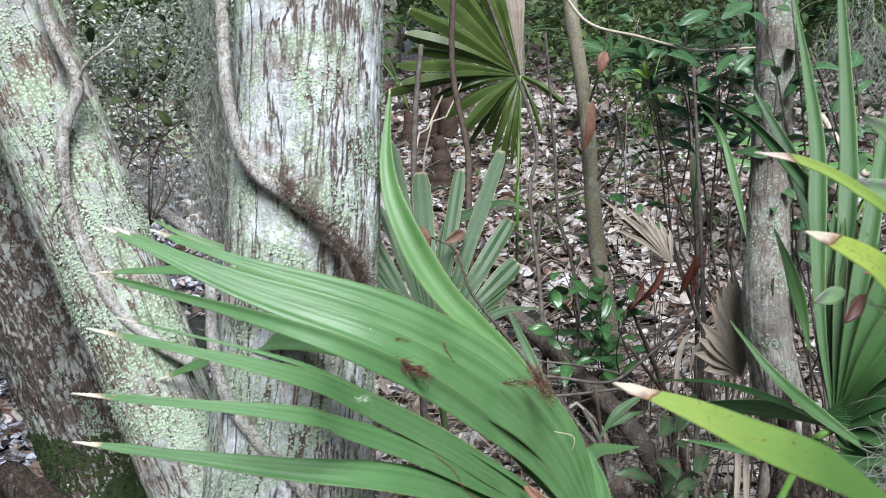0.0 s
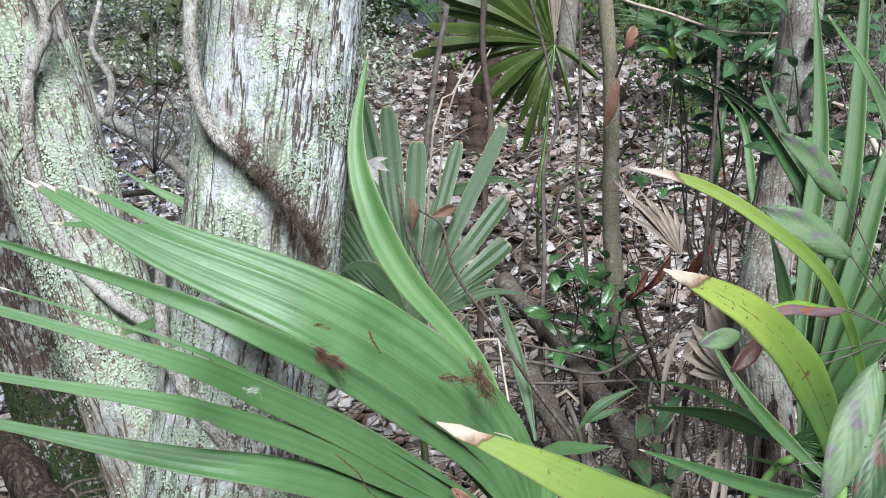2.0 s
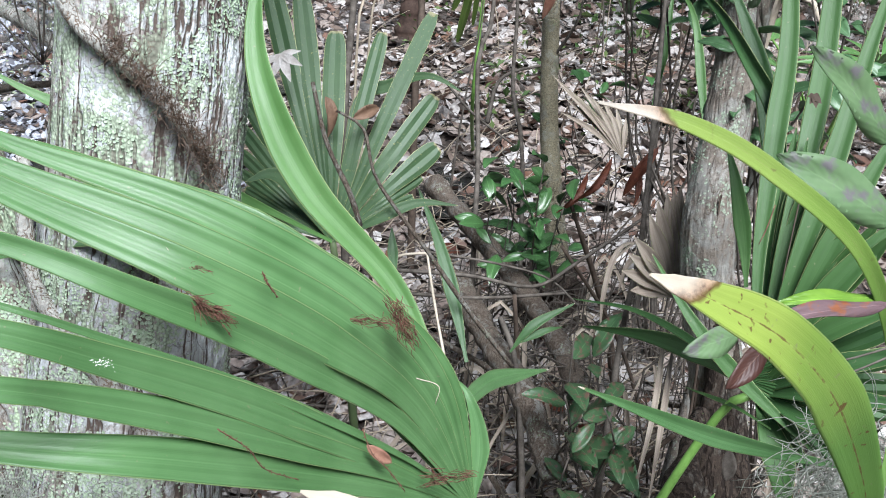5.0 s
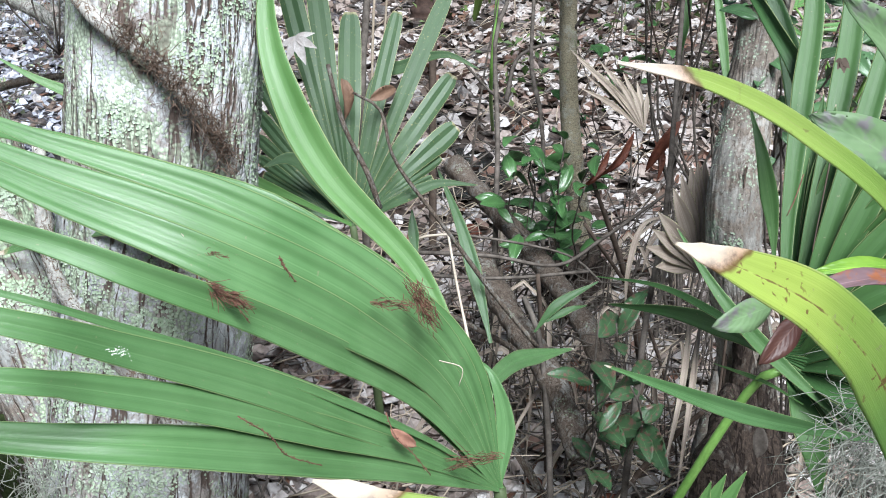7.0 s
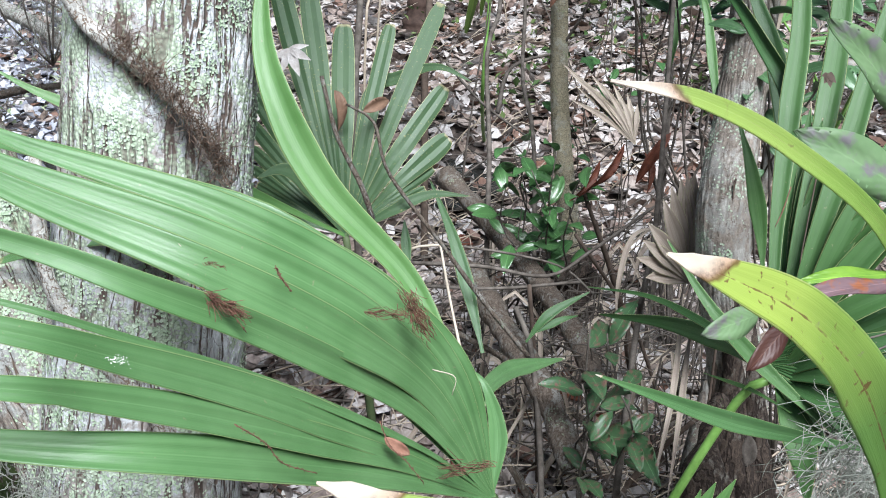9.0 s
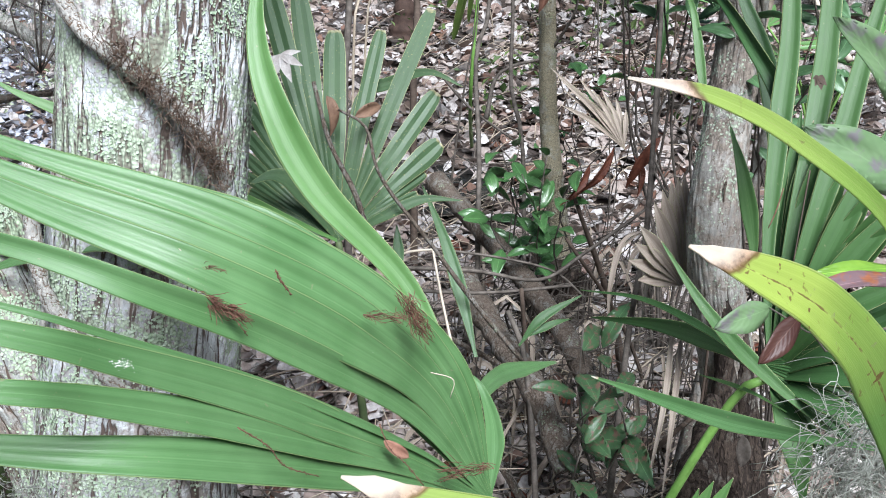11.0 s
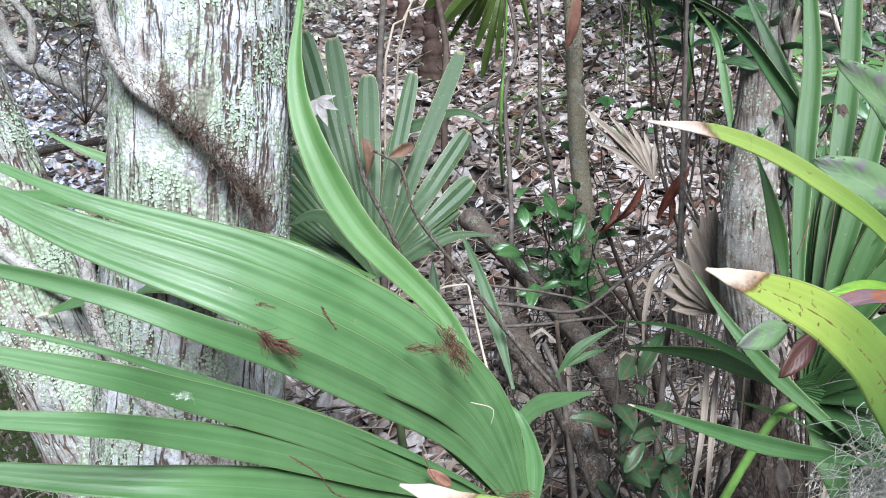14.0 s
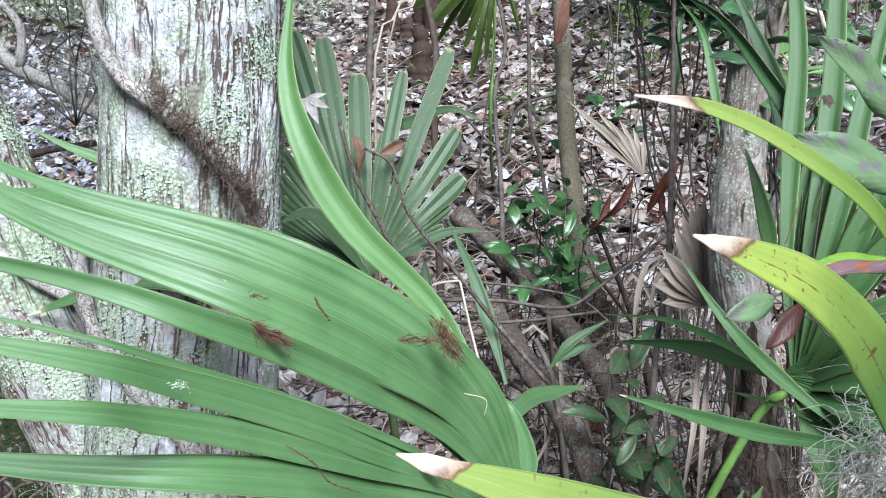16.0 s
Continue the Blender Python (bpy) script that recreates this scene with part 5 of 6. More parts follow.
stem("fallen_branch", "pale lichened branch behind the palm blades", "branch", [(0.755, 1.871, 1.131), (0.878, 1.888, 1.170), (1.025, 1.891, 1.175)], 0.018, 0.016, BARK_GREY, 10, 0.2, foot=True)
stem("fallen_branch", "bare branch arching over the wet ground", "branch", [(-1.671, 3.086, 1.417), (-1.523, 2.975, 1.202), (-1.321, 2.904, 1.102), (-1.106, 2.777, 0.987), (-0.977, 2.705, 0.896)], 0.032, 0.022, VINE, 10, 0.2, n=40, foot=True)
stem("fallen_branch", "bare side branch over the wet ground", "branch", [(-1.457, 2.940, 1.177), (-1.464, 3.011, 1.303), (-1.565, 3.093, 1.419), (-1.585, 3.248, 1.580)], 0.016, 0.010, VINE, 8, 0.2)
stem("fallen_branch", "grey brown branch lying on the wet ground", "branch", [(-1.742, 3.138, 0.781), (-1.488, 3.061, 0.853), (-1.266, 2.970, 0.894)], 0.015, 0.012, BARK_ROOT, 8, 0.2)
stem("root", "dark twisted root rising beside the wet ground", "root", [(-1.572, 1.767, 1.218), (-1.451, 1.707, 1.111), (-1.377, 1.627, 0.956), (-1.386, 1.529, 0.784), (-1.300, 1.441, 0.592)], 0.010, 0.014, BARK_STUMP, 10, 0.3, n=40, foot=False)
stem("root", "dark twisted root rising beside the wet ground", "root", [(-1.405, 1.654, 1.081), (-1.342, 1.632, 0.955), (-1.290, 1.543, 0.781), (-1.193, 1.464, 0.614)], 0.006, 0.010, BARK_STUMP, 8, 0.3, n=30)
stem("root", "dark root with sage lichen beside the trunk", "root", [(-0.921, 1.337, 0.515), (-0.985, 1.391, 0.567), (-1.07, 1.455, 0.622), (-1.222, 1.538, 0.684)], 0.052, 0.040, BARK_STUMP, 16, 0.35, n=40, foot=True)
stem("dry_stick", "bent grey twig before the mossy trunk foot", "stick", [(-0.879, 1.225, 0.62), (-0.837, 1.262, 0.658), (-0.811, 1.286, 0.663), (-0.744, 1.329, 0.652)], 0.0042, 0.0026, BARK_ROOT, 6, 0.3, n=24)
stem("dry_stick", "bent grey twig before the mossy trunk foot", "stick", [(-0.862, 1.265, 0.675), (-0.832, 1.282, 0.687), (-0.78, 1.332, 0.669)], 0.0042, 0.0026, BARK_ROOT, 6, 0.3, n=24)
stem("dry_stick", "bent grey twig before the mossy trunk foot", "stick", [(-0.83, 1.212, 0.632), (-0.816, 1.237, 0.644), (-0.782, 1.304, 0.648)], 0.0042, 0.0026, BARK_ROOT, 6, 0.3, n=24)
stem("dry_stick", "bent grey twig before the mossy trunk foot", "stick", [(-0.854, 1.273, 0.68), (-0.835, 1.265, 0.669), (-0.824, 1.251, 0.655)], 0.0042, 0.0026, BARK_ROOT, 6, 0.3, n=24)
stem("vine_tendril", "pale thin vine looping through the shrub", "vine", [(0.240, 2.716, 1.754), (0.335, 2.683, 1.622), (0.489, 2.619, 1.568), (0.656, 2.557, 1.518), (0.826, 2.454, 1.516)], 0.0055, 0.004, TWIG_PALE, 6, n=40)
stem("dry_stick", "lichened twig end close to the yellow blades", "stick", [(0.205, 0.346, 1.258), (0.229, 0.352, 1.273), (0.257, 0.366, 1.277), (0.308, 0.400, 1.277)], 0.0055, 0.007, BARK_GREY, 8, 0.3)


def undergrowth():
    """Brown leaning stems, roots and dark dead straps that fill the low middle of the brush."""
    rng = random.Random(151)
    for k in range(8):
        x, y = rng.uniform(0.12, 0.85), rng.uniform(1.75, 2.5)
        h = rng.uniform(0.25, 0.75)
        lean = rng.gauss(-0.05, 0.4)
        stem("brush_shoot", "brown leaning woody stem in the brush", "stem", [(x, y, -0.03), (x + lean * 0.4, y + 0.03, h * 0.5), (x + lean, y + rng.gauss(0, 0.08), h)], rng.uniform(0.006, 0.018), 0.005, rng.choice((BARK_ROOT, BARK_ROOT, TWIG_DARK, TWIG_DARK)), 8, 0.25, "brush stems", 14)
    for k in range(30):
        x, y = rng.uniform(0.05, 0.95), rng.uniform(1.7, 2.7)
        ob = thing("dead_strap", (x, y, 0.0), "withered brown strap leaf drooping to the ground", "dead leaf", "dead straps")
        a, h = rng.uniform(0, 6.283), rng.uniform(0.12, 0.5)
        out = Vector((math.cos(a), math.sin(a) * 0.4, 0))
        p = Vector((x, y, 0.0))
        blade(ob, [p, p + out * 0.08 + Vector((0, 0, h)), p + out * 0.22 + Vector((0, 0, h * 0.7)), p + out * 0.30 + Vector((0, 0, 0.04))], rng.uniform(0.005, 0.010), PALM_DEAD, split=0.4, fold=0.4, n=14)


undergrowth()

sprig = thing("palmetto_frond", (0.319, 0.871, 0.802), "young bright green palm shoot near the ground", "palm frond")
blade(sprig, [sprig.location, (0.327, 0.879, 0.845), (0.343, 0.886, 0.885)], 0.009, PALM_BRIGHT, split=0.5, fold=0.25, n=14)
blade(sprig, [sprig.location, (0.341, 0.877, 0.842), (0.368, 0.887, 0.889)], 0.009, PALM_BRIGHT, split=0.5, fold=0.25, n=14)
blade(sprig, [sprig.location, (0.316, 0.876, 0.838), (0.324, 0.882, 0.877)], 0.008, PALM_BRIGHT, split=0.5, fold=0.25, n=14)
v, f = tube_geo([sprig.location, (sprig.location.x, sprig.location.y + 0.05, 0.5), (sprig.location.x, sprig.location.y + 0.1, -0.02)], 0.003, 0.006, 6, 12)
part("petiole", mesh_of("petiole", [q - Vector(sprig.location) for q in v], f, PETIOLE), sprig)

# ---------------------------------------------------------------- broad-leaved shrubs
LEAVES_GLOSSY = [leaf_mesh("leaf", 0.085, 0.018, BROAD_MID, 0.15, 0.3), leaf_mesh("leaf", 0.072, 0.017, BROAD_MID, 0.35, 0.2), leaf_mesh("leaf", 0.100, 0.020, BROAD_MID, 0.25, 0.35)]
LEAVES_BIG = [leaf_mesh("leaf", 0.110, 0.021, BROAD_SOFT, 0.2, 0.25), leaf_mesh("leaf", 0.095, 0.022, BROAD_SOFT, 0.35, 0.2), leaf_mesh("leaf", 0.125, 0.024, BROAD_SOFT, 0.1, 0.35)]
LEAVES_SOFT = [leaf_mesh("leaf", 0.080, 0.016, BROAD_SOFT, 0.2, 0.3), leaf_mesh("leaf", 0.065, 0.015, BROAD_SOFT, 0.35, 0.2)]
LEAVES_OLIVE = [leaf_mesh("leaf", 0.085, 0.018, BROAD_OLIVE, 0.2, 0.3), leaf_mesh("leaf", 0.070, 0.016, BROAD_OLIVE, 0.35, 0.2)]
LEAVES_SPOT = [leaf_mesh("leaf", 0.120, 0.024, BROAD_SPOT, 0.2, 0.2), leaf_mesh("leaf", 0.100, 0.021, BROAD_SPOT, 0.3, 0.3), leaf_mesh("leaf", 0.09, 0.018, BROAD_SPOT, 0.1, 0.2)]


def shrub(label, base, tips, leaves, per, seed, r=0.006, spread=0.07, droop=0.3, start=0.45):
    """Thin stems from one foot, with single leaves along their upper part."""
    rng = random.Random(seed)
    base = Vector(base)
    ob = thing("shrub", base, label, "shrub")
    for tip in tips:
        tip = Vector(tip)
        side = Vector((rng.gauss(0, 0.06), rng.gauss(0, 0.05), 0))
        pts = [base, base.lerp(tip, 0.3) + side * 1.2, base.lerp(tip, 0.55) - side * 0.5, base.lerp(tip, 0.8) + side * 0.5, tip]
        v, f = tube_geo(pts, r, 0.0018, 6, 14)
        shoot_ = part("stem", mesh_of("stem", [q - base for q in v], f, TWIG), ob)
        place, tan = spline(pts, 40)
        for k in range(per):
            i = int(40 * (start + (1 - start) * (k + rng.random()) / per))
            i = min(i, 39)
            a = rng.uniform(0, 6.283) if k < per - 2 else 2.4 * k
            d = tan[i] * rng.uniform(0.2, 0.8) + Vector((math.cos(a), math.sin(a), rng.gauss(0.1, 0.3)))
            d.z -= droop * rng.random()
            at = place[i] + d.normalized() * 0.012
            up = Vector((rng.gauss(0, 0.55), rng.gauss(-0.45, 0.5), 1.0))
            part("leaf", rng.choice(leaves), shoot_, matrix=Matrix.Translation(-base) @ aim(at, d, up, rng.uniform(0.7, 1.15)))
    return ob


shrub("small glossy green shrub growing on the litter", (0.36, 2.62, 0.0),
      [(0.191, 2.353, 0.862), (0.243, 2.361, 0.879), (0.314, 2.319, 0.860), (0.417, 2.340, 0.833), (0.365, 2.250, 0.753), (0.172, 2.259, 0.774), (0.293, 2.222, 0.739), (0.242, 2.281, 0.823)], LEAVES_GLOSSY, 8, 21, 0.005, start=0.62)
shrub("leafy green shrub with bright new shoots", (0.78, 2.62, 0.0),
      [(0.527, 2.702, 1.486), (0.578, 2.621, 1.572), (0.673, 2.522, 1.462), (0.704, 2.534, 1.634), (0.767, 2.461, 1.545), (0.817, 2.450, 1.499), (0.817, 2.487, 1.652), (0.641, 2.608, 1.726), (0.498, 2.743, 1.650)],
      LEAVES_BIG, 13, 22, 0.006, droop=0.9, start=0.80)
shrub("shrub with dull green leaves above the palm", (0.92, 1.98, 0.0),
      [(0.646, 1.693, 1.570), (0.677, 1.666, 1.458), (0.595, 1.700, 1.473), (0.841, 1.837, 1.519), (0.873, 1.800, 1.372), (0.820, 1.863, 1.626), (0.582, 1.725, 1.573), (0.625, 1.715, 1.657), (0.561, 1.708, 1.424), (0.610, 1.697, 1.377)], LEAVES_SOFT, 8, 23, 0.004, droop=0.8, start=0.72)
shrub("low plant with dark spotted leaves", (0.36, 1.80, 0.0),
      [(0.312, 1.627, 0.707), (0.347, 1.618, 0.685), (0.286, 1.531, 0.614), (0.317, 1.496, 0.583), (0.367, 1.522, 0.593), (0.289, 1.438, 0.528), (0.386, 1.472, 0.531)], LEAVES_SPOT, 4, 24, 0.004, start=0.62)
shrub("thin olive green shrub beyond the leaning trunk", (-1.218, 2.730, 1.011),
      [(-1.301, 2.688, 1.677), (-1.219, 2.592, 1.494), (-1.127, 2.656, 1.544), (-1.083, 2.773, 1.599), (-1.020, 2.796, 1.690), (-1.186, 2.748, 1.708), (-1.249, 2.710, 1.765), (-1.113, 2.813, 1.761)], LEAVES_OLIVE, 3, 27, 0.003, start=0.5)
shrub("small green seedling among the litter", (0.50, 3.15, 0.0), [(0.492, 3.109, 0.962), (0.452, 3.130, 1.008), (0.552, 3.085, 0.907)], LEAVES_GLOSSY, 3, 25, 0.003, start=0.6)
shrub("small green seedling among the litter", (0.76, 3.50, 0.05), [(0.715, 3.446, 0.981), (0.759, 3.482, 1.061), (0.660, 3.473, 1.041), (0.811, 3.319, 0.940)], LEAVES_GLOSSY, 3, 26, 0.003, start=0.6)


def leaf_between(parent, a, b, half, material, up=(0, -0.6, 0.8), curl=0.12, label="", fold=0.2, stalk=None):
    """One broad leaf from its stalk to its tip."""
    a, b = Vector(a), Vector(b)
    me = leaf_mesh("leaf", (b - a).length, half, material, curl, fold, 14)
    if stalk is not None:
        v, f = tube_geo([Vector(q) for q in stalk] + [a], 0.0007, 0.0005, 5, 12)
        part("stalk", mesh_of("stalk", [q - Vector(parent.location) for q in v], f, TWIG), parent)
    return part("leaf", me, parent, label, Matrix.Translation(-Vector(parent.location)) @ aim(a, b - a, up))


near_stem = (0.282, 0.406, 1.389)
shoot = thing("shrub", (near_stem[0] + 0.02, near_stem[1] + 0.02, 0.0), "shoot with greyed and purple leaves close to the palm", "shrub")
v, f = tube_geo([(shoot.location.x, shoot.location.y, -0.02), (near_stem[0], near_stem[1], 0.8), near_stem, (0.285, 0.467, 1.523), (0.301, 0.525, 1.600)], 0.004, 0.0025, 7, 30)
part("stem", mesh_of("stem", [q - Vector(shoot.location) for q in v], f, TWIG), shoot)
leaf_between(shoot, (0.237, 0.409, 1.445), (0.174, 0.404, 1.483), 0.0120, BROAD_GREY, (0, -0.9, 0.5), label="grey green leaf with purple blotches", stalk=[near_stem])
leaf_between(shoot, (0.234, 0.426, 1.482), (0.183, 0.405, 1.534), 0.0100, BROAD_GREY, (0, -0.9, 0.5), label="grey green leaf with pale blotches", stalk=[near_stem])
leaf_between(shoot, (0.223, 0.374, 1.417), (0.158, 0.349, 1.425), 0.0050, BROAD_PURPLE, (0, -0.5, 0.9), label="purple brown leaf", stalk=[near_stem])
leaf_between(shoot, (0.234, 0.393, 1.411), (0.171, 0.375, 1.421), 0.0045, BROAD_LIGHT, (0, -0.5, 0.9), stalk=[near_stem])
leaf_between(shoot, (0.174, 0.386, 1.388), (0.150, 0.364, 1.374), 0.0062, BROAD_MAROON, (0, -0.9, 0.4), label="dark maroon leaf", stalk=[near_stem, (0.198, 0.379, 1.369)])
leaf_between(shoot, (0.159, 0.389, 1.391), (0.128, 0.367, 1.392), 0.0075, BROAD_GREY, (0, -0.9, 0.4), stalk=[near_stem, (0.195, 0.382, 1.377)])
leaf_between(shoot, (0.164, 0.185, 1.459), (0.132, 0.142, 1.410), 0.0095, BROAD_GREY, (-0.3, -0.9, 0.3), label="grey green leaf with purple blotches", stalk=[near_stem])
leaf_between(shoot, (0.188, 0.209, 1.428), (0.160, 0.171, 1.380), 0.009, BROAD_SPOT, (-0.3, -0.8, 0.3), stalk=[near_stem])

buds = thing("shrub", (0.511, 2.635, 1.337), "fresh yellow green shoot tip on the shrub", "shoot")
leaf_between(buds, (0.526, 2.637, 1.429), (0.475, 2.626, 1.469), 0.010, BROAD_LIGHT)
leaf_between(buds, (0.523, 2.637, 1.429), (0.512, 2.631, 1.489), 0.009, BROAD_LIGHT)
v, f = tube_geo([(0.531, 2.655, 1.419), (0.548, 2.646, 1.259), (0.78, 2.62, 0.5), (0.80, 2.62, -0.02)], 0.002, 0.005, 6, 20)
part("stem", mesh_of("stem", [q - Vector(buds.location) for q in v], f, TWIG_DARK), buds)

# ---------------------------------------------------------------- hanging moss
def moss(name, label, centre, size, count, seed, hang=0.3, r=0.0007, length=0.09):
    """A tangle of curly grey strands."""
    rng = random.Random(seed)
    c = Vector(centre)
    verts, faces = [], []
    for k in range(count):
        p = Vector((rng.gauss(0, size[0]), rng.gauss(0, size[1]), rng.gauss(0, size[2])))
        pts, d = [p], Vector((rng.gauss(0, 1), rng.gauss(0, 1), rng.gauss(-hang, 0.7))).normalized()
        for j in range(4):
            d = (d + Vector((rng.gauss(0, 0.6), rng.gauss(0, 0.6), rng.gauss(-hang, 0.5)))).normalized()
            pts.append(pts[-1] + d * length * rng.uniform(0.15, 0.4))
        tube_geo(pts, r * rng.uniform(0.8, 1.3), r * 0.6, 3, 10, 0, verts, faces)
    ob = new(name, mesh_of(name, verts, faces, MOSS))
    ob.location = c
    return tagged(ob, label, "moss", kind="stuff")


moss("hanging_moss", "tangle of curly grey moss caught on the palm", (0.482, 0.806, 0.985), (0.030, 0.035, 0.034), 330, 31)
moss("hanging_moss", "tangle of grey moss at the foot of the trunk", (-0.572, 1.136, 0.659), (0.07, 0.03, 0.035), 420, 32)
moss("hanging_moss", "long grey moss hanging behind the trunk", (-0.830, 2.363, 1.603), (0.030, 0.05, 0.24), 560, 33, 1.2, 0.0009, 0.14)
moss("hanging_moss", "long grey moss hanging behind the trunk", (-0.841, 2.266, 1.212), (0.030, 0.05, 0.17), 420, 34, 1.2, 0.0009, 0.14)
moss("hanging_moss", "wisps of grey moss on the bare branch", (-1.241, 2.932, 1.172), (0.10, 0.08, 0.05), 160, 35, 0.8, 0.0011, 0.16)
moss("hanging_moss", "wisps of grey moss in the shrub", (0.927, 1.949, 1.553), (0.06, 0.06, 0.08), 260, 36, 0.8, 0.0009, 0.12)

# ---------------------------------------------------------------- dead leaves that stand out
def dead_leaf(label, a, b, half, material, up=(0, -0.7, 0.7), curl=0.2, fold=0.5):
    a, b = Vector(a), Vector(b)
    ob = new("dead_leaf", leaf_mesh("dead_leaf", (b - a).length, half, material, curl, fold, 10))
    ob.matrix_world = aim(a, b - a, up)
    return tagged(ob, label, "dead leaf", "dead leaves")


dead_leaf("curled red brown dead leaf caught on stems", (0.573, 2.129, 0.972), (0.485, 2.081, 0.865), 0.0144, DEAD_RED, curl=0.35, fold=1.1)
dead_leaf("curled red brown dead leaf caught on stems", (0.517, 2.156, 0.912), (0.541, 2.077, 0.856), 0.0115, DEAD_RED, (0.5, -0.8, 0.2), 0.45, 1.2)
dead_leaf("dark red brown dead leaf", (0.497, 2.310, 0.887), (0.436, 2.237, 0.774), 0.0137, DEAD_RED, (0.6, -0.7, 0.2), 0.4, 1.0)
dead_leaf("dark red brown dead leaf", (0.439, 2.338, 0.829), (0.390, 2.247, 0.745), 0.0130, DEAD_RED, (0.6, -0.7, 0.2), 0.4, 1.0)
dead_leaf("pinkish dead leaf hanging from a twig", (0.392, 2.924, 1.345), (0.357, 2.880, 1.166), 0.020, DEAD_PINK, (0.2, -1, 0.1))
dead_leaf("pinkish dead leaf hanging from a twig", (0.444, 2.968, 1.518), (0.422, 2.948, 1.439), 0.022, DEAD_PINK, (0.2, -1, 0.1))
dead_leaf("brown dead leaf hanging from a twig", (0.742, 2.860, 1.139), (0.733, 2.812, 1.032), 0.020, DEAD_PINK, (0.2, -1, 0.1))
def lobed_leaf(label, a, b, half, material, up):
    """A dry leaf with five pointed lobes spreading from its stalk."""
    a, b = Vector(a), Vector(b)
    size = (b - a).length
    verts, faces = [], []
    for turn, k in ((0, 1.0), (38, 0.85), (-38, 0.85), (80, 0.62), (-80, 0.62)):
        m = Matrix.Rotation(radians(turn), 3, "Z")
        first = len(verts)
        for i in range(6):
            v = i / 5
            w = half * k * (0.35 + 1.0 * v * (1 - v) * 2.6) * (1 - v ** 3) + 0.0004
            for x in (-1, 0, 1):
                verts.append(m @ Vector((x * w, v * size * k, 0.35 * w * abs(x) + 0.12 * size * v * v * math.sin(turn + 1.0))))
        for i in range(5):
            for j in (0, 1):
                p = first + i * 3 + j
                faces.append((p, p + 1, p + 4, p + 3))
    ob = new("dead_leaf", mesh_of("dead_leaf", verts, faces, material))
    ob.matrix_world = aim(a, b - a, up)
    return tagged(ob, label, "dead leaf", "dead leaves")


lobed_leaf("pale grey dead lobed leaf caught on the fan palm", (-0.333, 1.912, 1.223), (-0.307, 1.877, 1.169), 0.012, DEAD_PALE, (0, -1, 0.2))
dead_leaf("brown dead leaf caught on the fan palm", (-0.239, 1.905, 1.135), (-0.213, 1.865, 1.069), 0.014, DEAD_BROWN, (0.6, -0.8, 0.1), 0.5, 1.3)
dead_leaf("brown dead leaf caught on the fan palm", (-0.176, 1.876, 1.094), (-0.111, 1.909, 1.119), 0.014, DEAD_BROWN, (0.3, -0.9, 0.4), 0.5, 1.2)
lobed_leaf("shrivelled purple brown leaf on the palm blade", (0.532, 1.204, 1.328), (0.534, 1.196, 1.311), 0.006, TWIG_DARK, (0.3, -0.9, 0.3))
dead_leaf("brown dead leaf on the frond", (-0.074, 0.908, 0.936), (-0.038, 0.915, 0.901), 0.0075, DEAD_PINK, (0, -0.8, 0.6))
dead_leaf("grey dead leaf under the palm", (0.524, 1.241, 0.699), (0.524, 1.217, 0.646), 0.013, TWIG, (0, -1, 0.2))


def scatter_big_leaves():
    """Larger pale leaves lying on top of the litter."""
    rng = random.Random(44)
    shapes = [leaf_mesh("dead_leaf", 0.10, 0.034, DEAD_PALE, 0.1, 0.3, 8), leaf_mesh("dead_leaf", 0.085, 0.030, DEAD_BROWN, 0.25, 0.4, 8), leaf_mesh("dead_leaf", 0.09, 0.028, DEAD_RED, 0.2, 0.4, 8), leaf_mesh("dead_leaf", 0.12, 0.036, DEAD_PALE, -0.1, 0.4, 8)]
    words = ["pale grey dead leaf lying on the litter", "brown curled dead leaf lying on the litter", "reddish dead leaf lying on the litter", "large pale dead leaf lying on the litter"]
    for k in range(190):
        y = 1.3 + 5.5 * rng.random() ** 1.2
        if k >= 110:
            x, y = rng.uniform(0.05, 0.85), rng.uniform(1.5, 2.7)
        else:
            x = rng.uniform(-0.35, 0.42) * y
        i = rng.choice((0, 0, 0, 1, 2, 3, 3))
        ob = new("dead_leaf", shapes[i])
        a = rng.uniform(0, 6.283)
        ob.matrix_world = aim((x, y, rise(x, y) + 0.045), (math.cos(a), math.sin(a), rng.gauss(0, 0.25)), (rng.gauss(0, 0.35), rng.gauss(-0.1, 0.35), 1), rng.uniform(0.7, 1.2))
        tagged(ob, words[i], "dead leaf", "dead leaves")


scatter_big_leaves()

# ---------------------------------------------------------------- bits lying on the frond
def wisp(label, centre, along, count, spread, length, seed, r=0.0008, material=DEBRIS):
    """Dry brown flower strings in a small heap."""
    rng = random.Random(seed)
    c = Vector(centre)
    d0 = Vector(along).normalized()
    verts, faces = [], []
    for k in range(count):
        p = Vector((rng.gauss(0, spread), rng.gauss(0, spread * 0.5), rng.gauss(0, spread)))
        p += d0 * length * rng.uniform(-1.3, 0.7)
        d = (d0 + Vector((rng.gauss(0, 0.30), rng.gauss(0, 0.15), rng.gauss(0, 0.30)))).normalized()
        q = p + d * length * rng.uniform(0.3, 1.0)
        tube_geo([p, (p + q) / 2 + Vector((rng.gauss(0, 0.0015), rng.gauss(0, 0.001), rng.gauss(0, 0.0015))), q], r * 0.85, r * 0.5, 3, 6, 0, verts, faces)
    ob = new("dry_catkins", mesh_of("dry_catkins", verts, faces, material))
    ob.location = c
    return tagged(ob, label, "plant debris", kind="stuff")


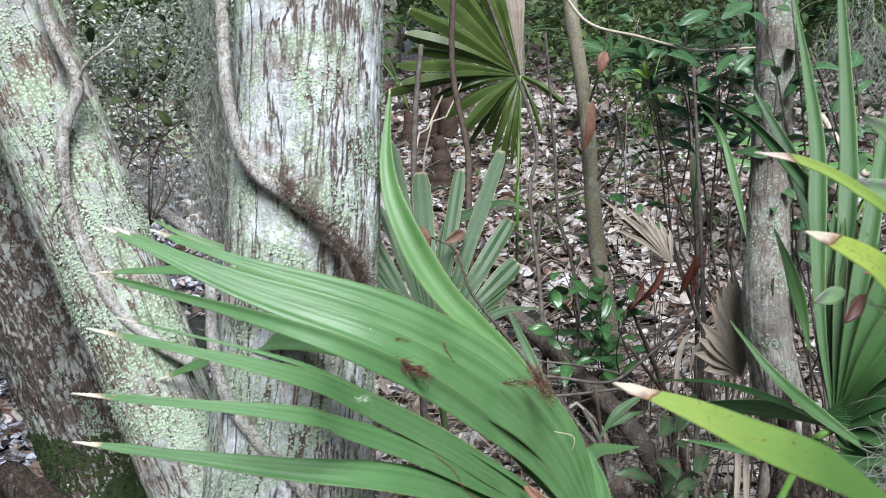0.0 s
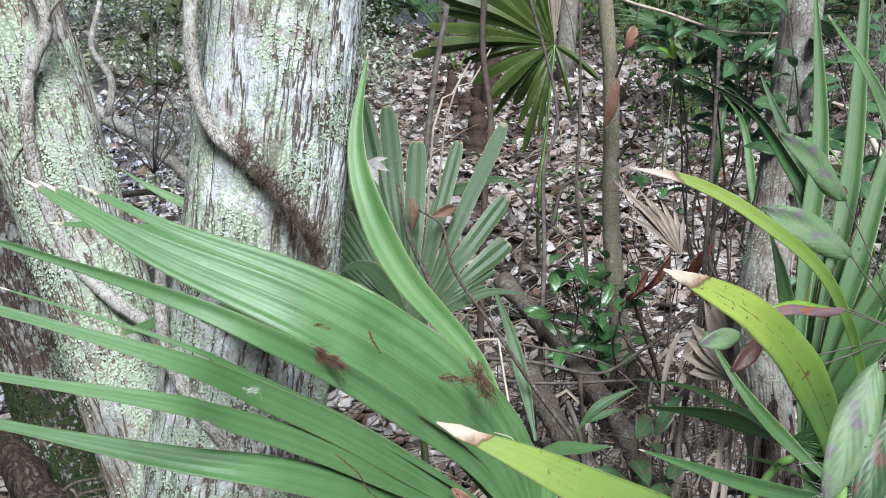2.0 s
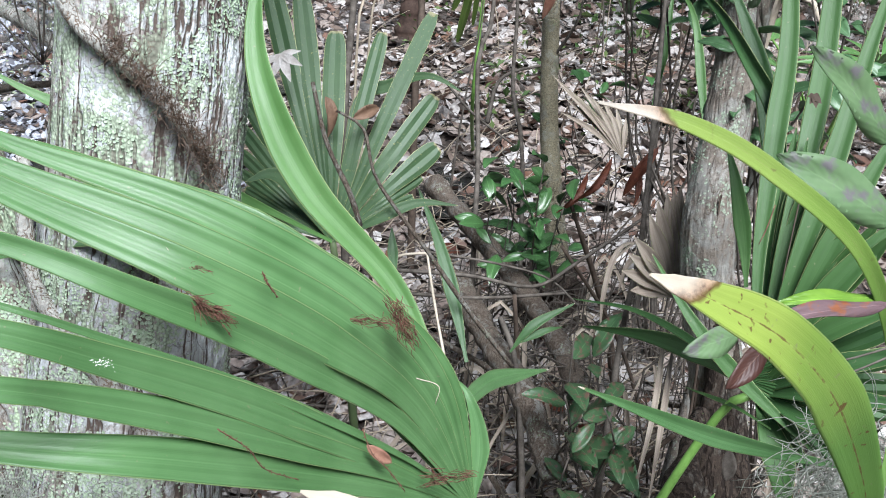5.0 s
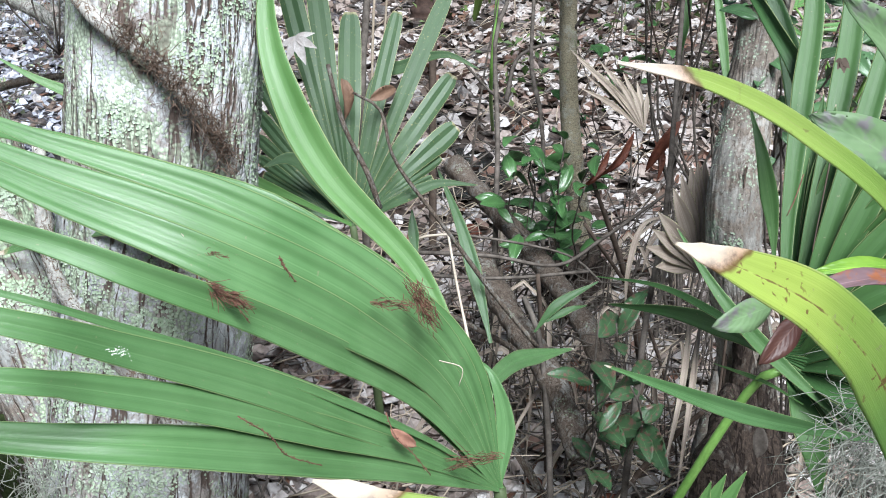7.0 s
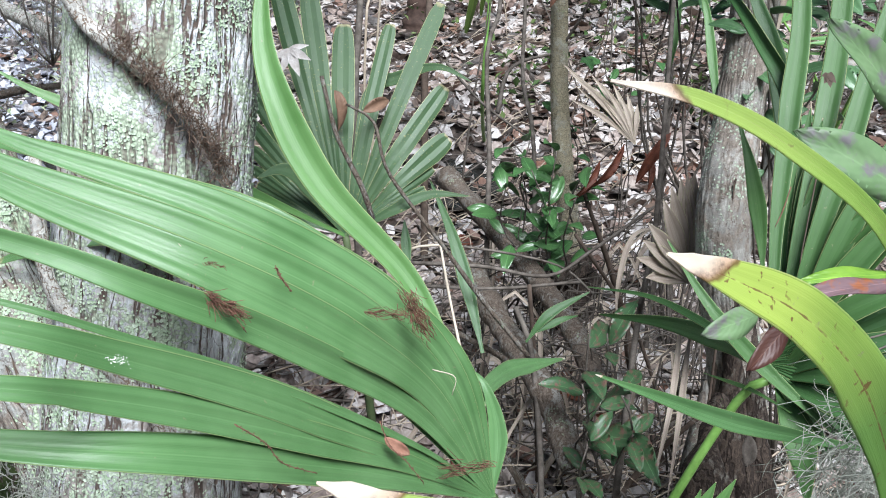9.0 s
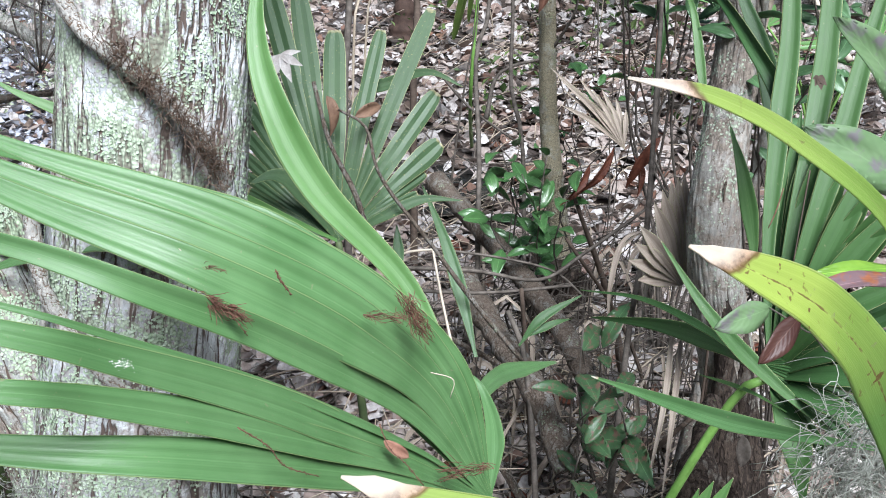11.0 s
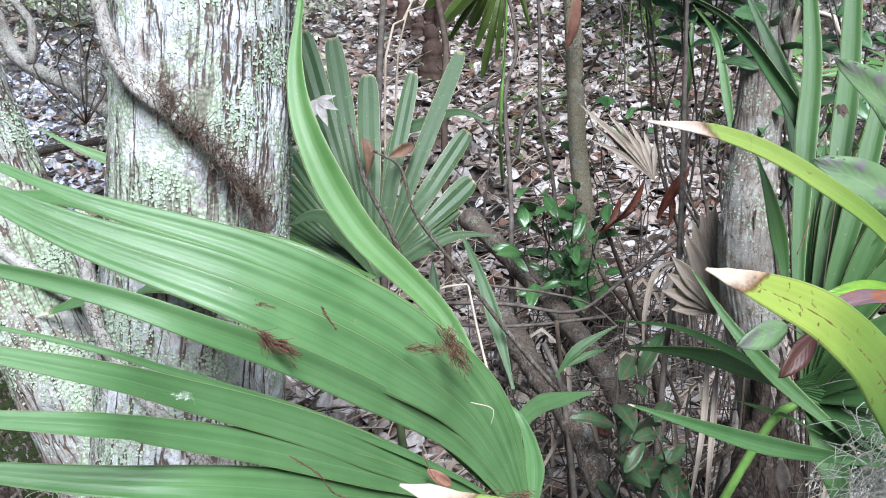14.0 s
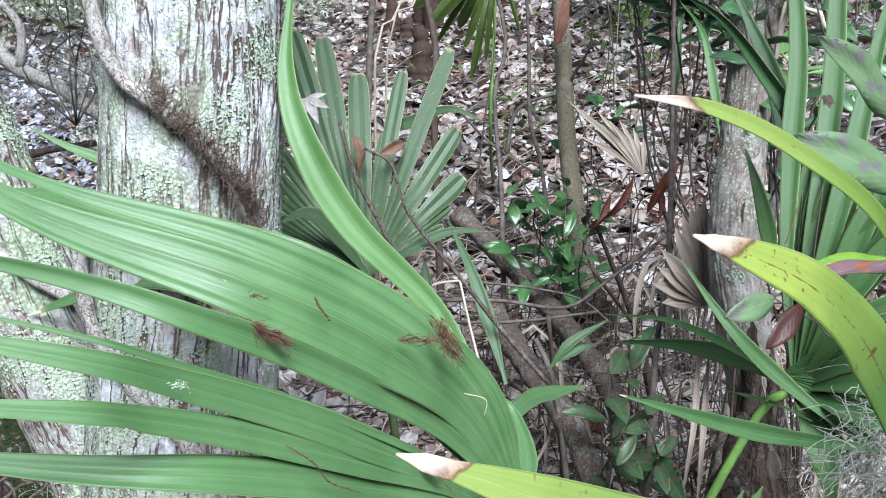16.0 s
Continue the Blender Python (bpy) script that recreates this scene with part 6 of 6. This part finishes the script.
wisp("small heap of dry red brown flower strings on the frond", (-0.226, 0.797, 1.184), (0.9, -0.1, -0.45), 130, 0.0030, 0.022, 51, 0.0006)
wisp("dry brown flower string on the frond", (-0.239, 0.834, 1.211), (0.9, -0.1, -0.2), 22, 0.0013, 0.011, 53, 0.0004)
wisp("dry red brown flower strings caught on the frond", (-0.035, 0.990, 1.069), (0.5, -0.1, -1), 150, 0.0065, 0.026, 54, 0.0007)
wisp("dry red brown flower strings caught on the frond", (-0.070, 0.963, 1.083), (0.9, -0.1, -0.1), 50, 0.003, 0.026, 55, 0.0006)
wisp("dry red brown flower strings caught on the frond", (0.032, 0.974, 0.837), (-0.8, 0, -0.2), 60, 0.005, 0.03, 56, 0.0007)
def catkin(label, points, seed, r=0.0007, bits=90):
    """A dry flower string: a thin axis crowded with small bracts."""
    rng = random.Random(seed)
    origin = Vector(points[0])
    verts, faces = tube_geo(points, r, r * 0.7, 5, 30)
    place, tan = spline(points, 60)
    for k in range(bits):
        i = rng.randrange(60)
        d = (tan[i] * 0.8 + Vector((rng.gauss(0, 1), rng.gauss(0, 1), rng.gauss(0, 1)))).normalized()
        tube_geo([place[i], place[i] + d * rng.uniform(0.0012, 0.0034)], r * 0.9, r * 0.4, 4, 3, 0, verts, faces)
    ob = new("dry_catkin", mesh_of("dry_catkin", [v - origin for v in verts], faces, DEBRIS))
    ob.location = origin
    return tagged(ob, label, "plant debris", "dry catkins")


catkin("thin dry brown flower string on the frond", [(-0.201, 0.703, 1.102), (-0.177, 0.720, 1.067), (-0.165, 0.733, 1.033), (-0.137, 0.769, 0.991)], 171)
catkin("thin dry brown flower string on the frond", [(-0.078, 0.900, 0.967), (-0.065, 0.880, 0.945), (-0.045, 0.880, 0.921), (-0.024, 0.885, 0.884)], 172)
catkin("short feathery dry flower string on the frond", [(-0.184, 0.872, 1.190), (-0.180, 0.875, 1.176), (-0.170, 0.878, 1.157)], 173, 0.0009, 70)
catkin("dry flower string trailing from the small heap", [(-0.226, 0.795, 1.188), (-0.214, 0.796, 1.168), (-0.206, 0.800, 1.150)], 174, 0.0006, 50)
stem("dry_thread", "pale dry thread on the frond", "plant debris", [(-0.315, 0.877, 1.235), (-0.297, 0.874, 1.228), (-0.284, 0.869, 1.216)], 0.0010, 0.0006, TWIG_PALE, 4)
stem("dry_thread", "pale dry thread on the frond", "plant debris", [(-0.014, 0.995, 0.982), (0.016, 0.991, 0.973), (0.012, 0.989, 0.946)], 0.0010, 0.0006, TWIG_PALE, 4)


def droppings(centre, n, seed, spread):
    rng = random.Random(seed)
    c = Vector(centre)
    verts, faces = [], []
    for k in range(n):
        p = Vector((rng.gauss(0, spread), -0.004, rng.gauss(0, spread * 0.7)))
        s = rng.uniform(0.0001, 0.0006)
        b = len(verts)
        ring = [p + Vector((math.cos(a) * s * 1.4, -0.0004, math.sin(a) * s)) for a in (0, 1.05, 2.1, 3.14, 4.2, 5.25)]
        verts.extend(ring + [p + Vector((0, -0.0016, 0))])
        faces.extend((b + j, b + (j + 1) % 6, b + 6) for j in range(6))
    ob = new("white_specks", mesh_of("white_specks", verts, faces, WHITE_FLECK))
    ob.location = c
    tagged(ob, "white specks of dropping on the palm blade", "specks", kind="stuff")


droppings((-0.279, 0.652, 1.208), 60, 61, 0.0045)
droppings((-0.109, 0.956, 1.043), 7, 62, 0.008)

# ---------------------------------------------------------------- lichen on the trunks
def lichen(parent, seed, patches, lobes, spread, low, high, material, label="mint green leafy lichen rosette", lobe=1.0):
    """Raised leafy lichen rosettes set on the bark that faces the clearing."""
    rng = random.Random(seed)
    trunk = [c for c in parent.children if c.name.startswith("trunk")][0].data
    verts = [v.co for v in trunk.vertices]
    base = Vector(parent.location)
    face = [i for i, v in enumerate(trunk.vertices) if low < v.co.z + base.z < high and v.normal.dot((EYE - v.co - base).normalized()) > 0.05]
    for k in range(patches):
        c = verts[rng.choice(face)]
        size = spread * rng.uniform(0.5, 1.3)
        close = [i for i in face if abs(verts[i].z - c.z) < size * 1.4 and (verts[i] - c).length < size * 1.3]
        vs, fs = [], []
        for j in range(lobes):
            i = rng.choice(close)
            if (verts[i] - c).length > size * rng.uniform(0.3, 1.3):
                continue
            nrm = trunk.vertices[i].normal
            t = (nrm.orthogonal() * rng.gauss(0, 1) + nrm.cross(nrm.orthogonal()) * rng.gauss(0, 1)).normalized()
            s = nrm.cross(t)
            r = lobe * rng.uniform(0.0013, 0.0034)
            o = verts[i] + nrm * 0.0010 + t * rng.gauss(0, 0.006)
            b = len(vs)
            for a in (0, 1.05, 2.1, 3.14, 4.19, 5.24):
                vs.append(o + t * math.cos(a) * r + s * math.sin(a) * r * 0.8 + nrm * (0.0006 + 0.0010 * rng.random()))
            vs.append(o - nrm * 0.0004)
            fs.extend((b + q, b + (q + 1) % 6, b + 6) for q in range(6))
        if fs:
            tagged(part("lichen" if material is LICHEN else "moss", mesh_of("lichen", vs, fs, material), parent, label), kind="stuff")


GREEN_MOSS = plain_organic("cushion_moss", (0.018, 0.030, 0.010), (0.045, 0.065, 0.020), 60.0, 0.95, True)
LICHEN = plain_organic("leafy_lichen", (0.36, 0.47, 0.32), (0.50, 0.60, 0.44), 60.0, 0.9, True, c=(0.56, 0.63, 0.52))
lichen(bpy.data.objects["main_tree"], 71, 26, 330, 0.045, 0.5, 2.1, LICHEN)
lichen(bpy.data.objects["main_tree"], 75, 34, 420, 0.05, 0.5, 1.15, LICHEN)
lichen(bpy.data.objects["leaning_tree"], 72, 34, 480, 0.06, 0.5, 2.2, LICHEN)
lichen(bpy.data.objects["grey_tree"], 73, 4, 160, 0.03, 0.4, 1.7, LICHEN)
lichen(bpy.data.objects["dark_tree"], 76, 34, 520, 0.11, 0.05, 0.72, GREEN_MOSS, "dark green cushion of moss", 2.4)
lichen(bpy.data.objects["dark_tree"], 74, 12, 80, 0.03, 0.5, 1.8, LICHEN)

# ---------------------------------------------------------------- woods behind
def foliage(name, label, centres, leaves, size, spread, material, seed, flat=0.6, category="shrub"):
    """Many small leaves in uneven clumps, one mesh."""
    rng = random.Random(seed)
    verts, faces = [], []
    for c in centres:
        c = Vector(c)
        k = rng.uniform(0.5, 1.4)
        for j in range(int(leaves * k)):
            p = c + Vector((rng.gauss(0, spread * k), rng.gauss(0, spread * k), rng.gauss(0, spread * k * flat)))
            if p.z < 0.05:
                p.z = 0.05 + 0.2 * rng.random()
            m = Euler((rng.gauss(0.4, 0.6), rng.gauss(0, 0.6), rng.uniform(0, 6.283))).to_matrix()
            s = size * rng.uniform(0.6, 1.3)
            b = len(verts)
            for u, v, z in ((0, 0, 0), (-0.28, 0.5, 0.08), (0, 1, -0.1), (0.28, 0.5, 0.08)):
                verts.append(p + m @ Vector((u * s, v * s, z * s)))
            faces.extend([(b, b + 1, b + 2), (b, b + 2, b + 3)])
    ob = new(name, mesh_of(name, verts, faces, material, smooth=False))
    return tagged(ob, label, category, kind="stuff")


def far_centres(n, seed, x0, x1, y0, y1, z0, z1):
    rng = random.Random(seed)
    return [(rng.uniform(x0, x1) * (y / y1), y, rise(0, y) + rng.uniform(z0, z1)) for y in [rng.uniform(y0, y1) for _ in range(n)]]


foliage("woodland_foliage", "dense dim green foliage at the edge of the swamp", far_centres(150, 81, -16, 16, 10.5, 19, 0.2, 2.6), 210, 0.16, 0.6, FAR_LEAF, 82)
foliage("woodland_foliage", "dense dim green foliage deep in the woods", far_centres(120, 83, -34, 34, 18, 34, 0.3, 4.5), 170, 0.34, 1.5, FAR_LEAF, 84)
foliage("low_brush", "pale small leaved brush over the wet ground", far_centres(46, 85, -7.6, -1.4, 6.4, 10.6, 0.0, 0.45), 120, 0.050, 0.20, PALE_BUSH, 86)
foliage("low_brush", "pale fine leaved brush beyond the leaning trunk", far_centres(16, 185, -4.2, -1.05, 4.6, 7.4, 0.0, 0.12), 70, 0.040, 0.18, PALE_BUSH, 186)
foliage("low_brush", "green brush behind the trunks, sky glints in its leaf tones", far_centres(90, 87, -8.4, -1.3, 7.6, 10.4, 0.1, 2.0), 230, 0.055, 0.26, GLINT_BUSH, 88)
foliage("low_brush", "green brush behind the shrubs", far_centres(30, 89, 1.6, 6.0, 6.4, 10.0, 0.4, 2.2), 150, 0.085, 0.26, FAR_LEAF, 90)
foliage("low_brush", "scattered green sprigs on the litter", far_centres(26, 91, -1.0, 4.0, 4.5, 9.0, 0.02, 0.2), 26, 0.06, 0.14, FAR_LEAF, 92)


def far_trees():
    rng = random.Random(95)
    for k in range(34):
        y = rng.uniform(9.0, 26)
        x = rng.uniform(-0.75, 0.75) * y
        r = rng.uniform(0.03, 0.16)
        lean = rng.gauss(0, 0.08)
        ob = thing("far_tree", (x, y, rise(x, y)), "dim grey brown trunk standing in the woods", "tree", "woods")
        v, f = tube_geo([(0, 0, -0.05), (lean, 0, 1.5), (lean * 2.4 + rng.gauss(0, 0.1), 0, 4.0), (lean * 5, 0, 9.0)], r * 1.15, r * 0.7, 12, 24, 0.15)
        part("trunk", mesh_of("trunk", v, f, rng.choice((BARK_DARK, BARK_GREY, BARK_ROOT))), ob)


far_trees()


def canopy():
    """Unseen crowns overhead and woods all round the clearing, added to block light; open to the sky above."""
    rng = random.Random(141)
    ring = []
    for k in range(240):
        a = rng.uniform(0, 6.283)
        d = rng.uniform(5.5, 12.0)
        ring.append((math.cos(a) * d, 1.0 + math.sin(a) * d, rng.uniform(2.5, 11.0)))
    # left open ahead and on the sun's side to let light in
    ring = [c for c in ring if (c[1] < 1.0 or abs(c[0]) > 7.0) and not (c[1] < 0 and abs(c[0]) < 7.0 and c[2] > 3.5)]
    low = []
    for k in range(110):
        a = rng.uniform(math.pi, 2 * math.pi)
        d = rng.uniform(4.5, 9.0)
        low.append((math.cos(a) * d * 1.2, math.sin(a) * d - 0.5, rng.uniform(0.2, 3.0)))
    foliage("canopy", "unseen leafy crowns added to block sky light", ring, 120, 0.30, 0.9, FAR_LEAF, 142, 0.7, "canopy")
    foliage("woodland_foliage", "unseen undergrowth added on the near side to block low light", low, 110, 0.26, 0.7, FAR_LEAF, 143, 0.8)


canopy()


def knees():
    """Brown knobbed cypress knees standing out of the litter."""
    for x, y, h, r in ((-0.48, 8.1, 0.30, 0.075), (-0.33, 7.85, 0.17, 0.085), (-0.24, 7.7, 0.15, 0.07), (-0.19, 6.5, 0.40, 0.10), (-0.10, 8.1, 0.66, 0.085), (-0.22, 8.25, 0.58, 0.07)):
        points = [(0, 0, -0.05), (0.005, 0, h * 0.35), (0.012, 0.01, h * 0.7), (0.0, 0.01, h * 0.92), (-0.004, 0.01, h)]
        v, f = tube_geo(points, r * 1.25, r * 0.42, 14, 20, 0.4, seed=x * 9)
        ob = new("cypress_knee", mesh_of("cypress_knee", v, f, KNEE))
        ob.location = (x, y, rise(x, y))
        tagged(ob, "dark reddish brown cypress knee standing in the litter", "cypress knee", "cypress knees")


knees()


def far_palm(at, seed, fans=4, size=0.5, material=None):
    """A low palmetto: stalks with pleated fans of blades."""
    rng = random.Random(seed)
    at = (at[0], at[1], rise(at[0], at[1]))
    ob = thing("palmetto", at, "green palmetto growing in the woods", "palm", "palmettos")
    for k in range(fans):
        a = rng.uniform(0, 6.283)
        top = Vector(at) + Vector((math.cos(a) * size * 0.7, math.sin(a) * size * 0.7, size * rng.uniform(0.9, 1.7)))
        v, f = tube_geo([Vector((0, 0, 0)), (top - Vector(at)) * 0.5 + Vector((0, 0, 0.1)), top - Vector(at)], 0.008, 0.006, 5, 8)
        part("petiole", mesh_of("petiole", v, f, PETIOLE), ob)
        out = Vector((math.cos(a), math.sin(a), 0.35)).normalized()
        side_ = out.cross(Vector((0, 0, 1))).normalized()
        for j in range(13):
            b = radians(-105 + 210 * j / 12)
            d = out * math.cos(b) + side_ * math.sin(b) + Vector((0, 0, 0.2))
            tip = top + d.normalized() * size * rng.uniform(0.8, 1.05) - Vector((0, 0, 0.12 * size))
            blade(ob, [top, (top + tip) / 2 + Vector((0, 0, 0.05 * size)), tip], 0.022 * size / 0.5, material or PALM_DARK, split=0.5, fold=0.35, n=9, face=(0, -0.4, 0.9))


far_palm((2.1, 4.6, 0), 101, 4, 0.5, PALM_BRIGHT)
far_palm((1.6, 7.4, 0), 102, 5, 0.55)
far_palm((-0.5, 9.6, 0), 103, 5, 0.6)
far_palm((0.7, 10.2, 0), 104, 5, 0.6)
far_palm((2.9, 7.8, 0), 106, 5, 0.6)


def upright_straps():
    """Slender upright stems and straps between the shrubs."""
    rng = random.Random(111)
    for k in range(15):
        y = rng.uniform(3.0, 7.5)
        x = rng.uniform(-0.02, 0.42) * y
        h = rng.uniform(0.5, 2.0)
        lean = rng.gauss(0, 0.22)
        stem("thin_stem", "thin bare upright stem in the undergrowth", "stem", [(x, y, rise(x, y) - 0.02)] + [(x + lean * h * q + rng.gauss(0, 0.035), y, rise(x, y) + h * q) for q in (0.25, 0.5, 0.75, 1.0)], rng.uniform(0.003, 0.007), 0.002, rng.choice((TWIG, TWIG, TWIG_DARK, STRAW)), 6, group="undergrowth stems")


upright_straps()


def tangle():
    """Fine bare twigs crossing low between the stems."""
    rng = random.Random(121)
    verts, faces = [], []
    for k in range(210):
        p = Vector((rng.uniform(0.0, 0.9), rng.uniform(1.8, 3.1), rng.uniform(0.02, 0.45)))
        d = Vector((rng.gauss(0.3, 1), rng.gauss(0, 0.5), rng.gauss(0.25, 0.45))).normalized()
        ln = rng.uniform(0.15, 0.55)
        q = p + d * ln
        q.z = max(q.z, 0.02)
        mid = (p + q) / 2 + Vector((rng.gauss(0, 0.03), 0, rng.gauss(0, 0.03)))
        foot = Vector((p.x + rng.gauss(0, 0.05), p.y, 0.0))
        tube_geo([foot, p, mid, q], rng.uniform(0.002, 0.005), 0.001, 4, 9, 0, verts, faces)
    ob = new("twig_tangle", mesh_of("twig_tangle", verts, faces, TWIG))
    tagged(ob, "tangle of thin bare grey twigs above the litter", "twigs", kind="stuff")


tangle()
